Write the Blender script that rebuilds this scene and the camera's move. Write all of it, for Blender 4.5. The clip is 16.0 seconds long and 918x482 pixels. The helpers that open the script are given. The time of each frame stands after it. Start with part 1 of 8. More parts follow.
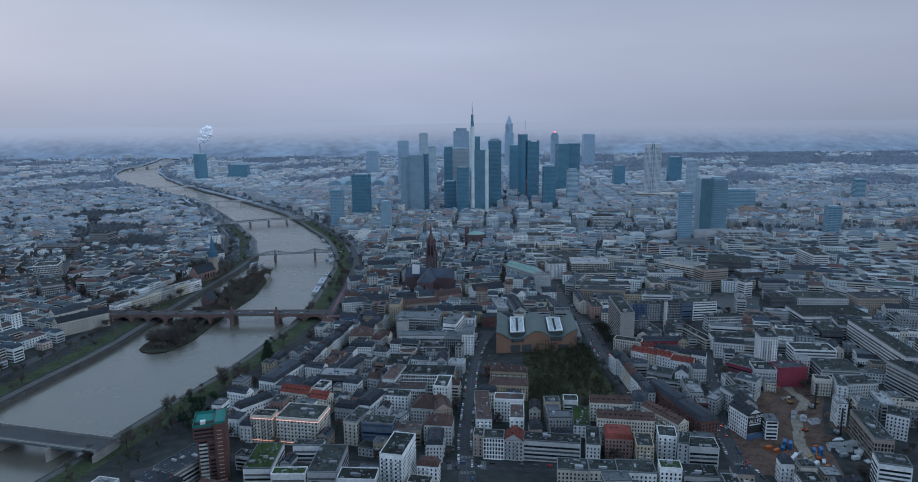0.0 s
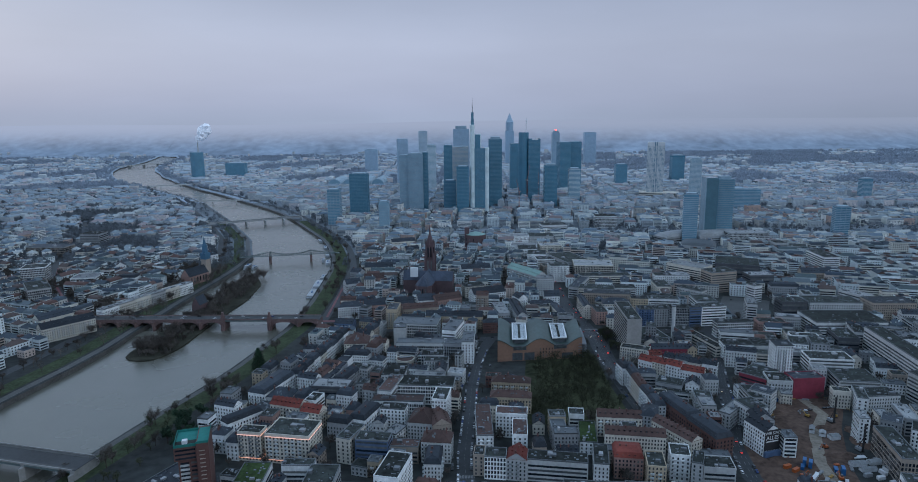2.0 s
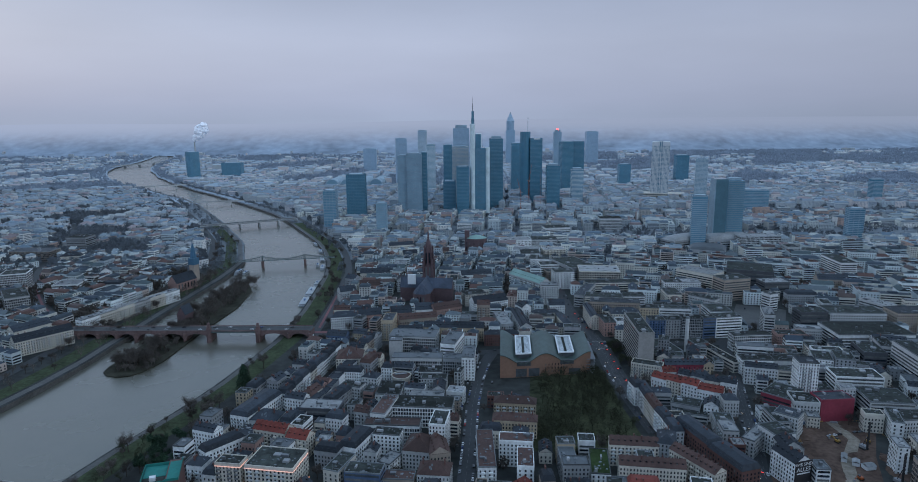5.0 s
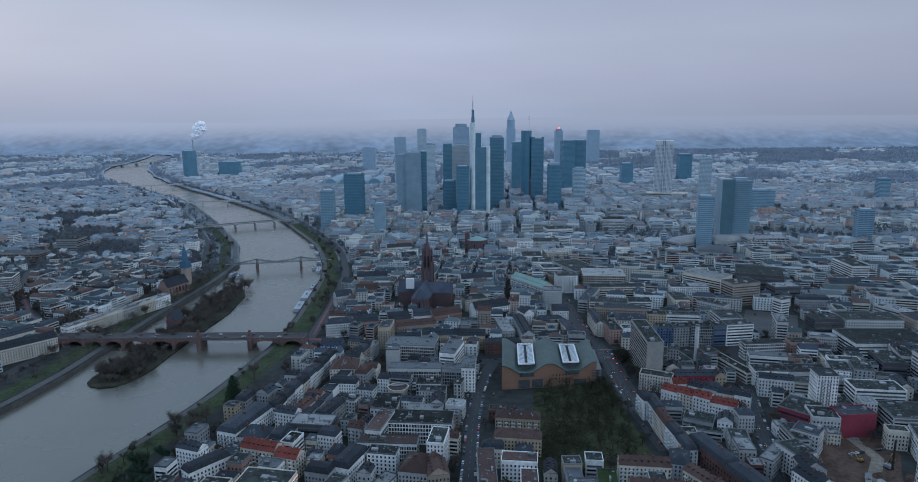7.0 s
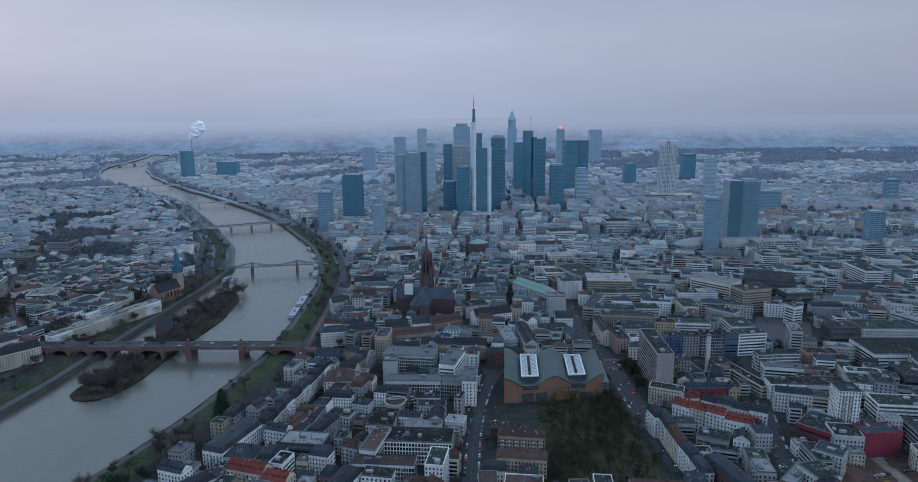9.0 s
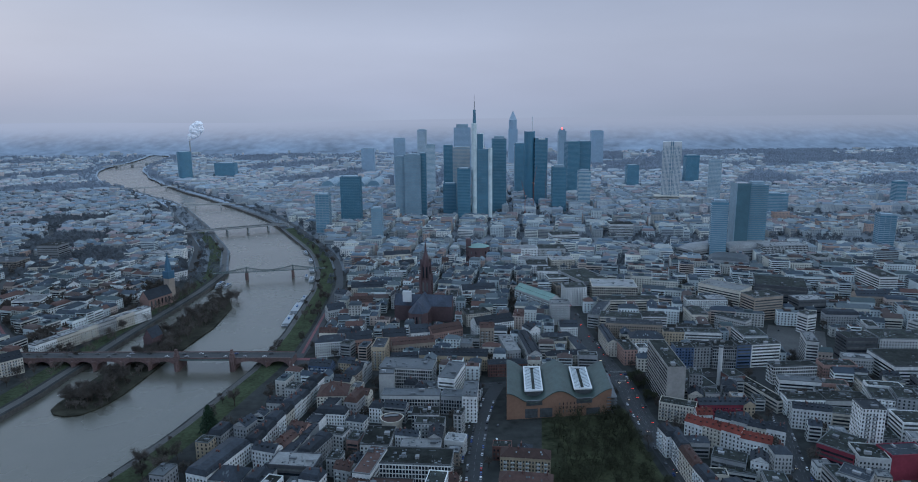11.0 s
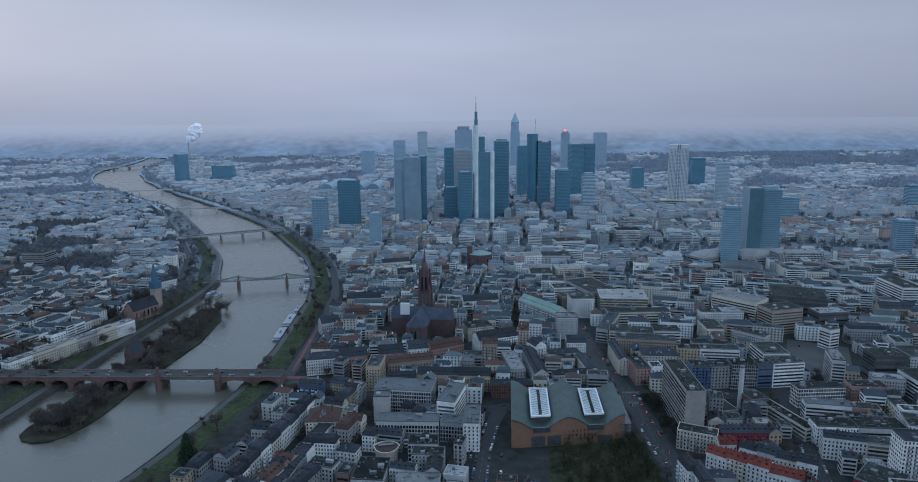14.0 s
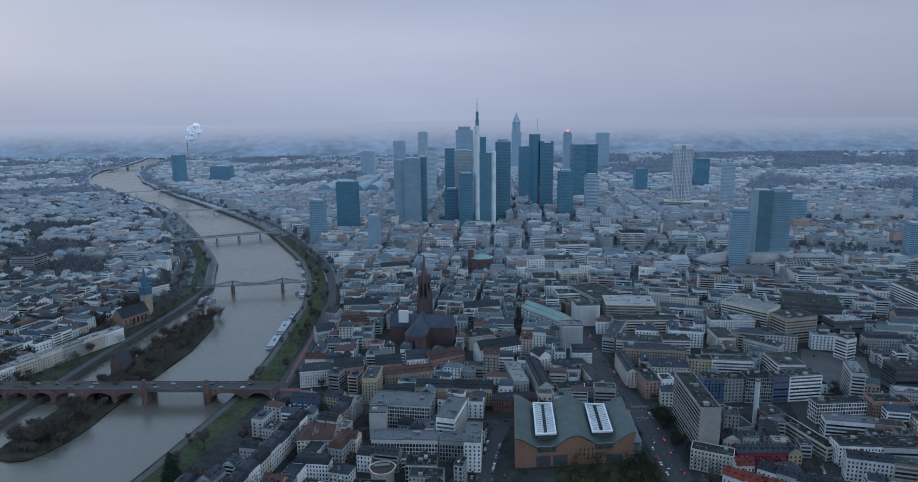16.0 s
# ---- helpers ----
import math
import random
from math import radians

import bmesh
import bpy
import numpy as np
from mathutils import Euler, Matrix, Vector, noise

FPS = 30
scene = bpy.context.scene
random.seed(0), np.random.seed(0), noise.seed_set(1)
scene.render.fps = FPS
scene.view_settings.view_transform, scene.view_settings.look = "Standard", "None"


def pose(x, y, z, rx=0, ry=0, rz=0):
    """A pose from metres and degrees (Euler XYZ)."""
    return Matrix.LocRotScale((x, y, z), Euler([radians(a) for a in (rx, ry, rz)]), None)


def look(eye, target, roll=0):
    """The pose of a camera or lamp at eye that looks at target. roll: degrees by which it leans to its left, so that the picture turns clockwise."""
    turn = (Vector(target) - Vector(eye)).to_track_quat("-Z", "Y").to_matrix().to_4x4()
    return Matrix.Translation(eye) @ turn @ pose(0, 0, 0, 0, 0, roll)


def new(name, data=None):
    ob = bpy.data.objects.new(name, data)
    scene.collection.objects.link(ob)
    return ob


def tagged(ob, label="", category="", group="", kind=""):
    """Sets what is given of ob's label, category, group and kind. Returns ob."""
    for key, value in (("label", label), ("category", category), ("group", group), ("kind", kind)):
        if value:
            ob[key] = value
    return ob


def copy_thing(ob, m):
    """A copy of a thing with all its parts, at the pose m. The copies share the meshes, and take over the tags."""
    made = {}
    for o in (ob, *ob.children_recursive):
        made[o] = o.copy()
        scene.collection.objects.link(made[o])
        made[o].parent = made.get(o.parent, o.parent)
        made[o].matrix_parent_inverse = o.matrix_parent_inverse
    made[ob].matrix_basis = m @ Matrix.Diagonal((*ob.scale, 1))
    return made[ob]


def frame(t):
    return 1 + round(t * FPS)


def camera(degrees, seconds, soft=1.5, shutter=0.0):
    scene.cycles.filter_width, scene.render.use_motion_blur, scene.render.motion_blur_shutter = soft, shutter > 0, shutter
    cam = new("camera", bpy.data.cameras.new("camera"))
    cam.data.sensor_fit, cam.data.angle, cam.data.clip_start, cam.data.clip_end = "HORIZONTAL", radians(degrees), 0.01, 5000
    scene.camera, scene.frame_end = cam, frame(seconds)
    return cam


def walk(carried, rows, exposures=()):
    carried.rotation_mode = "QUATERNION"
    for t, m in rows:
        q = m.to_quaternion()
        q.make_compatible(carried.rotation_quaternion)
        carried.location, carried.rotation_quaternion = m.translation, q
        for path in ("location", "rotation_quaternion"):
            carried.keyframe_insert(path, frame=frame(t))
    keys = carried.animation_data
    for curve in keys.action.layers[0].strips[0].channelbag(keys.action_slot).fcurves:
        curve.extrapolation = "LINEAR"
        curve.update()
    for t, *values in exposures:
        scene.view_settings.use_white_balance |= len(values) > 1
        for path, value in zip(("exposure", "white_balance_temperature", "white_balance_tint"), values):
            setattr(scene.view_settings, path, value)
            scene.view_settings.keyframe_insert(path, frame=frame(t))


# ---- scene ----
cam = camera(70.0, 16.0, soft=0.95)
PATH = [
    (0.0, (0.00, 0.00, 265.87), (0.170, 98.173, 246.843), -0.55),
    (0.5, (0.10, 8.02, 265.88), (0.258, 106.169, 246.738), -0.55),
    (1.0, (0.19, 16.02, 265.90), (0.350, 114.157, 246.674), -0.55),
    (1.5, (0.29, 24.01, 265.92), (0.459, 122.128, 246.609), -0.55),
    (2.0, (0.39, 31.98, 265.93), (0.570, 130.088, 246.573), -0.55),
    (2.5, (0.48, 39.94, 265.95), (0.672, 138.036, 246.554), -0.55),
    (3.0, (0.58, 47.87, 265.97), (0.757, 145.967, 246.530), -0.55),
    (3.5, (0.68, 55.80, 265.98), (0.850, 153.888, 246.537), -0.55),
    (4.0, (0.77, 63.70, 266.00), (0.938, 161.788, 246.522), -0.55),
    (6.5, (1.26, 103.00, 266.08), (1.407, 201.042, 246.407), -0.55),
    (7.0, (1.35, 110.81, 266.10), (1.494, 208.836, 246.341), -0.55),
    (7.5, (1.45, 118.60, 266.11), (1.570, 216.623, 246.323), -0.55),
    (8.0, (1.55, 126.38, 266.13), (1.648, 224.398, 246.323), -0.55),
    (8.5, (1.64, 134.14, 266.15), (1.714, 232.157, 246.326), -0.55),
    (9.0, (1.74, 141.89, 266.16), (1.782, 239.903, 246.340), -0.55),
    (11.5, (2.22, 180.38, 266.24), (2.162, 278.414, 246.528), -0.55),
    (12.0, (2.32, 188.03, 266.26), (2.212, 286.074, 246.594), -0.55),
    (12.5, (2.42, 195.66, 266.28), (2.279, 293.717, 246.662), -0.55),
    (13.0, (2.51, 203.28, 266.29), (2.339, 301.341, 246.710), -0.55),
    (13.5, (2.61, 210.88, 266.31), (2.421, 308.952, 246.775), -0.55),
    (14.0, (2.71, 218.46, 266.33), (2.485, 316.548, 246.841), -0.55),
    (14.5, (2.80, 226.03, 266.34), (2.543, 324.123, 246.889), -0.55),
    (15.0, (2.90, 233.59, 266.36), (2.611, 331.675, 246.897), -0.55),
    (15.5, (3.00, 241.12, 266.38), (2.656, 339.209, 246.899), -0.55),
    (16.0, (3.09, 248.65, 266.39), (2.719, 346.726, 246.894), -0.55),
]
walk(cam, [(t, look(eye, target, roll)) for t, eye, target, roll in PATH], exposures=[(0.0, 0.06, 6090, 6), (16.0, 0.06, 6090, 6)])

# ---------------------------------------------------------------- sky and light
SUN_EL, SUN_AZ = radians(24), radians(-60)
world = bpy.data.worlds.new("overcast_sky")
scene.world = world
world.use_nodes = True
wt = world.node_tree
wt.nodes.clear()


def wnode(kind, **sets):
    n = wt.nodes.new(kind)
    for k, v in sets.items():
        n.inputs[k].default_value = v
    return n


w_out = wnode("ShaderNodeOutputWorld")
w_bg = wnode("ShaderNodeBackground", Strength=1.0)
w_sky = wnode("ShaderNodeTexSky")
w_sky.sky_type = "NISHITA"
w_sky.sun_disc = False
w_sky.sun_elevation, w_sky.sun_rotation = SUN_EL, SUN_AZ
w_sky.air_density, w_sky.dust_density = 1.5, 4.0
w_co = wnode("ShaderNodeTexCoord")
w_sep = wnode("ShaderNodeSeparateXYZ")
wt.links.new(w_co.outputs["Generated"], w_sep.inputs[0])
# cloud deck: a soft vertical gradient with broad, stretched banks of cloud
w_ramp = wnode("ShaderNodeValToRGB")
w_map = wnode("ShaderNodeMapRange")
w_map.inputs["From Min"].default_value, w_map.inputs["From Max"].default_value = -0.1, 0.5
wt.links.new(w_sep.outputs["Z"], w_map.inputs["Value"])
wt.links.new(w_map.outputs[0], w_ramp.inputs[0])
ramp = w_ramp.color_ramp
STOPS = [(0.0, (0.31, 0.375, 0.48)), (0.15, (0.362, 0.4, 0.525)), (0.19, (0.392, 0.42, 0.55)), (0.25, (0.412, 0.438, 0.568)),
         (0.33, (0.418, 0.443, 0.57)), (0.44, (0.37, 0.402, 0.53)), (0.7, (0.5, 0.635, 0.86)), (1.0, (0.52, 0.7, 0.98))]
while len(ramp.elements) < len(STOPS):
    ramp.elements.new(0.5)
for el, (p, c) in zip(ramp.elements, STOPS):
    el.position, el.color = p, (*c, 1)
w_scale = wnode("ShaderNodeVectorMath", )
w_scale.operation = "MULTIPLY"
w_scale.inputs[1].default_value = (1.7, 1.7, 7.5)
wt.links.new(w_co.outputs["Generated"], w_scale.inputs[0])
w_noise = wnode("ShaderNodeTexNoise", Scale=1.0, Detail=5.0, Roughness=0.5)
wt.links.new(w_scale.outputs[0], w_noise.inputs["Vector"])
w_amp = wnode("ShaderNodeMapRange")
for k, v in (("From Min", 0.3), ("From Max", 0.7), ("To Min", 0.92), ("To Max", 1.08)):
    w_amp.inputs[k].default_value = v
wt.links.new(w_noise.outputs["Fac"], w_amp.inputs["Value"])
# the deck is dimmer to the north, and one darker bank hangs over the river
w_side = wnode("ShaderNodeMapRange")
for k, v in (("From Min", -0.1), ("From Max", 0.6), ("To Min", 1.0), ("To Max", 0.80)):
    w_side.inputs[k].default_value = v
wt.links.new(w_sep.outputs["X"], w_side.inputs["Value"])
w_off = wnode("ShaderNodeVectorMath")
w_off.operation = "MULTIPLY_ADD"
w_off.inputs[1].default_value, w_off.inputs[2].default_value = (3.0, 0.0, 9.0), (0.54, 0.0, -1.72)
wt.links.new(w_co.outputs["Generated"], w_off.inputs[0])
w_len = wnode("ShaderNodeVectorMath")
w_len.operation = "LENGTH"
wt.links.new(w_off.outputs[0], w_len.inputs[0])
w_bank = wnode("ShaderNodeMapRange")
w_bank.interpolation_type = "SMOOTHSTEP"
for k, v in (("From Min", 0.1), ("From Max", 0.95), ("To Min", 0.86), ("To Max", 1.0)):
    w_bank.inputs[k].default_value = v
wt.links.new(w_len.outputs["Value"], w_bank.inputs["Value"])
w_tone, w_tone2 = wnode("ShaderNodeMath"), wnode("ShaderNodeMath")
w_tone.operation = w_tone2.operation = "MULTIPLY"
wt.links.new(w_side.outputs[0], w_tone.inputs[0])
wt.links.new(w_bank.outputs[0], w_tone.inputs[1])
wt.links.new(w_tone.outputs[0], w_tone2.inputs[0])
wt.links.new(w_amp.outputs[0], w_tone2.inputs[1])
w_mul = wnode("ShaderNodeVectorMath")
w_mul.operation = "SCALE"
wt.links.new(w_ramp.outputs[0], w_mul.inputs[0])
wt.links.new(w_tone2.outputs[0], w_mul.inputs["Scale"])
w_add = wnode("ShaderNodeVectorMath")
w_add.operation = "MULTIPLY_ADD"
w_add.inputs[1].default_value = (0.008, 0.008, 0.008)
wt.links.new(w_sky.outputs[0], w_add.inputs[0])
wt.links.new(w_mul.outputs[0], w_add.inputs[2])
wt.links.new(w_add.outputs[0], w_bg.inputs["Color"])
wt.links.new(w_bg.outputs[0], w_out.inputs["Surface"])

sun_data = bpy.data.lights.new("sun", "SUN")
sun_data.energy, sun_data.angle, sun_data.color = 0.5, radians(40), (0.93, 0.97, 1.0)
sun = new("sun", sun_data)
sun.matrix_world = pose(0, 0, 900, 62, 0, 60)

# ---------------------------------------------------------------- materials
MATS = {}


def mat(name, color, rough=0.7, spec=0.35, metal=0.0, vary=0.12, grain=0.4, stain=0.06, bump=0.0, random_tint=0.0, random_mix=None):
    """A procedural surface: base colour with fine grain, broad stains, a tint by object and a little relief."""
    m = bpy.data.materials.new(name)
    m.use_nodes = True
    nt = m.node_tree
    b = nt.nodes["Principled BSDF"]
    b.inputs["Roughness"].default_value = rough
    b.inputs["Specular IOR Level"].default_value = spec
    b.inputs["Metallic"].default_value = metal
    co = nt.nodes.new("ShaderNodeNewGeometry")
    n1 = nt.nodes.new("ShaderNodeTexNoise")
    n1.inputs["Scale"].default_value, n1.inputs["Detail"].default_value = grain, 6.0
    n2 = nt.nodes.new("ShaderNodeTexNoise")
    n2.inputs["Scale"].default_value, n2.inputs["Detail"].default_value = stain, 3.0
    for n in (n1, n2):
        nt.links.new(co.outputs["Position"], n.inputs["Vector"])
    add = nt.nodes.new("ShaderNodeMath")
    add.operation = "ADD"
    nt.links.new(n1.outputs["Fac"], add.inputs[0])
    nt.links.new(n2.outputs["Fac"], add.inputs[1])
    mr = nt.nodes.new("ShaderNodeMapRange")
    for k, v in (("From Min", 0.6), ("From Max", 1.4), ("To Min", 1 - 2 * vary), ("To Max", 1 + 2 * vary)):
        mr.inputs[k].default_value = v
    nt.links.new(add.outputs[0], mr.inputs["Value"])
    scale = nt.nodes.new("ShaderNodeVectorMath")
    scale.operation = "SCALE"
    scale.inputs[0].default_value = color
    if random_tint or random_mix:
        oi = nt.nodes.new("ShaderNodeObjectInfo")
        mix = nt.nodes.new("ShaderNodeMix")
        mix.data_type = "RGBA"
        other = random_mix or tuple(c * (1 + random_tint) for c in color)
        mix.inputs["A"].default_value = (*(color if random_mix else tuple(c * (1 - random_tint) for c in color)), 1)
        mix.inputs["B"].default_value = (*other, 1)
        nt.links.new(oi.outputs["Random"], mix.inputs["Factor"])
        nt.links.new(mix.outputs["Result"], scale.inputs[0])
    nt.links.new(mr.outputs[0], scale.inputs["Scale"])
    nt.links.new(scale.outputs[0], b.inputs["Base Color"])
    if bump:
        bp = nt.nodes.new("ShaderNodeBump")
        bp.inputs["Strength"].default_value, bp.inputs["Distance"].default_value = bump, 0.3
        nt.links.new(n1.outputs["Fac"], bp.inputs["Height"])
        nt.links.new(bp.outputs["Normal"], b.inputs["Normal"])
    MATS[name] = m
    return m


def island_mat(name, colors, rough=0.7, spec=0.35, vary=0.1):
    """A surface whose colour changes from piece to piece of one joined mesh."""
    m = mat(name, colors[0], rough, spec, vary=vary)
    nt = m.node_tree
    geo = nt.nodes.new("ShaderNodeNewGeometry")
    r = nt.nodes.new("ShaderNodeValToRGB")
    r.color_ramp.interpolation = "CONSTANT"
    while len(r.color_ramp.elements) < len(colors):
        r.color_ramp.elements.new(0.5)
    for i, (el, c) in enumerate(zip(r.color_ramp.elements, colors)):
        el.position, el.color = i / len(colors), (*c, 1)
    nt.links.new(geo.outputs["Random Per Island"], r.inputs[0])
    scale = next(n for n in nt.nodes if n.type == "VECT_MATH")
    nt.links.new(r.outputs[0], scale.inputs[0])
    return m


FACADE = {
    "cream": mat("plaster_cream", (0.5, 0.47, 0.41), random_tint=0.16),
    "white": mat("plaster_white", (0.62, 0.635, 0.635), random_tint=0.16, vary=0.16),
    "grey": mat("plaster_grey", (0.25, 0.26, 0.27), random_tint=0.2),
    "pale": mat("plaster_pale_grey", (0.40, 0.41, 0.41), random_tint=0.18),
    "tan": mat("plaster_tan", (0.285, 0.24, 0.2), random_tint=0.18),
    "ochre": mat("plaster_ochre", (0.35, 0.29, 0.21), random_tint=0.15),
    "pink": mat("plaster_rose", (0.29, 0.185, 0.16), random_tint=0.15),
    "brick": mat("brick_red", (0.115, 0.058, 0.05), random_tint=0.2),
    "redwall": mat("painted_crimson", (0.19, 0.03, 0.05), random_tint=0.05),
    "blue": mat("facade_blue_panel", (0.07, 0.11, 0.19), rough=0.35, random_tint=0.1),
    "dark": mat("facade_dark_stone", (0.07, 0.075, 0.085), rough=0.5, random_tint=0.2),
    "sand": mat("red_sandstone", (0.1, 0.066, 0.07), random_tint=0.1),
    "concrete": mat("concrete_panel", (0.25, 0.245, 0.235), random_tint=0.1),
    "terra": mat("terracotta_brick", (0.20, 0.118, 0.082), vary=0.1),
}
ROOF = {
    "slate": mat("roof_slate", (0.027, 0.033, 0.042), rough=0.65, spec=0.2, random_tint=0.35, vary=0.22),
    "flat": mat("roof_bitumen_gravel", (0.026, 0.03, 0.028), rough=0.85, spec=0.12, random_tint=0.5, vary=0.38, grain=0.25, stain=0.09, bump=0.2),
    "light": mat("roof_pale_membrane", (0.2, 0.207, 0.21), rough=0.6, spec=0.3, random_tint=0.25, vary=0.18),
    "red": mat("roof_red_tile", (0.135, 0.034, 0.026), rough=0.75, spec=0.2, random_tint=0.25, vary=0.2),
    "brown": mat("roof_brown_tile", (0.06, 0.035, 0.03), rough=0.7, spec=0.25, random_tint=0.3, vary=0.2),
    "copper": mat("roof_green_copper", (0.17, 0.27, 0.245), rough=0.6, random_tint=0.12),
    "dcopper": mat("roof_dark_copper", (0.044, 0.066, 0.06), rough=0.5, spec=0.4, vary=0.22),
    "grass": mat("roof_sedum", (0.035, 0.055, 0.02), rough=0.9, spec=0.1, random_tint=0.25, vary=0.3),
    "zinc": mat("roof_ribbed_zinc", (0.085, 0.096, 0.105), rough=0.5, metal=0.2, vary=0.12),
    "teal": mat("roof_teal_netting", (0.02, 0.15, 0.13), rough=0.8),
}
GLASS = island_mat("window_glass", [(0.016, 0.022, 0.03), (0.03, 0.037, 0.045), (0.012, 0.016, 0.022), (0.02, 0.027, 0.034), (0.07, 0.078, 0.085), (0.024, 0.03, 0.038), (0.015, 0.02, 0.027), (0.13, 0.135, 0.135)], rough=0.12, spec=0.45, vary=0.2)
METAL = mat("zinc_metal", (0.13, 0.143, 0.155), rough=0.5, metal=0.3)
STEEL = mat("painted_steel_green", (0.10, 0.13, 0.13), rough=0.5, metal=0.2)
ASPHALT = mat("asphalt", (0.031, 0.034, 0.037), rough=0.65, spec=0.3, vary=0.2, stain=0.03)
PAVING = mat("paving", (0.058, 0.058, 0.057), rough=0.65, vary=0.2, stain=0.05)
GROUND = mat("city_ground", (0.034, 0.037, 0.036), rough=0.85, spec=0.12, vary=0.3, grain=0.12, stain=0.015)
# the outer ground is lighter and bluer to stand in for distance haze
OUTER_GROUND = mat("hazed_yards_and_streets", (0.15, 0.168, 0.185), rough=0.95, spec=0.08, vary=0.22, grain=0.05, stain=0.01)
GRASS = mat("winter_grass", (0.043, 0.055, 0.03), rough=0.95, spec=0.1, vary=0.3, grain=0.3, stain=0.05)
EARTH = mat("bare_earth", (0.085, 0.058, 0.046), rough=0.95, spec=0.1, vary=0.3, grain=0.25, stain=0.06, bump=0.5)
STONE = mat("quay_stone", (0.082, 0.078, 0.073), rough=0.8, vary=0.25)
BARK = mat("bark", (0.06, 0.048, 0.04), rough=0.95, spec=0.1)
TWIGS = mat("bare_twigs", (0.078, 0.069, 0.062), rough=0.95, spec=0.1, random_tint=0.3, vary=0.3)
LEAF = mat("evergreen_leaves", (0.022, 0.045, 0.026), rough=0.8, spec=0.2, vary=0.35, random_tint=0.2)
SCRUB = mat("park_scrub", (0.044, 0.048, 0.03), rough=0.95, spec=0.1, vary=0.35, random_tint=0.35)
WHITE = mat("white_paint", (0.6, 0.62, 0.63), rough=0.4, vary=0.04)
BLACK = mat("black_rubber", (0.02, 0.02, 0.022), rough=0.7)


def water_mat():
    m = mat("river_water", (0.1, 0.097, 0.08), rough=0.09, spec=0.5, vary=0.08, grain=0.02, stain=0.006)
    nt = m.node_tree
    b = nt.nodes["Principled BSDF"]
    geo = nt.nodes.new("ShaderNodeNewGeometry")
    hs = []
    for sc, det in ((0.25, 4.0), (0.02, 3.0)):
        n = nt.nodes.new("ShaderNodeTexNoise")
        n.inputs["Scale"].default_value, n.inputs["Detail"].default_value = sc, det
        nt.links.new(geo.outputs["Position"], n.inputs["Vector"])
        hs.append(n)
    b1 = nt.nodes.new("ShaderNodeBump")
    b1.inputs["Strength"].default_value, b1.inputs["Distance"].default_value = 0.35, 0.5
    nt.links.new(hs[0].outputs["Fac"], b1.inputs["Height"])
    nt.links.new(b1.outputs["Normal"], b.inputs["Normal"])
    r = nt.nodes.new("ShaderNodeMapRange")
    r.inputs["To Min"].default_value, r.inputs["To Max"].default_value = 0.18, 0.34
    nt.links.new(hs[1].outputs["Fac"], r.inputs["Value"])
    nt.links.new(r.outputs[0], b.inputs["Roughness"])
    return m


WATER = water_mat()


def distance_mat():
    """Far land: a soft mottle of woods, fields and roofs, with haze mixed into the colour."""
    return mat("hazed_far_land", (0.3, 0.342, 0.39), rough=1.0, spec=0.0, vary=0.16, grain=0.012, stain=0.0035)


def hazed_rise_mat():
    """The last rise of land, a plain backdrop with painted haze: it blends with height into a glowing sky colour."""
    m = mat("hazed_far_rise", (0.255, 0.297, 0.355), rough=1.0, spec=0.0, vary=0.2, grain=0.016, stain=0.003)
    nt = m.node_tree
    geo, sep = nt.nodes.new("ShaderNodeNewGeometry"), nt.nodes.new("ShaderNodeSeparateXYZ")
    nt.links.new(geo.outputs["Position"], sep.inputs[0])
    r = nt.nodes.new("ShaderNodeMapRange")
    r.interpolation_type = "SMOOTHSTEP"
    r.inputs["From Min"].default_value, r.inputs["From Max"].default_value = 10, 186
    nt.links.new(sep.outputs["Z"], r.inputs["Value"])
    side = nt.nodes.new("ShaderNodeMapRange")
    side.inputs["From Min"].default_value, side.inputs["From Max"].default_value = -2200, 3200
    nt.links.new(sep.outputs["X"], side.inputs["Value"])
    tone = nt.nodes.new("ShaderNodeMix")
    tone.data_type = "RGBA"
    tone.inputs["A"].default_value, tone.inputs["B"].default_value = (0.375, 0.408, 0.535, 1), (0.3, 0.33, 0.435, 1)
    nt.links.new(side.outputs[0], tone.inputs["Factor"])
    # glow in the horizon's sky colour stands in for haze on the rise
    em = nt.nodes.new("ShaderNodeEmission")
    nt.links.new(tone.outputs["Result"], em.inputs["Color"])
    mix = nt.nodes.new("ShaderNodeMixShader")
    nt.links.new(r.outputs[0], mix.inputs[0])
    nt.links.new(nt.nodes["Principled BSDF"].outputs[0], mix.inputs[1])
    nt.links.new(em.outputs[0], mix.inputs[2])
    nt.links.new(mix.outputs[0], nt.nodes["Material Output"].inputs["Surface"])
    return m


DISTANCE, HAZED_RISE = distance_mat(), hazed_rise_mat()

# ---------------------------------------------------------------- mesh helpers


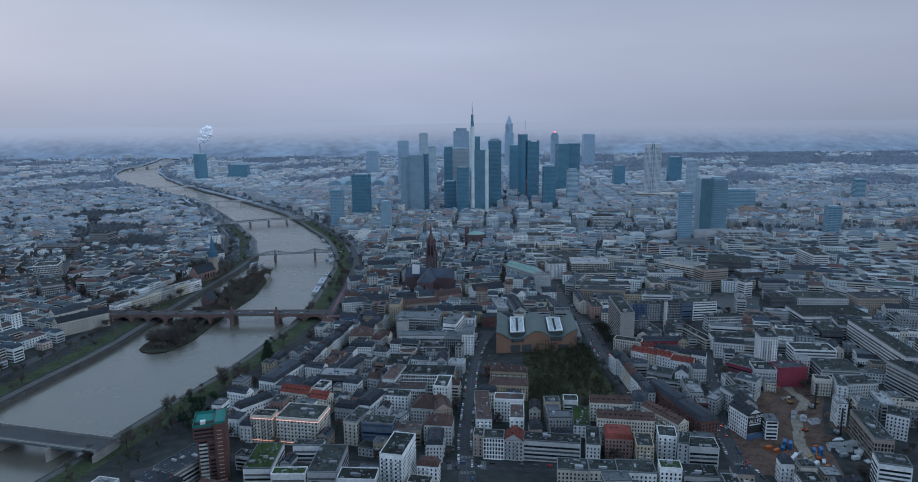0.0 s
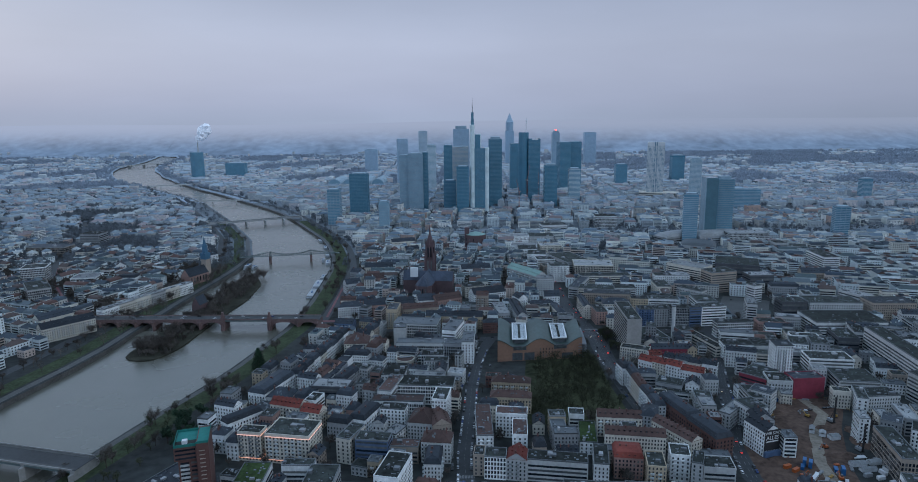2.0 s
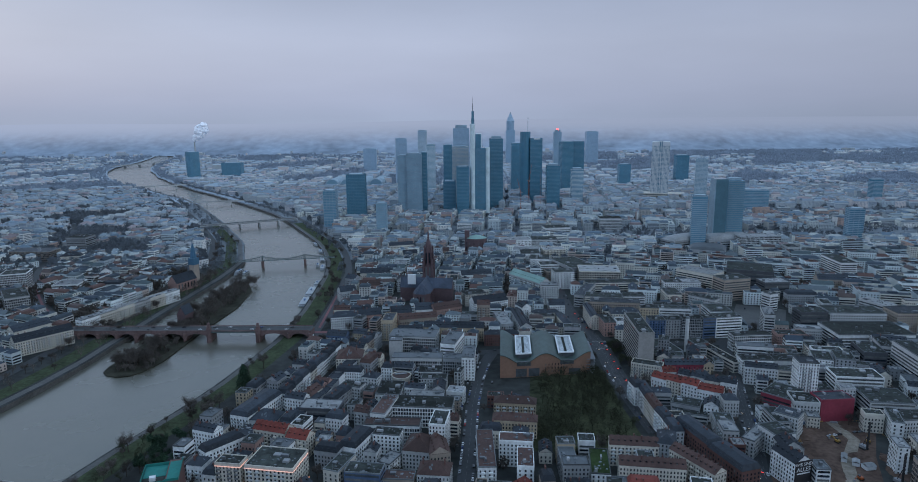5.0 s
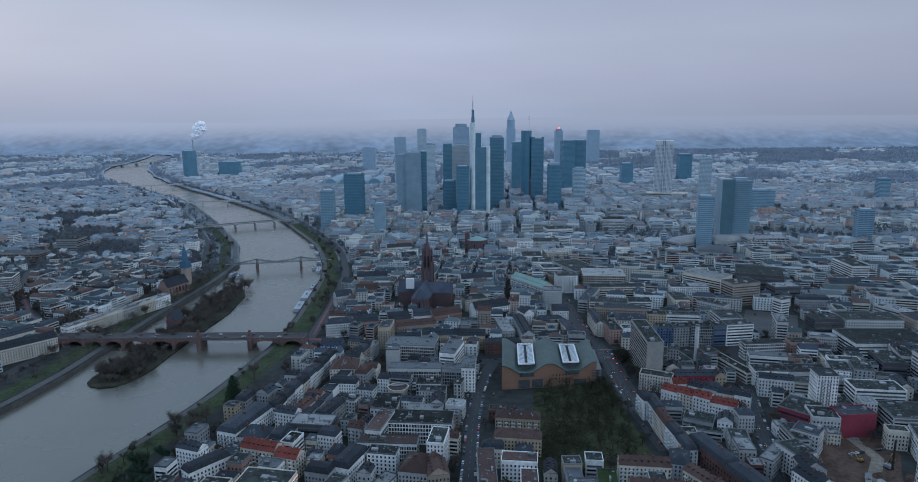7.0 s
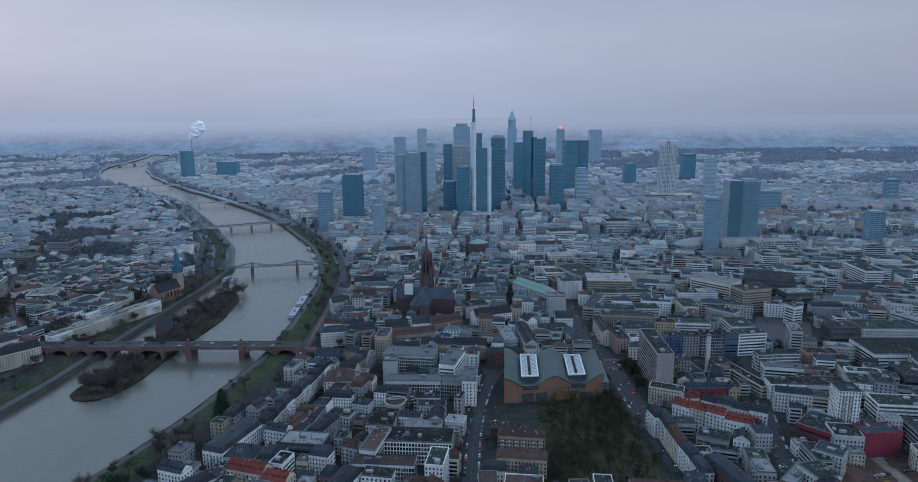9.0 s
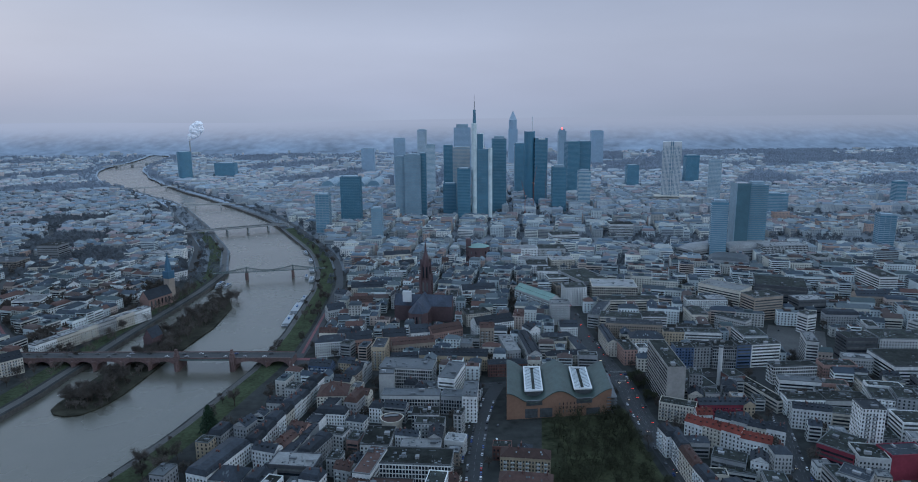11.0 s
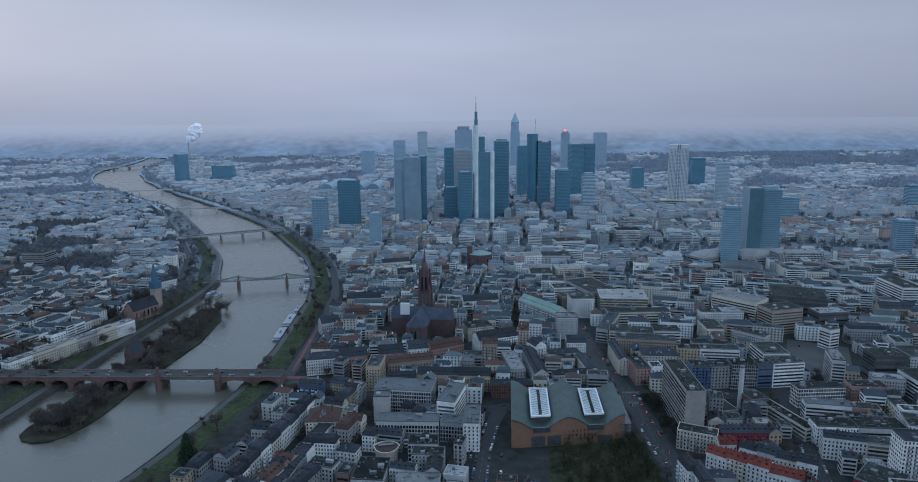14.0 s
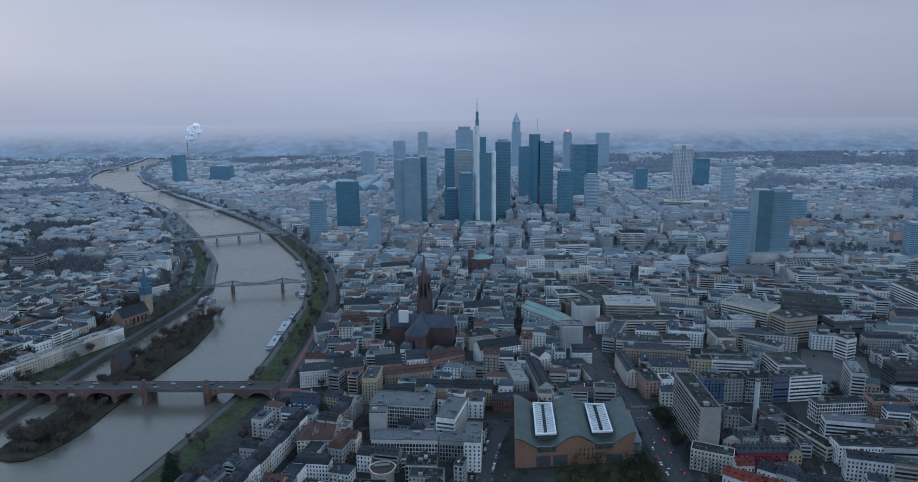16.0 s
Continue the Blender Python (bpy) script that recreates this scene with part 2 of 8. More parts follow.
class Geo:
    """Collects quads and polygons in metres and turns them into one mesh."""

    def __init__(self):
        self.v, self.f, self.m = [], [], []

    def poly(self, pts, mi=0):
        i = len(self.v)
        self.v += [tuple(p) for p in pts]
        self.f.append(tuple(range(i, i + len(pts))))
        self.m.append(mi)

    def box(self, x0, y0, z0, x1, y1, z1, mi=0, bottom=False, top=True):
        i = len(self.v)
        self.v += [(x0, y0, z0), (x1, y0, z0), (x1, y1, z0), (x0, y1, z0), (x0, y0, z1), (x1, y0, z1), (x1, y1, z1), (x0, y1, z1)]
        fs = [(0, 1, 5, 4), (1, 2, 6, 5), (2, 3, 7, 6), (3, 0, 4, 7)]
        if top:
            fs.append((4, 5, 6, 7))
        if bottom:
            fs.append((3, 2, 1, 0))
        self.f += [tuple(a + i for a in q) for q in fs]
        self.m += [mi] * len(fs)

    def prism(self, ring, z0, z1, mi=0, top=True):
        i, n = len(self.v), len(ring)
        self.v += [(x, y, z0) for x, y in ring] + [(x, y, z1) for x, y in ring]
        for k in range(n):
            self.f.append((i + k, i + (k + 1) % n, i + n + (k + 1) % n, i + n + k))
            self.m.append(mi)
        if top:
            self.f.append(tuple(range(i + n, i + 2 * n)))
            self.m.append(mi)

    def beam(self, a, b, r, mi=0):
        """A square bar from a to b."""
        a, b = Vector(a), Vector(b)
        d = (b - a).normalized()
        s = d.cross(Vector((0, 0, 1)))
        s = (s if s.length > 0.01 else Vector((1, 0, 0))).normalized() * r
        u = s.cross(d).normalized() * r
        i = len(self.v)
        for p in (a, b):
            self.v += [tuple(p + s + u), tuple(p - s + u), tuple(p - s - u), tuple(p + s - u)]
        for q in ((0, 1, 5, 4), (1, 2, 6, 5), (2, 3, 7, 6), (3, 0, 4, 7), (3, 2, 1, 0), (4, 5, 6, 7)):
            self.f.append(tuple(k + i for k in q))
            self.m.append(mi)

    def mesh(self, name, mats):
        me = bpy.data.meshes.new(name)
        me.from_pydata(self.v, [], self.f)
        for m in mats if isinstance(mats, (list, tuple)) else [mats]:
            me.materials.append(m)
        if any(self.m):
            me.polygons.foreach_set("material_index", self.m)
        me.update()
        return me


def part(name, geo, material, parent=None, label="", kind=""):
    ob = new(name, geo.mesh(name, material))
    if parent:
        ob.parent = parent
    return tagged(ob, label=label, kind=kind)


def thing(name, geo, material, m, label, category, group="", kind=""):
    ob = part(name, geo, material)
    ob.matrix_world = m
    return tagged(ob, label, category, group, kind)


# ---------------------------------------------------------------- land and river
# (y, left bank x, right bank x) of the river
BANKS = [(330, -470, -360), (480, -448, -305), (579, -435, -277), (627, -428, -259), (663, -420, -250), (704, -412, -239), (758, -405, -230),
         (805, -404, -220), (850, -400, -216), (950, -396, -214), (1024, -390, -217), (1144, -382, -222), (1243, -386, -239), (1342, -420, -265),
         (1412, -441, -290), (1490, -480, -326), (1582, -528, -371), (1672, -573, -414), (1788, -640, -476), (1875, -690, -536), (2030, -778, -650),
         (2150, -862, -742), (2250, -960, -818), (2370, -1062, -921), (2490, -1170, -1006), (2620, -1295, -1110), (2740, -1395, -1180),
         (2870, -1480, -1275), (3000, -1555, -1340), (3170, -1640, -1440), (3380, -1715, -1535), (3590, -1747, -1600), (3740, -1768, -1640),
         (3980, -1825, -1690), (4120, -1865, -1722), (4240, -1905, -1790), (4290, -1900, -1899), (5000, -2000, -1999)]
BY = np.array([b[0] for b in BANKS], float)
BL = np.array([b[1] for b in BANKS], float)
BR = np.array([b[2] for b in BANKS], float)


def left_bank(y):
    return float(np.interp(y, BY, BL))


def right_bank(y):
    return float(np.interp(y, BY, BR))


def land(y, x=0):
    """Height of the land: flat along the river, then ramped up to fit the horizon in the camera's view."""
    k = min(max((y - 4230) / 730, 0), 1)
    return 194 * k * k * (3 - 2 * k) * (1 + 0.04 * math.sin(x / 1300.0)) + (7 * math.sin(x / 510.0 + y / 700.0) * k)


def build_land():
    ys = sorted(set([-900, -300, 0, 200] + list(range(330, 3000, 40)) + list(range(3000, 4980, 30)) + [4990]))
    g, mid, w, far, hills, quay = Geo(), Geo(), Geo(), Geo(), Geo(), Geo()
    steps = (0, 60, 200, 500, 1000, 1800, 3000, 4500, 7000)

    def row(y):
        L, R = left_bank(y), right_bank(y)
        pts = [(L - s, y, land(y, L - s)) for s in reversed(steps)]
        pts += [(L, y, land(y, L) - 9), (R, y, land(y, R) - 9)]
        pts += [(R + s, y, land(y, R + s)) for s in steps]
        return pts
    prev = row(ys[0])
    for y0, y1 in zip(ys, ys[1:]):
        nxt = row(y1)
        for a, b, c, d in zip(prev, prev[1:], nxt[1:], nxt):
            # each farther ground sheet has more haze in its colour
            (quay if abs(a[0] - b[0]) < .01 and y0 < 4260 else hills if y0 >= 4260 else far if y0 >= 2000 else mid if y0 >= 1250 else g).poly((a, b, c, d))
        za, zb = land(y0, left_bank(y0)) - 5, land(y1, left_bank(y1)) - 5
        w.poly(((left_bank(y0) - 1, y0, za), (right_bank(y0) + 1, y0, za), (right_bank(y1) + 1, y1, zb), (left_bank(y1) - 1, y1, zb)))
        prev = nxt
    thing("ground", g, GROUND, Matrix(), "grey city ground reaching to the hazy hills", "ground", kind="structure")
    thing("quay_wall", quay, STONE, Matrix(), "grey-brown stone quay walls along both river banks", "quay wall", kind="structure")
    thing("ground_outer", mid, OUTER_GROUND, Matrix(), "streets and yards of the outer town, paled as haze", "ground", kind="structure")
    thing("ground_far", far, DISTANCE, Matrix(), "far plain of yards and fields, tinted haze blue", "ground", kind="structure")
    thing("backdrop", hills, HAZED_RISE, Matrix(), "far land ramped up and painted to fade into the sky", "distant land", kind="structure")
    thing("water", w, WATER, Matrix(), "calm grey-brown river water under an overcast sky", "river", kind="structure")


build_land()


def ribbon(name, pts, width, z, material, label, category, mi=0):
    """A flat strip along a line of points."""
    g = Geo()
    P = [Vector((x, y, 0)) for x, y in pts]
    rows = []
    for i, p in enumerate(P):
        d = (P[min(i + 1, len(P) - 1)] - P[max(i - 1, 0)]).normalized()
        n = Vector((-d.y, d.x, 0)) * width / 2
        rows.append((p + n, p - n))
    for (a, b), (c, d) in zip(rows, rows[1:]):
        za, zc = land(a.y, a.x) + z, land(c.y, c.x) + z
        g.poly(((b.x, b.y, za), (d.x, d.y, zc), (c.x, c.y, zc), (a.x, a.y, za)))
    return thing(name, g, material, Matrix(), label, category, kind="structure")


STREETS = []          # (points, half width) kept free of houses


def street(pts, width, label="wet asphalt city street between house rows"):
    STREETS.append(([Vector((x, y)) for x, y in pts], width / 2))
    ribbon("road", pts, width, 0.05 + 0.012 * len(STREETS), ASPHALT, label, "road")


def near_street(x, y, pad):
    p = Vector((x, y))
    for pts, hw in STREETS:
        for a, b in zip(pts, pts[1:]):
            d = b - a
            k = min(max((p - a).dot(d) / d.length_squared, 0), 1)
            if (a + d * k - p).length < hw + pad:
                return True
    return False


TAKEN = []            # (centre x, y, cos, sin, half width, half depth) of footprints


def free(x, y, c, s, hw, hd, pad=1.0):
    for tx, ty, tc, ts, tw, td in TAKEN:
        dx, dy = x - tx, y - ty
        if dx * dx + dy * dy > (hw + hd + tw + td) ** 2:
            continue
        hit = True
        for ax, ay in ((c, s), (-s, c), (tc, ts), (-ts, tc)):
            ra = hw * abs(ax * c + ay * s) + hd * abs(-ax * s + ay * c)
            rb = tw * abs(ax * tc + ay * ts) + td * abs(-ax * ts + ay * tc)
            if abs(dx * ax + dy * ay) > ra + rb + pad:
                hit = False
                break
        if hit:
            return False
    return True


def take(x, y, deg, w, d):
    TAKEN.append((x, y, math.cos(radians(deg)), math.sin(radians(deg)), w / 2, d / 2))


# ---------------------------------------------------------------- houses
ROOF_WORDS = {"slate": "dark slate", "flat": "grey flat", "light": "pale flat", "red": "red tiled", "brown": "brown tiled",
              "copper": "green copper", "dcopper": "dark copper", "grass": "planted green", "teal": "teal netted", "zinc": "ribbed zinc"}
WALL_WORDS = {"cream": "cream plaster", "white": "white plaster", "grey": "grey plaster", "pale": "pale grey", "tan": "tan plaster", "ochre": "ochre plaster",
              "pink": "rose plaster", "brick": "red brick", "redwall": "crimson panel", "blue": "blue panelled", "dark": "dark stone", "sand": "red sandstone",
              "concrete": "concrete", "terra": "terracotta brick"}


def add_windows(g, w, d, h, style, floor=3.2, bay=2.7, z0=1.2, sides="fblr", fr=None):
    """Panes just proud of four walls: punched holes, ribbons or tall strips."""
    walls = {"f": ((-w / 2, -d / 2), (1, 0), w), "b": ((w / 2, d / 2), (-1, 0), w), "r": ((w / 2, -d / 2), (0, 1), d), "l": ((-w / 2, d / 2), (0, -1), d)}
    floors = max(int((h - z0 + 0.6) / floor), 1)
    for sd in sides:
        (ox, oy), (ux, uy), length = walls[sd]
        nx, ny = uy, -ux
        e = 0.07

        def pane(a, b, za, zb, mi=0, e=e, g=g):
            g.poly(((ox + ux * a + nx * e, oy + uy * a + ny * e, za), (ox + ux * b + nx * e, oy + uy * b + ny * e, za),
                    (ox + ux * b + nx * e, oy + uy * b + ny * e, zb), (ox + ux * a + nx * e, oy + uy * a + ny * e, zb)), mi)
        for k in range(floors):
            za = z0 + k * floor
            if style == "ribbon":
                pane(0.8, length - 0.8, za, za + 1.7)
            else:
                n = max(int((length - 1.2) / bay), 1)
                wide = bay * .48 if style == "punched" else bay * 0.8
                for j in range(n):
                    mid = length * (j + 0.5) / n
                    tall = 1.75 if style == "punched" else floor * 0.72
                    pane(mid - wide / 2, mid + wide / 2, za, za + tall)


def roof_geo(kind, w, d, h, rh, over=0.4):
    """The roof of a box house; also gives wall gables as a second material slot."""
    g = Geo()
    a, b = w / 2 + over, d / 2 + over
    if kind == "gable":
        if w >= d:
            g.poly(((-a, -b, h), (a, -b, h), (a, 0, h + rh), (-a, 0, h + rh)))
            g.poly(((a, b, h), (-a, b, h), (-a, 0, h + rh), (a, 0, h + rh)))
            for s in (-1, 1):
                g.poly(((s * w / 2, -s * d / 2, h), (s * w / 2, s * d / 2, h), (s * w / 2, 0, h + rh - 0.3)), 1)
        else:
            g.poly(((-a, b, h), (-a, -b, h), (0, -b, h + rh), (0, b, h + rh)))
            g.poly(((a, -b, h), (a, b, h), (0, b, h + rh), (0, -b, h + rh)))
            for s in (-1, 1):
                g.poly(((s * w / 2, s * d / 2, h), (-s * w / 2, s * d / 2, h), (0, s * d / 2, h + rh - 0.3)), 1)
        g.poly(((-a, -b, h - 0.02), (-a, b, h - 0.02), (a, b, h - 0.02), (a, -b, h - 0.02)))
    elif kind == "hip":
        k = min(a, b)
        if w >= d:
            r0, r1 = (-a + k, 0, h + rh), (a - k, 0, h + rh)
        else:
            r0, r1 = (0, -b + k, h + rh), (0, b - k, h + rh)
        if w >= d:
            g.poly(((-a, -b, h), (a, -b, h), r1, r0))
            g.poly(((a, b, h), (-a, b, h), r0, r1))
            g.poly(((a, -b, h), (a, b, h), r1))
            g.poly(((-a, b, h), (-a, -b, h), r0))
        else:
            g.poly(((-a, b, h), (-a, -b, h), r0, r1))
            g.poly(((a, -b, h), (a, b, h), r1, r0))
            g.poly(((-a, -b, h), (a, -b, h), r0))
            g.poly(((a, b, h), (-a, b, h), r1))
        g.poly(((-a, -b, h - 0.02), (-a, b, h - 0.02), (a, b, h - 0.02), (a, -b, h - 0.02)))
    elif kind == "mansard":
        i = 2.0
        lo = [(-a, -b), (a, -b), (a, b), (-a, b)]
        hi = [(-a + i, -b + i), (a - i, -b + i), (a - i, b - i), (-a + i, b - i)]
        z1 = h + rh * 0.72
        for k in range(4):
            p, q, r, s = lo[k], lo[(k + 1) % 4], hi[(k + 1) % 4], hi[k]
            g.poly(((*p, h), (*q, h), (*r, z1), (*s, z1)))
        if w >= d:
            r0, r1 = (-a + i + 3, 0, h + rh), (a - i - 3, 0, h + rh)
            quads = ((hi[0], hi[1], r1, r0), (hi[2], hi[3], r0, r1), (hi[1], hi[2], r1), (hi[3], hi[0], r0))
        else:
            r0, r1 = (0, -b + i + 3, h + rh), (0, b - i - 3, h + rh)
            quads = ((hi[3], hi[0], r0, r1), (hi[1], hi[2], r1, r0), (hi[0], hi[1], r0), (hi[2], hi[3], r1))
        for q in quads:
            g.poly([(*p, z1) if len(p) == 2 else p for p in q])
        g.poly(((-a, -b, h - 0.02), (-a, b, h - 0.02), (a, b, h - 0.02), (a, -b, h - 0.02)))
    else:
        # flat roof inside a raised parapet
        t = 0.4
        p = 0.7
        for x0, y0, x1, y1 in ((-w / 2 - .05, -d / 2 - .05, w / 2 + .05, -d / 2 + t), (-w / 2 - .05, d / 2 - t, w / 2 + .05, d / 2 + .05),
                               (-w / 2 - .05, -d / 2 + t, -w / 2 + t, d / 2 - t), (w / 2 - t, -d / 2 + t, w / 2 + .05, d / 2 - t)):
            g.box(x0, y0, h - 0.3, x1, y1, h + p, 1, bottom=True)
        g.poly(((-w / 2 + t, -d / 2 + t, h + 0.12), (w / 2 - t, -d / 2 + t, h + 0.12), (w / 2 - t, d / 2 - t, h + 0.12), (-w / 2 + t, d / 2 - t, h + 0.12)))
    return g


RNG = random.Random(7)
BALCONY = mat("balcony_panel", (0.34, 0.37, 0.38), rough=0.6, random_tint=0.5)
COPING = mat("zinc_coping", (0.12, 0.132, 0.14), rough=0.55, metal=0.2, random_tint=0.5)
SKYLIGHT = mat("roof_light", (0.13, 0.15, 0.165), rough=0.2, spec=0.6, random_tint=0.5)


def house(x, y, w, d, h, deg=0.0, wall="cream", roof="gable", cover="slate", style="punched", rh=None, extras=True, rng=RNG,
          name="apartment_house", category="house", floor=3.2, bay=2.7, group="", note="", windows=True, register=True):
    """A building standing at (x, y): walls as the thing, with roof, panes, chimneys and roof plant as its parts."""
    if register:
        take(x, y, deg, w, d)
    body = Geo()
    body.box(-w / 2, -d / 2, -0.3, w / 2, d / 2, h, top=False)
    label = f"{WALL_WORDS[wall]} {category} with a {ROOF_WORDS[cover]} roof{note}"
    ob = thing(name, body, FACADE[wall], pose(x, y, land(y, x), 0, 0, deg), label, category, group)
    if rh is None:
        rh = min(w, d) * 0.36 if roof in ("gable", "hip") else 5.2
    rg = roof_geo(roof, w, d, h, rh)
    coping = FACADE[wall] if roof != "flat" or rng.random() < .35 else COPING
    part("roof", rg, [ROOF[cover], coping], ob)
    if windows:
        wg = Geo()
        add_windows(wg, w, d, h, style, floor, bay * rng.choice((.78, .85, .92, 1)), sides="fb" if name == "office_slab" else "fblr")
        part("window_panes", wg, GLASS, ob, kind="stuff")
    if extras and windows and style == "punched" and h > 11 and wall not in ("brick", "sand", "grey") and rng.random() < .5 and w > 9:
        kg = Geo()
        for sy in (-1, 1):
            at = -w / 2 + rng.uniform(2.5, 4)
            while at < w / 2 - 2.5:
                for k in range(1, int((h - 1) / floor)):
                    zb = .6 + k * floor
                    y0, y1 = sorted((sy * d / 2, sy * (d / 2 + 1.3)))
                    kg.box(at - 1.3, y0, zb, at + 1.3, y1, zb + 1.05, bottom=True)
                at += rng.choice((5.4, 5.4, 8.1))
        part("balcony_row", kg, BALCONY if rng.random() < .6 else FACADE[wall], ob, kind="stuff")
    if not extras:
        return ob
    if roof == "flat":
        for _ in range(1 + (w * d > 300) + (w * d > 700)):
            bw, bd = rng.uniform(1.2, min(6, w * .3)), rng.uniform(1.2, min(4, d * .3))
            bx, by = rng.uniform(-1, 1) * (w / 2 - bw / 2 - 1.2), rng.uniform(-1, 1) * (d / 2 - bd / 2 - 1.2)
            ug = Geo()
            ug.box(bx - bw / 2, by - bd / 2, h + 0.12, bx + bw / 2, by + bd / 2, h + rng.uniform(1.0, 2.6))
            part("roof_plant", ug, METAL if rng.random() < .6 else FACADE["grey"], ob)
        kg = Geo()
        for _ in range(min(22, 4 + int(w * d / 45))):
            a, b = rng.uniform(-1, 1) * (w / 2 - 1.4), rng.uniform(-1, 1) * (d / 2 - 1.4)
            k = rng.random()
            if k < .45:
                kg.box(a - .5, b - .5, h + .1, a + .5, b + .5, h + rng.uniform(.4, 1.0), rng.randrange(2))
            elif k < .7:
                kg.box(a - .9, b - .6, h + .1, a + .9, b + .6, h + .38, 1)
            elif k < .85:
                e = min(w / 2 - 1, a + rng.uniform(2, 6))
                kg.box(min(a, e), b - .18, h + .1, max(a, e), b + .18, h + .5, 0)
            else:
                kg.box(a - .15, b - .15, h + .1, a + .15, b + .15, h + rng.uniform(1.2, 2.4), 0)
        part("roof_clutter", kg, [METAL, SKYLIGHT], ob, kind="stuff")
    else:
        for _ in range(2):
            cg = Geo()
            along = rng.uniform(-.4, .4)
            cx, cy = (along * w, rng.choice((-1, 1)) * 1.0) if w >= d else (rng.choice((-1, 1)) * 1.0, along * d)
            cg.box(cx - .45, cy - .7, h + rh * .4, cx + .45, cy + .7, h + rh + 1.1)
            part("chimney", cg, FACADE["brick"], ob)
        if roof in ("mansard", "gable") and max(w, d) > 9:
            dg = Geo()
            n = int(max(w, d) / 4)
            for sgn in (-1, 1):
                for j in range(n):
                    mid = max(w, d) * ((j + .5) / n - .5)
                    off = sgn * (min(w, d) / 2 - (0.5 if roof == "mansard" else min(w, d) * .2))
                    zb = h + (0.5 if roof == "mansard" else rh * 0.3)
                    e = 1.0
                    if w >= d:
                        dg.box(mid - .8, min(off, off - sgn * 2.2), zb, mid + .8, max(off, off - sgn * 2.2), zb + 1.8, 0)
                        yy = off + sgn * 0.04
                        q = [(mid - .55, yy, zb + .3), (mid + .55, yy, zb + .3), (mid + .55, yy, zb + 1.5), (mid - .55, yy, zb + 1.5)]
                    else:
                        dg.box(min(off, off - sgn * 2.2), mid - .8, zb, max(off, off - sgn * 2.2), mid + .8, zb + 1.8, 0)
                        xx = off + sgn * 0.04
                        q = [(xx, mid - .55, zb + .3), (xx, mid + .55, zb + .3), (xx, mid + .55, zb + 1.5), (xx, mid - .55, zb + 1.5)]
                    dg.poly(q, 1)
            part("dormer_row", dg, [ROOF[cover], GLASS], ob, kind="stuff")
        elif roof == "hip":
            # roof windows lying in the slopes
            kg = Geo()
            run = min(w, d) / 2 + .4
            for _ in range(int(max(w, d) / 3.5)):
                u, f, sg = rng.uniform(-.5, .5) * (max(w, d) - min(w, d) * .9), rng.uniform(.25, .6), rng.choice((-1, 1))
                q = []
                for du, df in ((-.5, 0), (.5, 0), (.5, .16), (-.5, .16)):
                    off, zz = sg * run * (1 - f - df), h + rh * (f + df) + .09
                    q.append((u + du, off, zz) if w >= d else (off, u + du, zz))
                kg.poly(q if (sg < 0) == (w >= d) else q[::-1])
            part("roof_windows", kg, SKYLIGHT, ob, kind="stuff")
    return ob

# ---------------------------------------------------------------- streets and open ground
street([(6, 400), (4, 505), (9, 575), (13, 640), (20, 700), (29, 745), (40, 780)], 13)
street([(224, 400), (215, 470), (222, 520), (244, 580), (258, 633), (274, 685), (290, 735), (296, 765), (310, 800), (335, 900)], 14)
street([(168, 585), (164, 640), (161, 712), (163, 767), (158, 823), (152, 880), (148, 946), (150, 1088), (146, 1257), (130, 1479)], 20)
street([(30, 775), (165, 795), (300, 798), (460, 822), (640, 860)], 14)
street([(-185, 840), (-120, 832), (-20, 775), (30, 775)], 14)
street([(-430, 846), (-464, 873), (-516, 904), (-552, 934), (-592, 977), (-651, 1055), (-717, 1173), (-773, 1293), (-813, 1407), (-870, 1531), (-943, 1682)], 15)
street([(-60, 462), (5, 464), (90, 455), (215, 445)], 13)
street([(-250, 455), (-190, 480), (-60, 462)], 12)


def bank_line(side, off, y0, y1, step=60):
    return [((right_bank(y) if side > 0 else left_bank(y)) + side * off, y) for y in range(y0, y1, step)]


street(bank_line(1, 40, 850, 2700), 12, "riverside road along the quay with wet asphalt")
street(bank_line(-1, 62, 420, 2700), 13, "riverside road on the far bank")
CYCLE_RED = mat("red_cycle_asphalt", (0.15, 0.055, 0.06), rough=.7, vary=.25)
for pts, wid in (([(-178, 1014), (-176, 940), (-174, 866)], 3.2), ([(-177, 849), (-155, 848)], 7), ([(-458, 866), (-510, 896), (-546, 927), (-586, 972), (-644, 1050), (-710, 1168)], 3.4)):
    ribbon("cycle_lane", pts, wid, .27, CYCLE_RED, "worn red asphalt cycle lane beside the road", "cycle lane")
ribbon("lawn", bank_line(1, 19, 400, 1700), 22, 0.03, GRASS, "winter lawn along the riverside promenade", "lawn")
ribbon("lawn", bank_line(-1, 26, 400, 1700), 20, 0.03, GRASS, "winter grass on the sloping river bank", "lawn")
ribbon("pavement", bank_line(1, 5, 400, 2700), 6, 0.08, PAVING, "paved quay walk beside the water", "pavement")
ribbon("pavement", bank_line(-1, 8, 400, 2700), 8, 0.08, PAVING, "paved quay walk beside the water", "pavement")

LINE_PAINT = mat("road_paint", (0.17, 0.175, 0.175), rough=.7, vary=.25)
TRAM_RAIL = mat("tram_rail", (0.1, 0.1, 0.105), rough=.4, metal=.5)


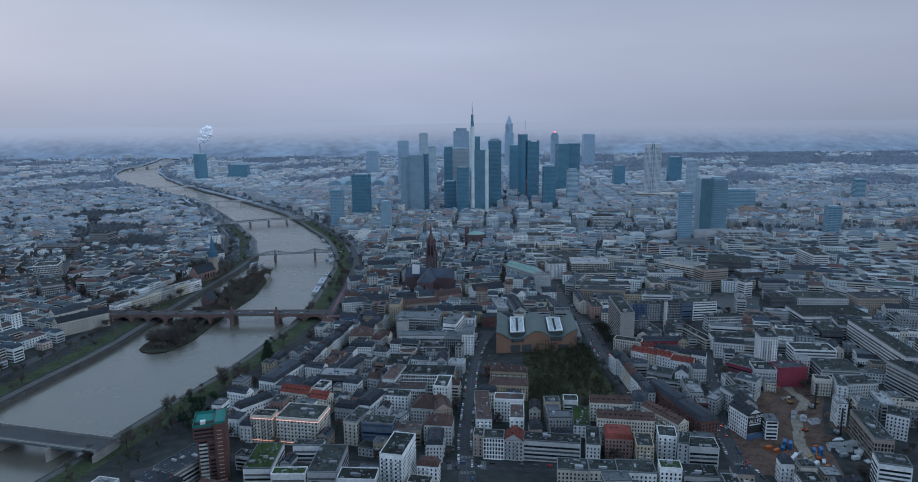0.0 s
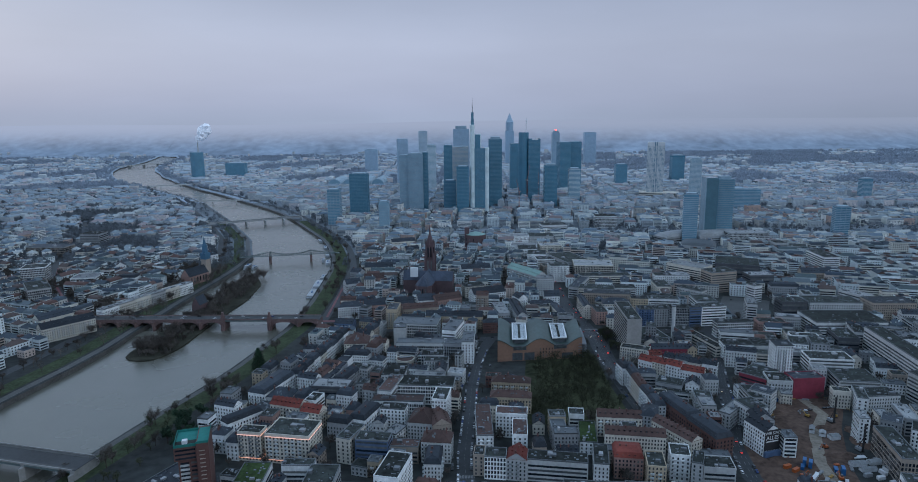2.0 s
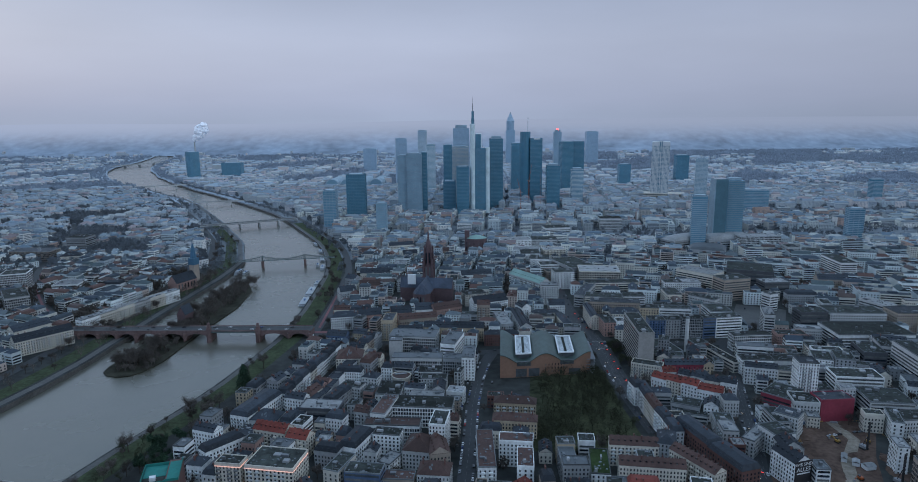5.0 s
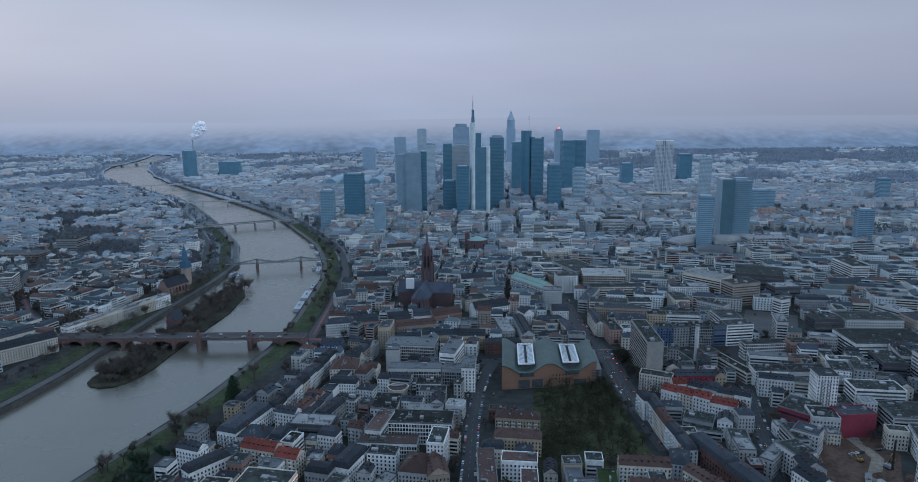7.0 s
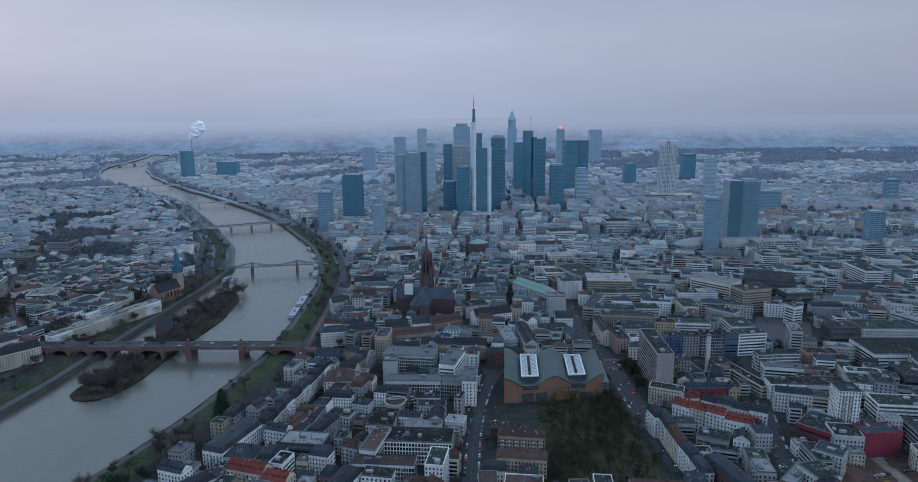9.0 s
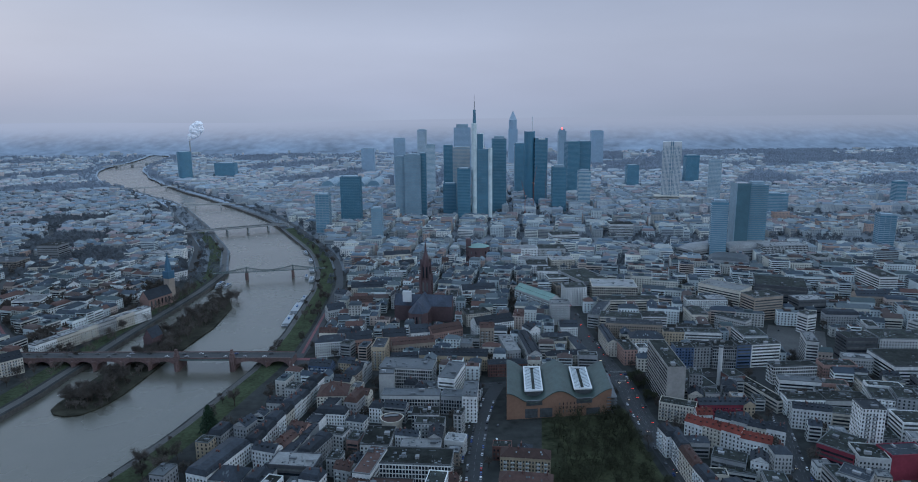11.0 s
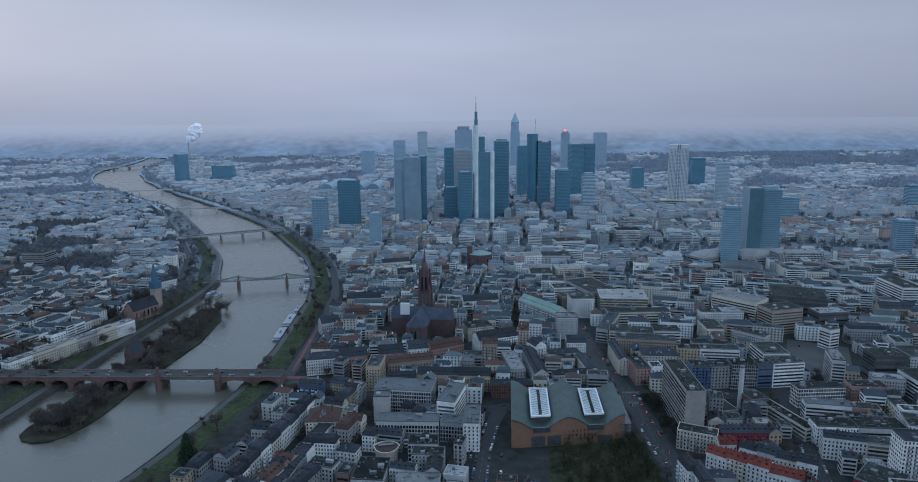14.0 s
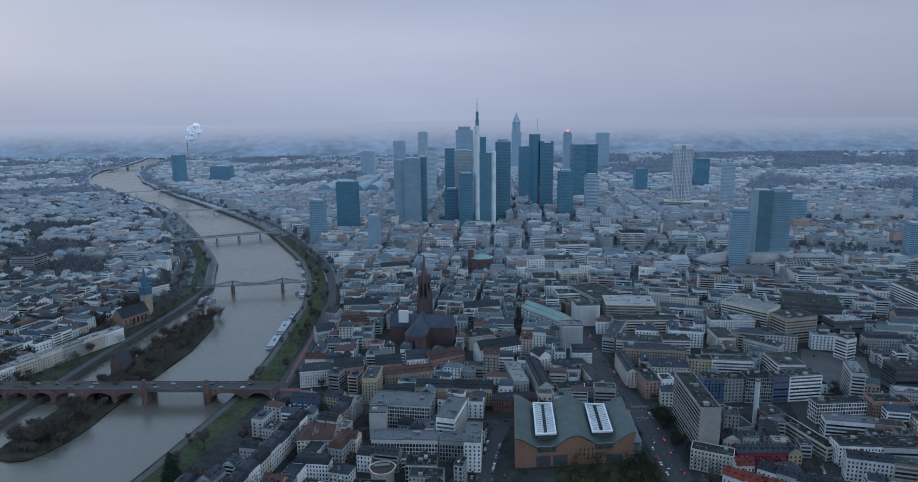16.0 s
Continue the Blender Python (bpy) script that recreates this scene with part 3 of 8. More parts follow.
def lane_marks(pts, offs, dash, gap, width=.22, z=.2):
    """Painted dashes along a street, as one thin sheet."""
    g = Geo()
    for (ax, ay), (bx, by) in zip(pts, pts[1:]):
        L = math.hypot(bx - ax, by - ay)
        ux, uy = (bx - ax) / L, (by - ay) / L
        for off in offs:
            k = 0.0
            while k < L - .5:
                e = min(k + dash, L)
                q = [(ax + ux * a - uy * b, ay + uy * a + ux * b, z) for a, b in ((k, off - width / 2), (e, off - width / 2), (e, off + width / 2), (k, off + width / 2))]
                g.poly(q)
                k += dash + gap
    return g


def zebra(x, y, deg, n, length=4.0):
    g = Geo()
    for k in range(n):
        g.box(-length / 2, (k - n / 2) * 1.1, 0, length / 2, (k - n / 2) * 1.1 + .55, .02)
    thing("zebra_crossing", g, LINE_PAINT, pose(x, y, .19, 0, 0, deg), "white painted zebra crossing on wet asphalt", "road marking", "zebra crossings")


for pts, offs in (([(6, 400), (4, 505), (9, 575), (13, 640), (20, 700)], (0,)), ([(224, 400), (215, 470), (222, 520), (244, 580), (258, 633), (274, 685), (290, 735)], (-.4, 3.4, -3.4)),
                  ([(-60, 462), (5, 464), (90, 455), (215, 445)], (-2, 2)), ([(168, 585), (164, 640), (161, 712), (163, 767), (158, 823), (152, 880), (148, 946)], (-6, 0, 6)),
                  ([(30, 775), (165, 795), (300, 798)], (-.4, 3.5)), ([(-250, 455), (-190, 480), (-60, 462)], (0,))):
    thing("lane_marks", lane_marks(pts, offs, 4, 5), LINE_PAINT, Matrix(), "white dashed lane lines on a wet street", "road marking", kind="structure")
for pts in ([(-60, 462), (5, 464), (90, 455), (215, 445)], [(168, 585), (164, 640), (161, 712), (163, 767), (158, 823)]):
    thing("tram_rails", lane_marks(pts, (-3.1, -1.7, .7, 2.1), 900, 1, .16, .21), TRAM_RAIL, Matrix(), "steel tram rails set in the street", "tram rails", kind="structure")
for zx, zy, zd, zn in ((5, 475, 90, 11), (5, 452, 90, 11), (-8, 463, 0, 11), (18, 463, 0, 11), (216, 459, 80, 11), (164, 783, 90, 15), (164, 806, 90, 15), (148, 792, 8, 11)):
    zebra(zx, zy, zd, zn)

# ---------------------------------------------------------------- bridges
RED_STONE = mat("bridge_sandstone", (0.135, 0.09, 0.086), vary=0.25, grain=0.5)


def arch_bridge(x0, y0, x1, y1, width, deck, spans, wall, label, rise=0.62, steel=(), girder=None):
    """A road bridge with piers and arched spans; spans listed in steel get a straight girder."""
    a, b = Vector((x0, y0, 0)), Vector((x1, y1, 0))
    L = (b - a).length
    deg = math.degrees(math.atan2(y1 - y0, x1 - x0))
    n = len(spans)
    total = sum(spans)
    s, xs = 0, [0]
    for q in spans:
        s += q
        xs.append(L * s / total)
    dg = Geo()
    dg.box(-2, -width / 2 + 0.4, deck - 0.2, L + 2, width / 2 - 0.4, deck + 0.05, bottom=True)
    ob = thing("bridge", dg, ASPHALT, pose(x0, y0, 0, 0, 0, deg), label, "bridge")
    for i in range(n):
        s0, s1 = xs[i] + 1.6, xs[i + 1] - 1.6
        seg = 12
        g = Geo()
        for k in range(seg):
            u0, u1 = k / seg, (k + 1) / seg
            if i in steel:
                za = zb = deck - 2.2
            else:
                za = -5 + (deck - 1.4 + 5) * (0.25 + rise * math.sqrt(max(0, 1 - (2 * u0 - 1) ** 2)))
                zb = -5 + (deck - 1.4 + 5) * (0.25 + rise * math.sqrt(max(0, 1 - (2 * u1 - 1) ** 2)))
            p0, p1 = s0 + (s1 - s0) * u0, s0 + (s1 - s0) * u1
            m = 0
            g.poly(((p0, -width / 2, za), (p1, -width / 2, zb), (p1, -width / 2, deck), (p0, -width / 2, deck)), m)
            g.poly(((p1, width / 2, zb), (p0, width / 2, za), (p0, width / 2, deck), (p1, width / 2, deck)), m)
            g.poly(((p0, width / 2, za), (p1, width / 2, zb), (p1, -width / 2, zb), (p0, -width / 2, za)), m)
        part("girder_span" if i in steel else "arch_span", g, (girder or STEEL) if i in steel else wall, ob)
    for i in range(n + 1):
        pg = Geo()
        r = 1.6
        ring = [(xs[i] - r, -width / 2), (xs[i], -width / 2 - 4), (xs[i] + r, -width / 2), (xs[i] + r, width / 2), (xs[i], width / 2 + 4), (xs[i] - r, width / 2)]
        pg.prism(ring, -8.5, deck - 2.5)
        pg.box(xs[i] - 1.6, -width / 2, deck - 2.6, xs[i] + 1.6, width / 2, deck - 0.1)
        part("pier", pg, wall, ob)
    for sgn in (-1, 1):
        rg = Geo()
        rg.box(0, sgn * (width / 2 - 0.2) - 0.25, deck - 0.3, L, sgn * (width / 2 - 0.2) + 0.25, deck + 1.1)
        part("parapet", rg, wall, ob)
        kg = Geo()
        kg.box(0, sgn * (width / 2 - 2) - 1.5, deck + 0.05, L, sgn * (width / 2 - 2) + 1.5, deck + 0.2)
        part("footway", kg, PAVING, ob)
    return ob, xs, deg


old_bridge, obx, obdeg = arch_bridge(-480, 845, -178, 839, 19, 8.5, [1, 1, 1, 1, 1.3, 1.3, 1.3, 2.6, 1.6, 1.1], RED_STONE,
                                     "red sandstone arch bridge with a steel middle span", steel=(7,))
for i, sgn in ((7, 1), (8, 1)):
    tg = Geo()
    tg.prism([(obx[i] - 2.6, -12), (obx[i] + 2.6, -12), (obx[i] + 2.6, -7.2), (obx[i] - 2.6, -7.2)], -6, 12)
    tg.box(obx[i] - 2.0, -11.4, 12, obx[i] + 2.0, -7.8, 15)
    tg.prism([(obx[i] - 1.2, -10.8), (obx[i] + 1.2, -10.8), (obx[i] + 1.2, -8.4), (obx[i] - 1.2, -8.4)], 15, 19)
    part("bridge_turret", tg, RED_STONE, old_bridge)

near_bridge, _, _ = arch_bridge(-520, 545, -284, 486, 22, 8.0, [1, 1, 1.2, 1.2, 1], FACADE["concrete"], "concrete road bridge over the river", rise=0.45, steel=(0, 1, 2, 3, 4))
under_bridge, _, _ = arch_bridge(-600, 1582, -398, 1683, 18, 8.5, [1, 1, 1, 1, 1], FACADE["pale"], "grey road bridge on round stone piers", rise=0.5, steel=(0, 1, 2, 3, 4), girder=FACADE["grey"])
far_bridge, _, _ = arch_bridge(-1155, 2416, -962, 2500, 10, 9, [1, 1, 1], FACADE["pale"], "slender pale footbridge far up the river", steel=(0, 1, 2), girder=FACADE["pale"])
walk_bridge, _, _ = arch_bridge(-812, 2000, -610, 2046, 6, 7, [1, 1, 1], FACADE["pale"], "slim pale footbridge with thin piers", steel=(0, 1, 2), girder=FACADE["pale"])
last_bridge, _, _ = arch_bridge(-1735, 3370, -1560, 3630, 20, 9, [1, 1, 1, 1], FACADE["pale"], "pale road bridge far up the river", steel=(0, 1, 2, 3), girder=FACADE["pale"])


def iron_footbridge():
    """A riveted truss footbridge: two towers, a sagging upper chord and a deck on stone piers."""
    x0, y0, x1, y1 = -392, 1206, -228, 1237
    L = math.hypot(x1 - x0, y1 - y0)
    deg = math.degrees(math.atan2(y1 - y0, x1 - x0))
    g = Geo()
    g.box(-6, -2.6, 7.4, L + 6, 2.6, 8.0, bottom=True)
    ob = thing("footbridge", g, STEEL, pose(x0, y0, 0, 0, 0, deg), "grey-green iron truss footbridge on stone piers", "bridge")
    ta, tb = L * 0.28, L * 0.72

    def chord(s):
        if s < ta:
            return 9 + 6.5 * (s / ta) ** 1.6
        if s > tb:
            return 9 + 6.5 * ((L - s) / (L - tb)) ** 1.6
        u = (s - ta) / (tb - ta) * 2 - 1
        return 10 + 5.5 * u * u
    for sgn in (-2.4, 2.4):
        tg = Geo()
        n = 44
        for i in range(n):
            s0, s1 = L * i / n, L * (i + 1) / n
            tg.beam((s0, sgn, chord(s0)), (s1, sgn, chord(s1)), 0.32)
            tg.beam((s0, sgn, 8), (s0, sgn, chord(s0)), 0.16)
            tg.beam((s0, sgn, 8), (s1, sgn, chord(s1)), 0.14)
        part("truss", tg, STEEL, ob)
    for s in (ta, tb):
        pg = Geo()
        pg.prism([(s - 2, -5), (s, -7), (s + 2, -5), (s + 2, 5), (s, 7), (s - 2, 5)], -8.5, 7.4)
        part("pier", pg, RED_STONE, ob)
        qg = Geo()
        for sgn in (-2.4, 2.4):
            qg.box(s - .6, sgn - .6, 7.4, s + .6, sgn + .6, 16.6)
        qg.box(s - .5, -2.4, 14.4, s + .5, 2.4, 15.2, bottom=True)
        part("tower_portal", qg, STEEL, ob)
    return ob


iron_footbridge()

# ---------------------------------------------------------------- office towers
# the far glass and far spandrel carry distance haze in their base colours
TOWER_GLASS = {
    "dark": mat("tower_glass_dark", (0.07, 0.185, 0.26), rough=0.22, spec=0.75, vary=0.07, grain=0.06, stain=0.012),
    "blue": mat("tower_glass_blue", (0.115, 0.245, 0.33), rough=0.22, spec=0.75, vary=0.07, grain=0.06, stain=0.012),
    "far": mat("tower_glass_hazed", (0.25, 0.355, 0.455), rough=0.3, spec=0.7, vary=0.05, grain=0.06, stain=0.012),
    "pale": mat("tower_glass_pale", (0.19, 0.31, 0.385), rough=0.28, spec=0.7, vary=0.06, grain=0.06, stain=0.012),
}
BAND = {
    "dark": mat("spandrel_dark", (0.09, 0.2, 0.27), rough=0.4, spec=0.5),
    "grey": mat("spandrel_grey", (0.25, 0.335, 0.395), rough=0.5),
    "far": mat("spandrel_hazed", (0.31, 0.405, 0.495), rough=0.5),
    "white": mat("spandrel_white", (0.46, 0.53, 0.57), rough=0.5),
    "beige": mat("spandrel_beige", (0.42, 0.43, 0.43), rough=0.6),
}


def repeat_part(name, geo, material, parent, spots):
    """Alike parts that share one mesh."""
    me = geo.mesh(name, material)
    for s in spots:
        ob = new(name, me)
        ob.parent, ob.location = parent, s


def tower(x, y, w, d, h, deg, glass, band, label, floor=3.7, fins=0.0, crown=0.0, solid=0.45, name="office_tower", ring=None):
    """A high-rise: glass shaft with slab bands on each floor, optional vertical fins, and a roof storey."""
    take(x, y, deg, w, d)
    ring = ring or [(-w / 2, -d / 2), (w / 2, -d / 2), (w / 2, d / 2), (-w / 2, d / 2)]
    body = Geo()
    body.prism(ring, -0.5, h)
    ob = thing(name, body, TOWER_GLASS[glass], pose(x, y, land(y, x), 0, 0, deg), label, "office tower")
    bg = Geo()
    n = len(ring)
    cx, cy = sum(p[0] for p in ring) / n, sum(p[1] for p in ring) / n
    big = [(cx + (px - cx) * (1 + 0.5 / w), cy + (py - cy) * (1 + 0.5 / d)) for px, py in ring]
    bg.prism(big, 0, floor * solid, top=True)
    repeat_part("floor_band", bg, BAND[band], ob, [(0, 0, k * floor) for k in range(int(h / floor))])
    if fins:
        fg, spots = Geo(), []
        fg.box(-.35, -.35, 0, .35, .35, h + 1)
        for (ax, ay), (bx, by) in zip(big, big[1:] + big[:1]):
            L = math.hypot(bx - ax, by - ay)
            m = max(int(L / fins), 1)
            for j in range(m):
                px, py = ax + (bx - ax) * j / m, ay + (by - ay) * j / m
                spots.append((px, py, 0))
        repeat_part("facade_fin", fg, BAND[band], ob, spots)
    cg = Geo()
    cg.prism([(cx + (px - cx) * .7, cy + (py - cy) * .7) for px, py in ring], h, h + max(crown, 3))
    part("roof_plant", cg, BAND["grey"], ob)
    pg = Geo()
    pg.prism(big, h - 0.2, h + 1.2, top=False)
    part("parapet", pg, BAND[band], ob)
    return ob


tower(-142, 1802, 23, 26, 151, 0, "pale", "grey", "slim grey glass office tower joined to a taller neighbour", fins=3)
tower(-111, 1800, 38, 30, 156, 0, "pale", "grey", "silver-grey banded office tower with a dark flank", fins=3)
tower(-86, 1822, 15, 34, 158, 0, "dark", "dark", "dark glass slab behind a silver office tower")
tower(-188, 2310, 37, 30, 174, 8, "far", "far", "blue-grey office tower in painted haze")
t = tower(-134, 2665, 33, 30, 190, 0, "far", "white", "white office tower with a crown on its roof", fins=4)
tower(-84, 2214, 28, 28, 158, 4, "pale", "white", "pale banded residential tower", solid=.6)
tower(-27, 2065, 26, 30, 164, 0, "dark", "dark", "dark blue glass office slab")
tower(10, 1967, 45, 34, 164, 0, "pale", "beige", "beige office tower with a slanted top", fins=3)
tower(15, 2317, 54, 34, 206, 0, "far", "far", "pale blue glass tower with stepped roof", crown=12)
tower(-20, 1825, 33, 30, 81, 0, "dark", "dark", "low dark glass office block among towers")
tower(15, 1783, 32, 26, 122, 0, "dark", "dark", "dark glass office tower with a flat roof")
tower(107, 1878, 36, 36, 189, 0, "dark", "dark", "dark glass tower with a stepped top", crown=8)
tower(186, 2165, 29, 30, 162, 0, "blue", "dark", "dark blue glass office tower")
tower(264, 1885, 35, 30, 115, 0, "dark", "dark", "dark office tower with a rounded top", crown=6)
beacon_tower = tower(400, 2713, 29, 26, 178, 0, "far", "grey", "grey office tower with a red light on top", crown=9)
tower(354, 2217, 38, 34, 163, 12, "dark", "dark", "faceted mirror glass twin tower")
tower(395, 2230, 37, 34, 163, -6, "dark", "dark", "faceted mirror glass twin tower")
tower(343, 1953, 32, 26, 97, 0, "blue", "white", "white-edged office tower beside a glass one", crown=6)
tower(660, 3320, 56, 40, 158, 0, "far", "far", "far office tower fading in painted haze")
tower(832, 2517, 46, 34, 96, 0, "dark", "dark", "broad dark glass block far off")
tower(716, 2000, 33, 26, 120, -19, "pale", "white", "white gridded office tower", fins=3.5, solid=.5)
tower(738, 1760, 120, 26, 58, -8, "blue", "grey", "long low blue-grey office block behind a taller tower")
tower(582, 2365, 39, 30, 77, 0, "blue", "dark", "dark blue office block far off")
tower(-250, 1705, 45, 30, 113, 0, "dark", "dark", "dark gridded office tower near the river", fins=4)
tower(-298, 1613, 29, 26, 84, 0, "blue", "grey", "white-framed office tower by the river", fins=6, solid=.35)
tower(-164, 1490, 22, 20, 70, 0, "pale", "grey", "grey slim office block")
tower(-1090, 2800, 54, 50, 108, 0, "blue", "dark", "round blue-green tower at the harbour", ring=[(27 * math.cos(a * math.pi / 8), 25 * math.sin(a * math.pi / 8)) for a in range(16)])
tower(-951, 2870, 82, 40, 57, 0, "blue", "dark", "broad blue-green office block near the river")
tower(-386, 3015, 56, 30, 102, 0, "far", "far", "far grey-blue tower in painted haze")
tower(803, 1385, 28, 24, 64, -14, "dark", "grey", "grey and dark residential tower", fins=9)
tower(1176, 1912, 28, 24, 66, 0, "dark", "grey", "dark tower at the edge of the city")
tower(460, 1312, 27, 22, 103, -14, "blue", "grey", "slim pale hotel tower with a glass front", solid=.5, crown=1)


PYLON = mat("pale_grey_cladding", (0.58, 0.66, 0.67), rough=0.45)


def commerz_tower():
    """The tallest tower: pale round-edged corner pylons, recessed glass between, stepped core and mast."""
    x, y = 61, 1806
    take(x, y, 0, 60, 56)
    g = Geo()
    g.prism([(-20, -18), (18, -18), (24, 4), (4, 28), (-8, 28), (-26, 4)], 0, 170)
    ob = thing("office_tower", g, TOWER_GLASS["blue"], pose(x, y, 0), "tallest office tower with white corner pylons and a mast", "office tower")
    bg = Geo()
    bg.prism([(-19, -18.6), (19, -18.6), (24.8, 4), (4, 28.8), (-8, 28.8), (-26.8, 4)], 0, 1.8)
    repeat_part("floor_band", bg, BAND["dark"], ob, [(0, 0, k * 3.7) for k in range(46) if k not in (13, 14, 28, 29)])
    for cx, cy, r, h in ((-20, -16, 6.5, 232), (19, -16, 5.5, 172), (-3, 28, 8, 206)):
        pg = Geo()
        pg.prism([(cx + r * math.cos(a * math.pi / 6), cy + r * math.sin(a * math.pi / 6)) for a in range(12)], 0, h)
        part("corner_pylon", pg, PYLON, ob, "white rounded corner pylon")
    wg = Geo()
    wg.box(-12, -4, 170, 2, 14, 205)
    part("upper_storeys", wg, TOWER_GLASS["dark"], ob)
    cg = Geo()
    cg.box(-23, -13, 225, -15, -3, 246)
    cg.box(-22.2, -12, 246, -15.8, -4, 264)
    part("roof_core", cg, BAND["dark"], ob, "dark stepped core")
    mg = Geo()
    mg.prism([(-19.8, -8.8), (-18.2, -8.8), (-18.2, -7.2), (-19.8, -7.2)], 264, 284)
    mg.prism([(-19.3, -8.3), (-18.7, -8.3), (-18.7, -7.7), (-19.3, -7.7)], 284, 300)
    part("mast", mg, METAL, ob)


commerz_tower()


def obelisk_tower():
    """Far square tower with a round upper shaft and a pyramid on top."""
    x, y = 262, 3328
    g = Geo()
    g.box(-21, -21, 0, 21, 21, 170)
    g.prism([(19 * math.cos(a * math.pi / 8), 19 * math.sin(a * math.pi / 8)) for a in range(16)], 170, 212)
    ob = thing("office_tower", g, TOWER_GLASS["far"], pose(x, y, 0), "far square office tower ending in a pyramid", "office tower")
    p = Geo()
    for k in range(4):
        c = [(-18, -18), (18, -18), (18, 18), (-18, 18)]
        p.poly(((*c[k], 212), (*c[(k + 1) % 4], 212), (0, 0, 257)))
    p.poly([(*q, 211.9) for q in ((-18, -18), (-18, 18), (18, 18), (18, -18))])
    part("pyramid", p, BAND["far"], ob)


obelisk_tower()


def main_tower():
    x, y = 214, 2000
    take(x, y, 0, 66, 40)
    g = Geo()
    g.prism([(-15 + 15 * math.cos(a * math.pi / 8), 15 * math.sin(a * math.pi / 8)) for a in range(16)], 0, 204)
    g.box(-2, -16, 0, 33, 18, 186)
    ob = thing("office_tower", g, TOWER_GLASS["dark"], pose(x, y, 0), "dark glass tower with a round shaft and a mast", "office tower")
    b = Geo()
    b.box(-2.3, -16.3, 0, 33.3, 18.3, 1.3)
    repeat_part("floor_band", b, BAND["dark"], ob, [(0, 0, k * 3.7) for k in range(50)])
    m = Geo()
    m.beam((-8, 0, 204), (-8, 0, 244), 0.9)
    part("mast", m, WHITE, ob, "red and white mast")
    c = Geo()
    c.box(8, -16.6, 182, 26, -16.0, 186, bottom=True)
    part("roof_sign", c, WHITE, ob)


main_tower()


def opera_tower():
    x, y = 600, 2018
    take(x, y, 0, 90, 60)
    g = Geo()
    g.box(-25, -15, 0, 25, 15, 171)
    ob = thing("office_tower", g, STONE_PALE, pose(x, y, 0, 0, 0, -17), "pale stone office tower with tall window strips", "office tower")
    w = Geo()
    w.box(-.75, -15.2, 14, .75, 15.2, 160)
    repeat_part("window_strip", w, TOWER_GLASS["dark"], ob, [(-23 + 46 * i / 13, 0, 0) for i in range(14) if i not in (6, 7)])
    w = Geo()
    w.box(-1.3, -15.25, 10, 1.3, 15.25, 171)
    repeat_part("recess_strip", w, TOWER_GLASS["dark"], ob, [(-2.4, 0, 0), (2.4, 0, 0)])
    b = Geo()
    b.box(-25.2, -15.5, 0, 25.2, 15.5, 1.2, bottom=True)
    repeat_part("floor_band", b, STONE_PALE, ob, [(0, 0, 14 + k * 3.7) for k in range(40)])
    q = Geo()
    q.box(-44, -28, 0, 72, 15, 22)
    pod = part("podium", q, FACADE["cream"], ob)
    l = Geo()
    l.box(-44.2, -28.2, 0, 72.2, -27.8, 2.2, bottom=True)
    for k in range(4):
        o = part("podium_window", l, GLASS, pod)
        o.location = (0, 0, 3 + k * 4.6)


STONE_PALE = mat("pale_limestone", (0.56, 0.57, 0.575), vary=.06)
opera_tower()


NEXT_GLASS = mat("dusky_glass", (0.085, 0.165, 0.205), rough=0.2, spec=0.6, vary=0.08)
NEXT_BAND = mat("spandrel_blue_grey", (0.17, 0.25, 0.295), rough=0.45, spec=0.5)


def next_tower():
    """Two glass slabs side by side, one dark and one paler, split by a narrow recess."""
    x, y = 521, 1338
    take(x, y, 0, 62, 34)
    g = Geo()
    g.prism([(-28, -13), (-4, -15), (-4, 13), (-27, 13)], 0, 133)
    ob = thing("office_tower", g, NEXT_GLASS, pose(x, y, 0, 0, 0, 0), "grey-blue office tower of two slabs with a recess", "office tower")
    d = Geo()
    d.prism([(-28.5, -13.3), (-26.4, -13.5), (-26.4, 13.3), (-27.5, 13.4)], 0, 133)
    part("corner_strip", d, BAND["grey"], ob)
    e = Geo()
    e.prism([(-4, -10), (29, -12.5), (29, 12), (-4, 12)], 0, 130)
    slab = part("paler_slab", e, TOWER_GLASS["blue"], ob, "paler banded glass slab")
    b = Geo()
    b.prism([(-1, -10.9), (29.6, -13.1), (29.6, 12.5), (-1, 12.5)], 0, 1.7)
    repeat_part("floor_band", b, NEXT_BAND, slab, [(0, 0, k * 3.75) for k in range(35)])
    c = Geo()
    c.box(2, -6, 130, 24, 8, 135)
    part("roof_plant", c, BAND["grey"], ob)


next_tower()

# ---------------------------------------------------------------- trees


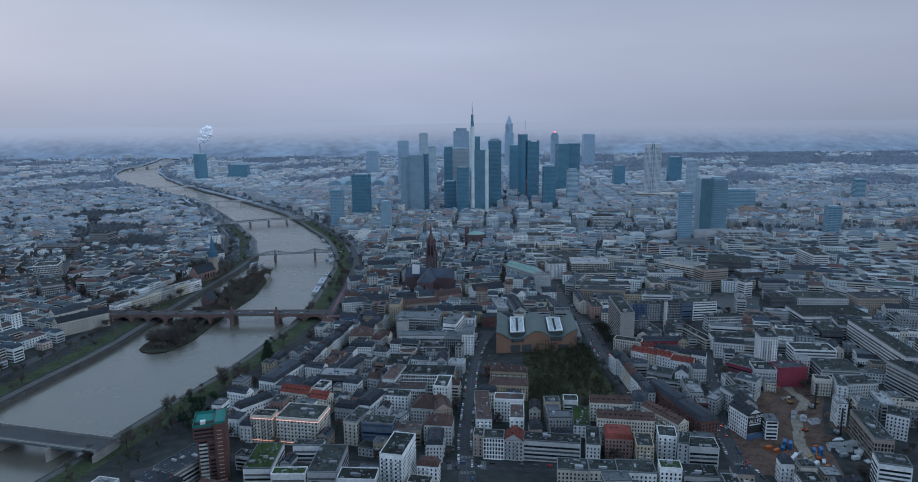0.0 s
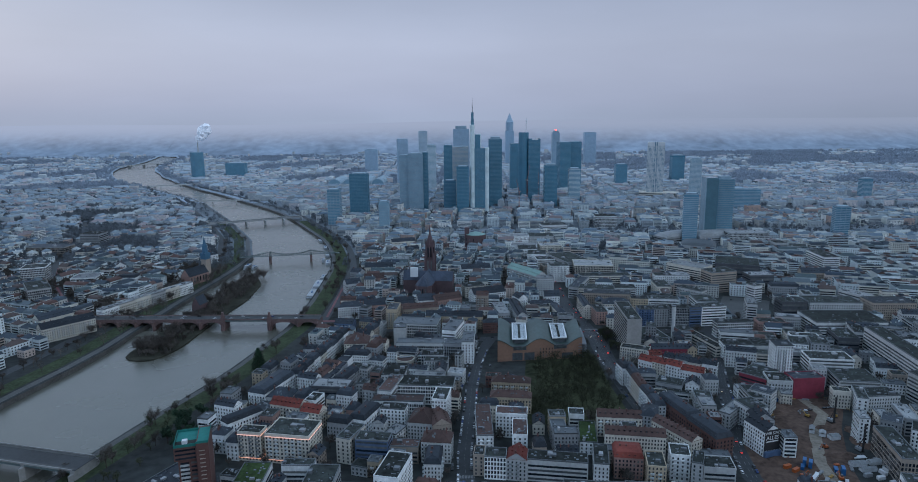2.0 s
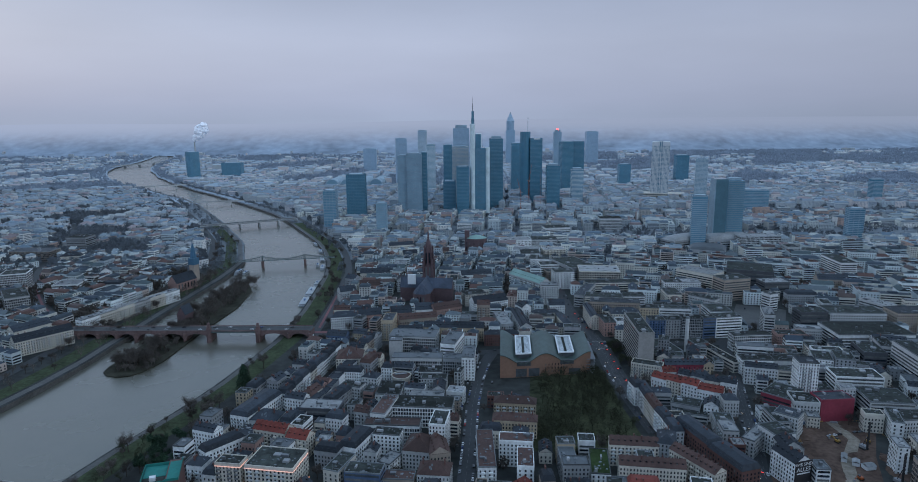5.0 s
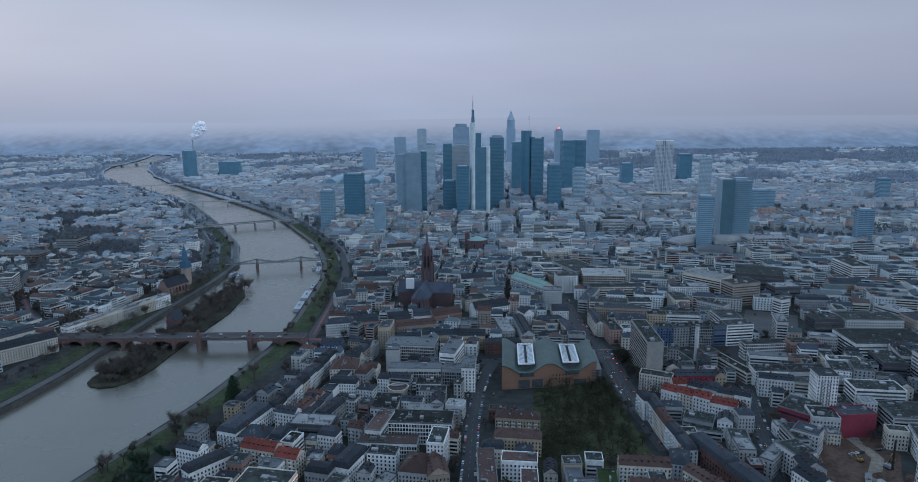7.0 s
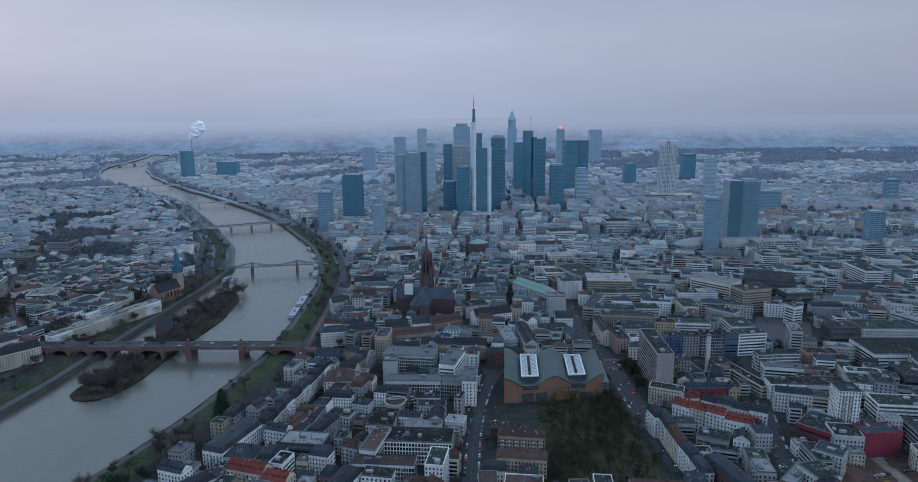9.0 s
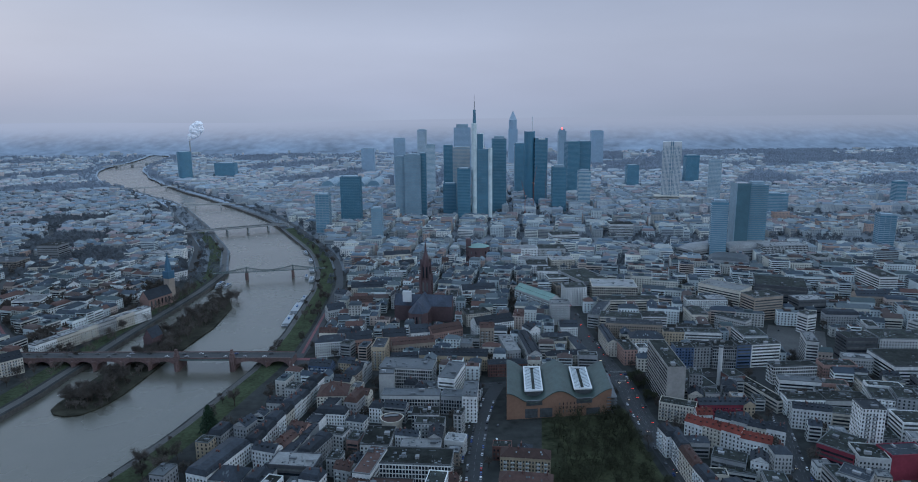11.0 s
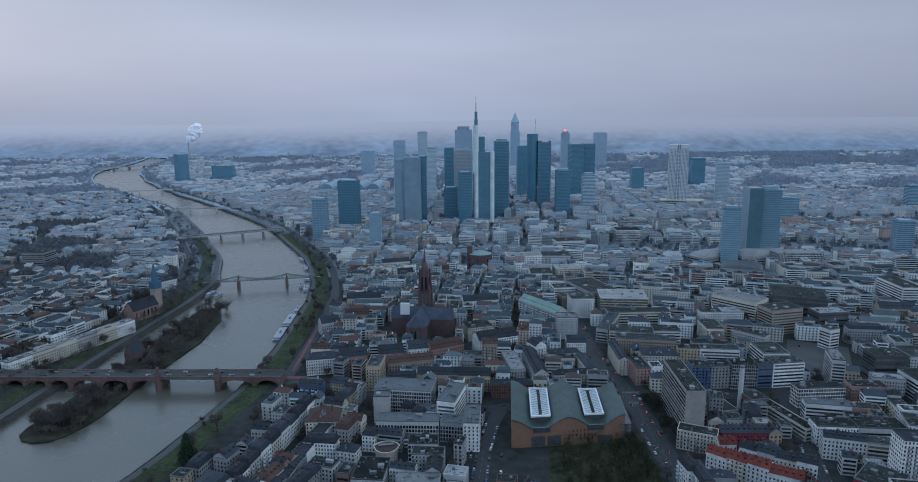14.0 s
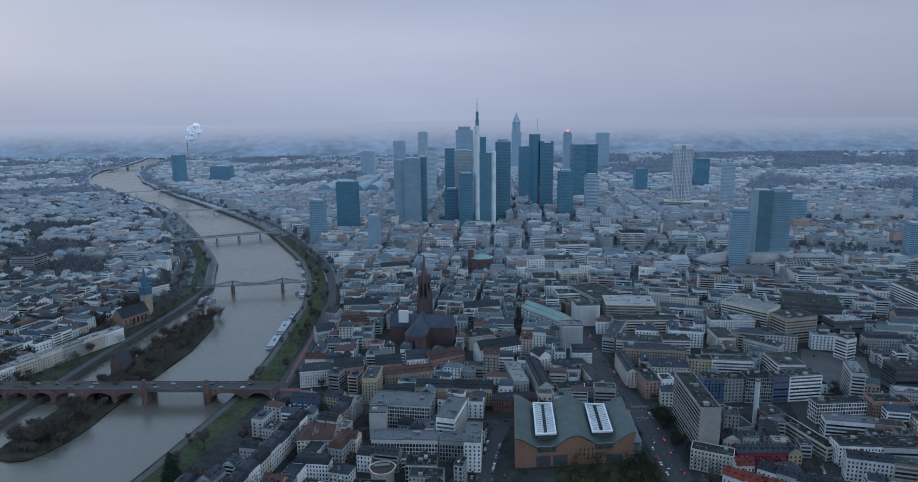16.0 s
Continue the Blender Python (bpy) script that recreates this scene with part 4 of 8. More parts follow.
def tree_mesh(kind, seed, hgt):
    """Trunk with limbs, and a crown of many small twig or leaf clumps."""
    r = random.Random(seed)
    t, c = Geo(), Geo()

    def taper(a, b, ra, rb):
        a, b = Vector(a), Vector(b)
        d = (b - a).normalized()
        s = d.cross(Vector((0.3, 1, 0.2))).normalized()
        u = s.cross(d)
        i = len(t.v)
        for p, rad in ((a, ra), (b, rb)):
            for k in range(5):
                an = k * 2 * math.pi / 5
                t.v.append(tuple(p + s * math.cos(an) * rad + u * math.sin(an) * rad))
        for k in range(5):
            t.f.append((i + k, i + (k + 1) % 5, i + 5 + (k + 1) % 5, i + 5 + k))
            t.m.append(0)

    def clump(p, size, n):
        for _ in range(n):
            q = Vector(p) + Vector((r.gauss(0, size), r.gauss(0, size), r.gauss(0, size * .8)))
            d = Vector((r.uniform(-1, 1), r.uniform(-1, 1), r.uniform(-.4, 1))).normalized()
            e = d.cross(Vector((r.uniform(-1, 1), r.uniform(-1, 1), r.uniform(-1, 1)))).normalized()
            if kind == "bare":
                L, wd = r.uniform(.8, 2.4), r.uniform(.05, .14)
            else:
                L, wd = r.uniform(.3, .8), r.uniform(.3, .6)
            c.poly((q - e * wd, q + e * wd, q + d * L))
    if kind == "conifer":
        taper((0, 0, -.3), (0, 0, hgt), hgt * .022, .04)
        n = 60
        for i in range(n):
            z = hgt * (.1 + .9 * i / n)
            rad = hgt * .4 * (1 - (z / hgt)) ** .8 + .2
            an = i * 2.4
            for k in range(4):
                a2 = an + k * 1.57
                tip = (rad * math.cos(a2), rad * math.sin(a2), z - rad * .25)
                for s in (.35, .65, 1):
                    clump((tip[0] * s, tip[1] * s, z - rad * .25 * s), .45, 5)
        return t, c
    top = hgt * .45
    taper((0, 0, -.3), (0, 0, top), hgt * .024, hgt * .016)
    spread = .3 if kind == "bare" else .36
    n = 9
    for i in range(n):
        an = i * 2.4 + r.uniform(-.3, .3)
        zb = hgt * r.uniform(.25, .5)
        rad = hgt * spread * r.uniform(.5, 1)
        zt = hgt * r.uniform(.55, 1.0)
        mid = (rad * .5 * math.cos(an), rad * .5 * math.sin(an), zb + (zt - zb) * .6)
        end = (rad * math.cos(an), rad * math.sin(an), zt)
        taper((0, 0, zb), mid, hgt * .011, hgt * .007)
        taper(mid, end, hgt * .007, .03)
        for _ in range(5):
            an2, z2 = an + r.uniform(-.7, .7), zt + r.uniform(-.12, .1) * hgt
            e2 = (rad * 1.1 * math.cos(an2), rad * 1.1 * math.sin(an2), z2)
            taper(mid, e2, hgt * .004, .02)
            clump(e2, hgt * .06, 20 if kind == "bare" else 30)
            clump(((mid[0] + e2[0]) / 2, (mid[1] + e2[1]) / 2, (mid[2] + e2[2]) / 2), hgt * .06, 16 if kind == "bare" else 26)
    return t, c


def tree_proto(kind, seed, hgt, leaf, label):
    t, c = tree_mesh(kind, seed, hgt)
    root = new("tree")
    tagged(root, label, "tree", "city trees")
    part("trunk", t, BARK, root)
    part("crown", c, leaf, root)
    return root


PROTO = {"bare": [], "evergreen": [], "conifer": []}
for k in range(3):
    PROTO["bare"].append(tree_proto("bare", 11 + k, 15, TWIGS, "bare winter tree with fine brown twigs"))
PROTO["evergreen"].append(tree_proto("evergreen", 51, 13, LEAF, "dense dark evergreen tree by the river"))
PROTO["conifer"].append(tree_proto("conifer", 61, 17, LEAF, "tall dark conifer on the riverside lawn"))
USED = set()
TR = random.Random(5)


def tree(kind, x, y, size=1.0, z=None):
    p = TR.choice(PROTO[kind])
    m = pose(x, y, land(y, x) if z is None else z, 0, 0, TR.uniform(0, 360)) @ Matrix.Diagonal((size, size, size * TR.uniform(.9, 1.1), 1))
    if p.name not in USED:
        USED.add(p.name)
        p.matrix_world = m
        return p
    ob = copy_thing(p, m)
    ob.scale = (size, size, size)
    return ob


# ---------------------------------------------------------------- city blocks
STYLE_NEAR = [("cream", 4), ("white", 6), ("pale", 5), ("grey", 3), ("tan", 1.5), ("ochre", .8), ("pink", 1), ("brick", .4)]
COVERS = [("slate", 6), ("brown", 1.1), ("red", .0), ("flat", 0)]


def pick(r, table):
    k = r.uniform(0, sum(w for _, w in table))
    for v, w in table:
        k -= w
        if k <= 0:
            return v
    return table[0][0]


def in_view(x, y):
    return abs(x) < 0.715 * y + 30 and y > 395


def off_river(x, y, m=0.0):
    return x > right_bank(y) + 52 + m or x < left_bank(y) - 72 - m


OPEN = []             # open places: (x0, y0, x1, y1)


def open_place(x, y):
    return any(a < x < c and b < y < d for a, b, c, d in OPEN)


def allowed(x, y, pad):
    return in_view(x, y) and off_river(x, y, pad * .3) and not near_street(x, y, pad) and not open_place(x, y)


def district(inside, ox, oy, deg, nx, ny, bw, bd, gap, heights, seed, detail, flat=0.35, long=(13, 24), walls=STYLE_NEAR, depth=12, stuff=None, covers=COVERS, trees=0.5, skip=0.0):
    """Perimeter blocks on a turned grid, each side split into houses."""
    r = random.Random(seed)
    deg0 = deg
    c, s = math.cos(radians(deg)), math.sin(radians(deg))

    def grid_at(u, v):
        return ox + u * c - v * s, oy + u * s + v * c
    for i in range(nx):
        for j in range(ny):
            u0, v0 = i * (bw + gap), j * (bd + gap)
            mx, my = grid_at(u0 + bw / 2, v0 + bd / 2)
            # the grid bends slowly, and each block sits a little askew
            bend = deg0 + 9 * math.sin(mx / 260.0 + my / 340.0) * (my > 860) + r.uniform(-4, 4)
            deg = bend
            c1, s1 = math.cos(radians(bend)), math.sin(radians(bend))
            mx, my = mx + r.uniform(-3, 3), my + r.uniform(-3, 3)

            def world_at(u, v, u0=u0, v0=v0, mx=mx, my=my, c1=c1, s1=s1):
                du, dv = u - u0 - bw / 2, v - v0 - bd / 2
                return mx + du * c1 - dv * s1, my + du * s1 + dv * c1
            if not in_view(mx, my) or not inside(mx, my):
                continue
            jw, jd = bw * r.uniform(.9, 1), bd * r.uniform(.85, 1)
            base = r.uniform(*heights)
            sides = [(u0, v0 + depth / 2, jw, 0), (u0, v0 + jd - depth / 2, jw, 0),
                     (u0 + depth / 2, v0 + depth, jd - 2 * depth, 90), (u0 + jw - depth / 2, v0 + depth, jd - 2 * depth, 90)]
            for su, sv, length, turn in sides:
                at = 0.0
                while at < length - 7:
                    w = min(r.uniform(*long), length - at)
                    if length - at - w < 8:
                        w = length - at
                    u, v = (su + at + w / 2, sv) if turn == 0 else (su, sv + at + w / 2)
                    at += w
                    x, y = world_at(u, v)
                    if r.random() < skip or not allowed(x, y, 7) or not inside(x, y):
                        continue
                    dd = depth * r.uniform(.92, 1.08)
                    if not free(x, y, math.cos(radians(deg + turn)), math.sin(radians(deg + turn)), w / 2, dd / 2, 0):
                        continue
                    if y < 1300:
                        SELF.append((x, y, deg + turn, w - .4, dd - .4))
                    h = max(7, base + r.uniform(-2.5, 2.5) + (r.uniform(6, 14) if r.random() < .04 else 0))
                    isflat = r.random() < flat
                    wall = pick(r, walls)
                    if stuff or HOUSES[0] >= LIMIT or y > 900 or x < -330:
                        stuff_house(stuff or MID, x, y, w * .985, dd, h, deg + turn, isflat, r)
                    elif isflat:
                        HOUSES[0] += 1
                        house(x, y, w - .06, dd, h, deg + turn, wall, "flat", r.choice(("flat", "flat", "light", "flat", "zinc")), r.choice(("punched", "punched", "ribbon")),
                              extras=detail > 0, rng=r, register=False)
                    else:
                        HOUSES[0] += 1
                        house(x, y, w - .06, dd, h, deg + turn, wall, r.choice(("gable", "mansard", "gable", "hip")), pick(r, covers), "punched", extras=detail > 0, rng=r, register=False)
            for q in SELF:
                take(*q)
            SELF.clear()
            # yard
            if detail >= 0 and r.random() < .6:
                x, y = world_at(u0 + jw * r.uniform(.4, .6), v0 + jd * r.uniform(.4, .6))
                w, dd = r.uniform(8, 16), r.uniform(8, 14)
                if allowed(x, y, 9) and inside(x, y) and free(x, y, c, s, w / 2, dd / 2, 1):
                    if stuff or y > 700 or x < -330:
                        stuff_house(stuff or MID, x, y, w, dd, r.uniform(4, 9), deg, True, r)
                    else:
                        house(x, y, w, dd, r.uniform(4, 9), deg, "pale", "flat", r.choice(("flat", "light", "zinc")), "punched", extras=False, rng=r, register=False, name="courtyard_house")
            if r.random() < trees:
                for _ in range(3):
                    x, y = world_at(u0 + jw * r.uniform(.25, .75), v0 + jd * r.uniform(.25, .75))
                    if allowed(x, y, 2) and inside(x, y) and free(x, y, c, s, 2, 2, 0):
                        FAR_TREES.append((x, y, r.uniform(7, 12)))


FAR_TREES = []
SELF = []
MID, INNER, OUT, FAR = ((Geo(), Geo(), Geo()) for _ in range(4))
HOUSES, LIMIT = [0], 300


def stuff_house(store, x, y, w, d, h, deg, flat, r):
    """A far house as walls, roof and window rows inside joined quarter meshes."""
    # nearer houses take the store with less haze in its colours
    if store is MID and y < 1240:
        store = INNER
    walls, roofs, panes = store
    c, s = math.cos(radians(deg)), math.sin(radians(deg))
    z = land(y, x)

    def W(p):
        return (x + p[0] * c - p[1] * s, y + p[0] * s + p[1] * c, z + p[2])

    def emit(src, dst):
        seen, remap = {}, []
        for p in src.v:
            key = (round(p[0], 2), round(p[1], 2), round(p[2], 1))
            if key not in seen:
                seen[key] = len(dst.v)
                dst.v.append(W(p))
            remap.append(seen[key])
        for f in src.f:
            q = tuple(dict.fromkeys(remap[k] for k in f))
            if len(q) > 2:
                dst.f.append(q)
                dst.m.append(0)
    b = Geo()
    b.box(-w / 2, -d / 2, -1.5, w / 2, d / 2, h, top=flat)
    emit(b, walls)
    if flat:
        b = Geo()
        b.box(-w / 2 + .4, -d / 2 + .4, h, w / 2 - .4, d / 2 - .4, h + .25)
        emit(b, roofs)
        b = Geo()
        b.box(-w * .2, -d * .2, h + .2, w * .1, d * .2, h + 2.6)
        emit(b, roofs)
    else:
        g = roof_geo(r.choice(("gable", "hip", "mansard")), w, d, h, min(w, d) * .36)
        emit(g, roofs)
        g = Geo()
        cx, cy = (r.uniform(-.35, .35) * w, 1.2) if w >= d else (1.2, r.uniform(-.35, .35) * d)
        g.box(cx - .5, cy - .5, h + 2, cx + .5, cy + .5, h + min(w, d) * .36 + 1)
        emit(g, walls)
    if store is FAR:
        return
    g = Geo()
    add_windows(g, w, d, h, "punched" if r.random() < .6 else "ribbon", 3.2, 3.2, sides="flr")
    emit(g, panes)


def infill(inside, n, x0, y0, x1, y1, deg, heights, seed, walls=STYLE_NEAR, flat=.45):
    """Smaller houses in the gaps that the rows leave."""
    r = random.Random(seed)
    for _ in range(n):
        x, y = r.uniform(x0, x1), r.uniform(y0, y1)
        w, d = r.uniform(9, 20), r.uniform(9, 13)
        a = deg + r.choice((0, 0, 90)) + r.uniform(-2, 2)
        if not inside(x, y) or not allowed(x, y, max(w, d) * .5) or not free(x, y, math.cos(radians(a)), math.sin(radians(a)), w / 2, d / 2, .6):
            continue
        take(x, y, a, w, d)
        h, isflat = r.uniform(*heights), r.random() < flat
        if HOUSES[0] >= LIMIT or y > 760 or x < -330:
            stuff_house(MID, x, y, w, d, h, a, isflat, r)
        else:
            HOUSES[0] += 1
            house(x, y, w, d, h, a, pick(r, walls), "flat" if isflat else r.choice(("gable", "hip", "mansard")), r.choice(("flat", "light", "zinc", "flat")) if isflat else pick(r, COVERS),
                  r.choice(("punched", "punched", "ribbon")), rng=r, register=False)

# ---------------------------------------------------------------- landmark: brick hall with a wavy copper roof


FROSTED = mat("frosted_glass", (0.42, 0.46, 0.48), rough=.3)


def wavy_hall():
    """Wide brick hall: a front wall cut in waves, a rolling copper roof and two white glazed skylights."""
    w, d, h = 92, 70, 15
    x, y, deg = 91, 742, -4
    take(x, y, deg, w + 4, d + 4)
    n = 48

    def top(u):
        return h + 4.5 + 5.0 * math.cos((u / w) * 2 * math.pi * 2.0)
    g = Geo()
    for i in range(n):
        a, b = -w / 2 + w * i / n, -w / 2 + w * (i + 1) / n
        for yy, flip in ((-d / 2, False), (d / 2, True)):
            q = ((a, yy, -.3), (b, yy, -.3), (b, yy, top(b)), (a, yy, top(a)))
            g.poly(q[::-1] if flip else q)
    for xx, s in ((-w / 2, 1), (w / 2, -1)):
        q = ((xx, -d / 2, -.3), (xx, -d / 2, top(xx)), (xx, d / 2, top(xx)), (xx, d / 2, -.3))
        g.poly(q if s > 0 else q[::-1])
    ob = thing("exhibition_hall", g, FACADE["terra"], pose(x, y, 0, 0, 0, deg), "brown brick hall with a wavy dark copper roof and skylights", "hall")
    rg = Geo()
    for i in range(n):
        a, b = -w / 2 + w * i / n, -w / 2 + w * (i + 1) / n
        rg.poly(((a, -d / 2 - .6, top(a) + .1), (b, -d / 2 - .6, top(b) + .1), (b, d / 2 + .5, top(b) + .1), (a, d / 2 + .5, top(a) + .1)))
        rg.poly(((a, -d / 2 - .6, top(a) - .6), (b, -d / 2 - .6, top(b) - .6), (b, -d / 2 - .6, top(b) + .1), (a, -d / 2 - .6, top(a) + .1)))
    part("roof", rg, ROOF["dcopper"], ob)
    for u in (-22, 22):
        zt, y0, y1 = top(u) + 6.0, -d / 2 + 12, d / 2 - 7
        e = Geo()
        e.box(u - 7.2, y0 + .4, h - 1, u + 7.2, y1 - .4, zt - .6, top=False)
        e.box(u - 7, -d / 2 - .25, h - 3, u + 7, -d / 2 + 1, h + 1.5, bottom=True)
        part("gable_glazing", e, GLASS, ob)
        s = Geo()
        for x0, ya, x1, yb in ((u - 8.2, y0 - 1, u + 8.2, y0 + .6), (u - 8.2, y1 - .6, u + 8.2, y1 + 1), (u - 8.2, y0 + .6, u - 7, y1 - .6), (u + 7, y0 + .6, u + 8.2, y1 - .6)):
            s.box(x0, ya, zt - .8, x1, yb, zt + .5, bottom=True)
        sk = part("skylight", s, WHITE, ob, "white framed skylight")
        for sgn in (-1, 1):
            gl = Geo()
            gl.poly(((u + sgn * 7, y0, zt), (u + sgn * 7, y1, zt), (u + sgn * 1.3, y1, zt - 1.3), (u + sgn * 1.3, y0, zt - 1.3)) if sgn < 0 else
                    ((u + 1.3, y0, zt - 1.3), (u + 1.3, y1, zt - 1.3), (u + 7, y1, zt), (u + 7, y0, zt))[::-1])
            part("skylight_glass", gl, FROSTED, sk)
        slot = Geo()
        slot.box(u - 1.3, y0 + .6, zt - 1.5, u + 1.3, y1 - .6, zt - 1.1)
        part("gutter_slot", slot, ROOF["flat"], sk)
        bars = Geo()
        for k in range(16):
            yy = y0 + 1 + k * (y1 - y0 - 2) / 15
            for sgn in (-1, 1):
                bars.beam((u + sgn * 7, yy, zt + .08), (u + sgn * 1.3, yy, zt - 1.2), .13)
        part("glazing_bars", bars, METAL, sk, kind="stuff")
    for a, b, z1 in ((-30, -19, 9), (-17, -6, 9), (24, 36, 7)):
        dg = Geo()
        dg.box(a, -d / 2 - .15, 0.5, b, -d / 2 + .5, z1)
        part("glazed_gate", dg, GLASS, ob)
    wg = Geo()
    for i in range(7):
        for k in range(3):
            wg.box(0 + i * 3.2, -d / 2 - .12, 4 + k * 3.6, .8 + i * 3.2, -d / 2 + .2, 6 + k * 3.6)
    part("slit_windows", wg, GLASS, ob, kind="stuff")
    sg = Geo()
    for z in range(1, 18, 3):
        sg.box(w / 2 - 4, -d / 2 - 1.5, z, w / 2 + 5, d / 2 - 10, z + .4, bottom=True)
    for yy in range(-28, 20, 6):
        sg.beam((w / 2 + 4.6, yy, 0), (w / 2 + 4.6, yy, 17), .2)
    part("side_gallery", sg, METAL, ob, "steel and glass gallery along the side")
    # the front runs askew to the vaults
    for piece in [ob, *ob.children_recursive]:
        for v in piece.data.vertices:
            v.co.y += .17 * v.co.x * min(max((d / 2 - v.co.y) / d, 0), 1)


wavy_hall()


def cathedral():
    """Red sandstone cathedral: tall west tower with a domed lantern, nave, transept and choir."""
    x, y, deg = -45, 985, -8
    take(x, y, deg, 74, 90)
    g = Geo()
    g.box(-12, -34, 0, 12, 12, 20, top=False)
    g.box(-36, -8, 0, 38, 10, 20, top=False)
    g.prism([(-12, -34), (-7, -42), (7, -42), (12, -34)], 0, 20, top=False)
    BLUE_SLATE = mat("church_slate", (0.05, 0.062, 0.088), rough=.6, spec=.25, vary=.2)
    ob = thing("cathedral", g, FACADE["sand"], pose(x, y, 0, 0, 0, deg), "red sandstone cathedral with a tall gothic tower", "church")
    r = Geo()
    r.poly(((-12.5, -34, 20), (-12.5, 12, 20), (0, 12, 34), (0, -34, 34)))
    r.poly(((12.5, 12, 20), (12.5, -34, 20), (0, -34, 34), (0, 12, 34)))
    for k, (a, b) in enumerate((((-12.5, -34), (-7, -42)), ((-7, -42), (7, -42)), ((7, -42), (12.5, -34)))):
        r.poly(((*a, 20), (*b, 20), (0, -34, 34)))
    r.poly(((-36.5, -8.5, 20), (38.5, -8.5, 20), (38.5, 1, 33), (-36.5, 1, 33)))
    r.poly(((38.5, 10.5, 20), (-36.5, 10.5, 20), (-36.5, 1, 33), (38.5, 1, 33)))
    for s in (-36, 38):
        r.poly(((s, -8, 20), (s, 10, 20), (s, 1, 32.6)), 1)
    part("roof", r, [BLUE_SLATE, FACADE["sand"]], ob)
    t = Geo()
    t.box(-7.5, 21.5, 0, 5.5, 34.5, 46)
    t.prism([(-1 + 6.1 * math.cos(a * math.pi / 4), 28 + 6.1 * math.sin(a * math.pi / 4)) for a in range(8)], 46, 68)
    for dx, dy in ((-7.5, 21.5), (5.5, 21.5), (5.5, 34.5), (-7.5, 34.5)):
        t.prism([(dx - 1.4, dy - 1.4), (dx + 1.4, dy - 1.4), (dx + 1.4, dy + 1.4), (dx - 1.4, dy + 1.4)], 0, 50)
        for k in range(4):
            c = [(dx - 1.4, dy - 1.4), (dx + 1.4, dy - 1.4), (dx + 1.4, dy + 1.4), (dx - 1.4, dy + 1.4)]
            t.poly(((*c[k], 50), (*c[(k + 1) % 4], 50), (dx, dy, 57)))
    for a in range(8):
        c0, s0 = -1 + 6.6 * math.cos(a * math.pi / 4), 28 + 6.6 * math.sin(a * math.pi / 4)
        t.prism([(c0 - .7, s0 - .7), (c0 + .7, s0 - .7), (c0 + .7, s0 + .7), (c0 - .7, s0 + .7)], 44, 71)
        for k in range(4):
            c = [(c0 - .7, s0 - .7), (c0 + .7, s0 - .7), (c0 + .7, s0 + .7), (c0 - .7, s0 + .7)]
            t.poly(((*c[k], 71), (*c[(k + 1) % 4], 71), (c0, s0, 76)))
    part("tower", t, FACADE["sand"], ob)
    bw = Geo()
    for xx in (-4.6, .6):
        for z0, z1 in ((14, 26), (30, 43)):
            bw.box(xx, 21.35, z0, xx + 2, 21.6, z1)
            bw.box(5.5, 29 + xx, z0, 5.65, 31 + xx, z1)
    for a in range(8):
        b0 = (a + .5) * math.pi / 4
        cx, cy = -1 + 5.55 * math.cos(b0), 28 + 5.55 * math.sin(b0)
        bw.beam((cx, cy, 49), (cx, cy, 64), .9)
    part("belfry_windows", bw, GLASS, ob, kind="stuff")
    ab = Geo()
    for k in range(8):
        for sx in (-1, 1):
            ab.box(sx * 12 - 1.3 if sx < 0 else 12, -33 + k * 5.4, 0, -12 if sx < 0 else 13.3, -32.2 + k * 5.4, 19)
    part("buttresses", ab, FACADE["sand"], ob, kind="stuff")
    s = Geo()
    for z0, z1, r0, r1 in ((68, 76, 5.4, 4.2), (76, 83, 4.2, 1.9), (83, 92, 1.5, 1.1), (92, 99, 1.0, .1)):
        for a in range(8):
            p = [(-1 + q * math.cos(b * math.pi / 4), 28 + q * math.sin(b * math.pi / 4), z) for q, b, z in ((r0, a, z0), (r0, a + 1, z0), (r1, a + 1, z1), (r1, a, z1))]
            s.poly(p)
    part("spire", s, FACADE["sand"], ob)
    lw = Geo()
    for k in range(3):
        lw.box(-37 + .8, -5 + k * 5 - 1, 5, -36 - .1, -5 + k * 5 + 1, 16)
    for k in range(7):
        for sx in (-12.15, 12.05):
            lw.box(sx, -30 + k * 4, 5, sx + .1, -28.4 + k * 4, 16)
    for xx in (-4, 0, 4):
        lw.box(xx - .9, -42.15, 5, xx + .9, -41.9, 16)
    part("lancet_windows", lw, GLASS, ob, kind="stuff")
    sc = Geo()
    sc.box(-24, -12, 26, -13, -8.6, 40, bottom=True)
    part("scaffold_sheet", sc, WHITE, ob, "white sheeted scaffold")


cathedral()


PLOT = [0]


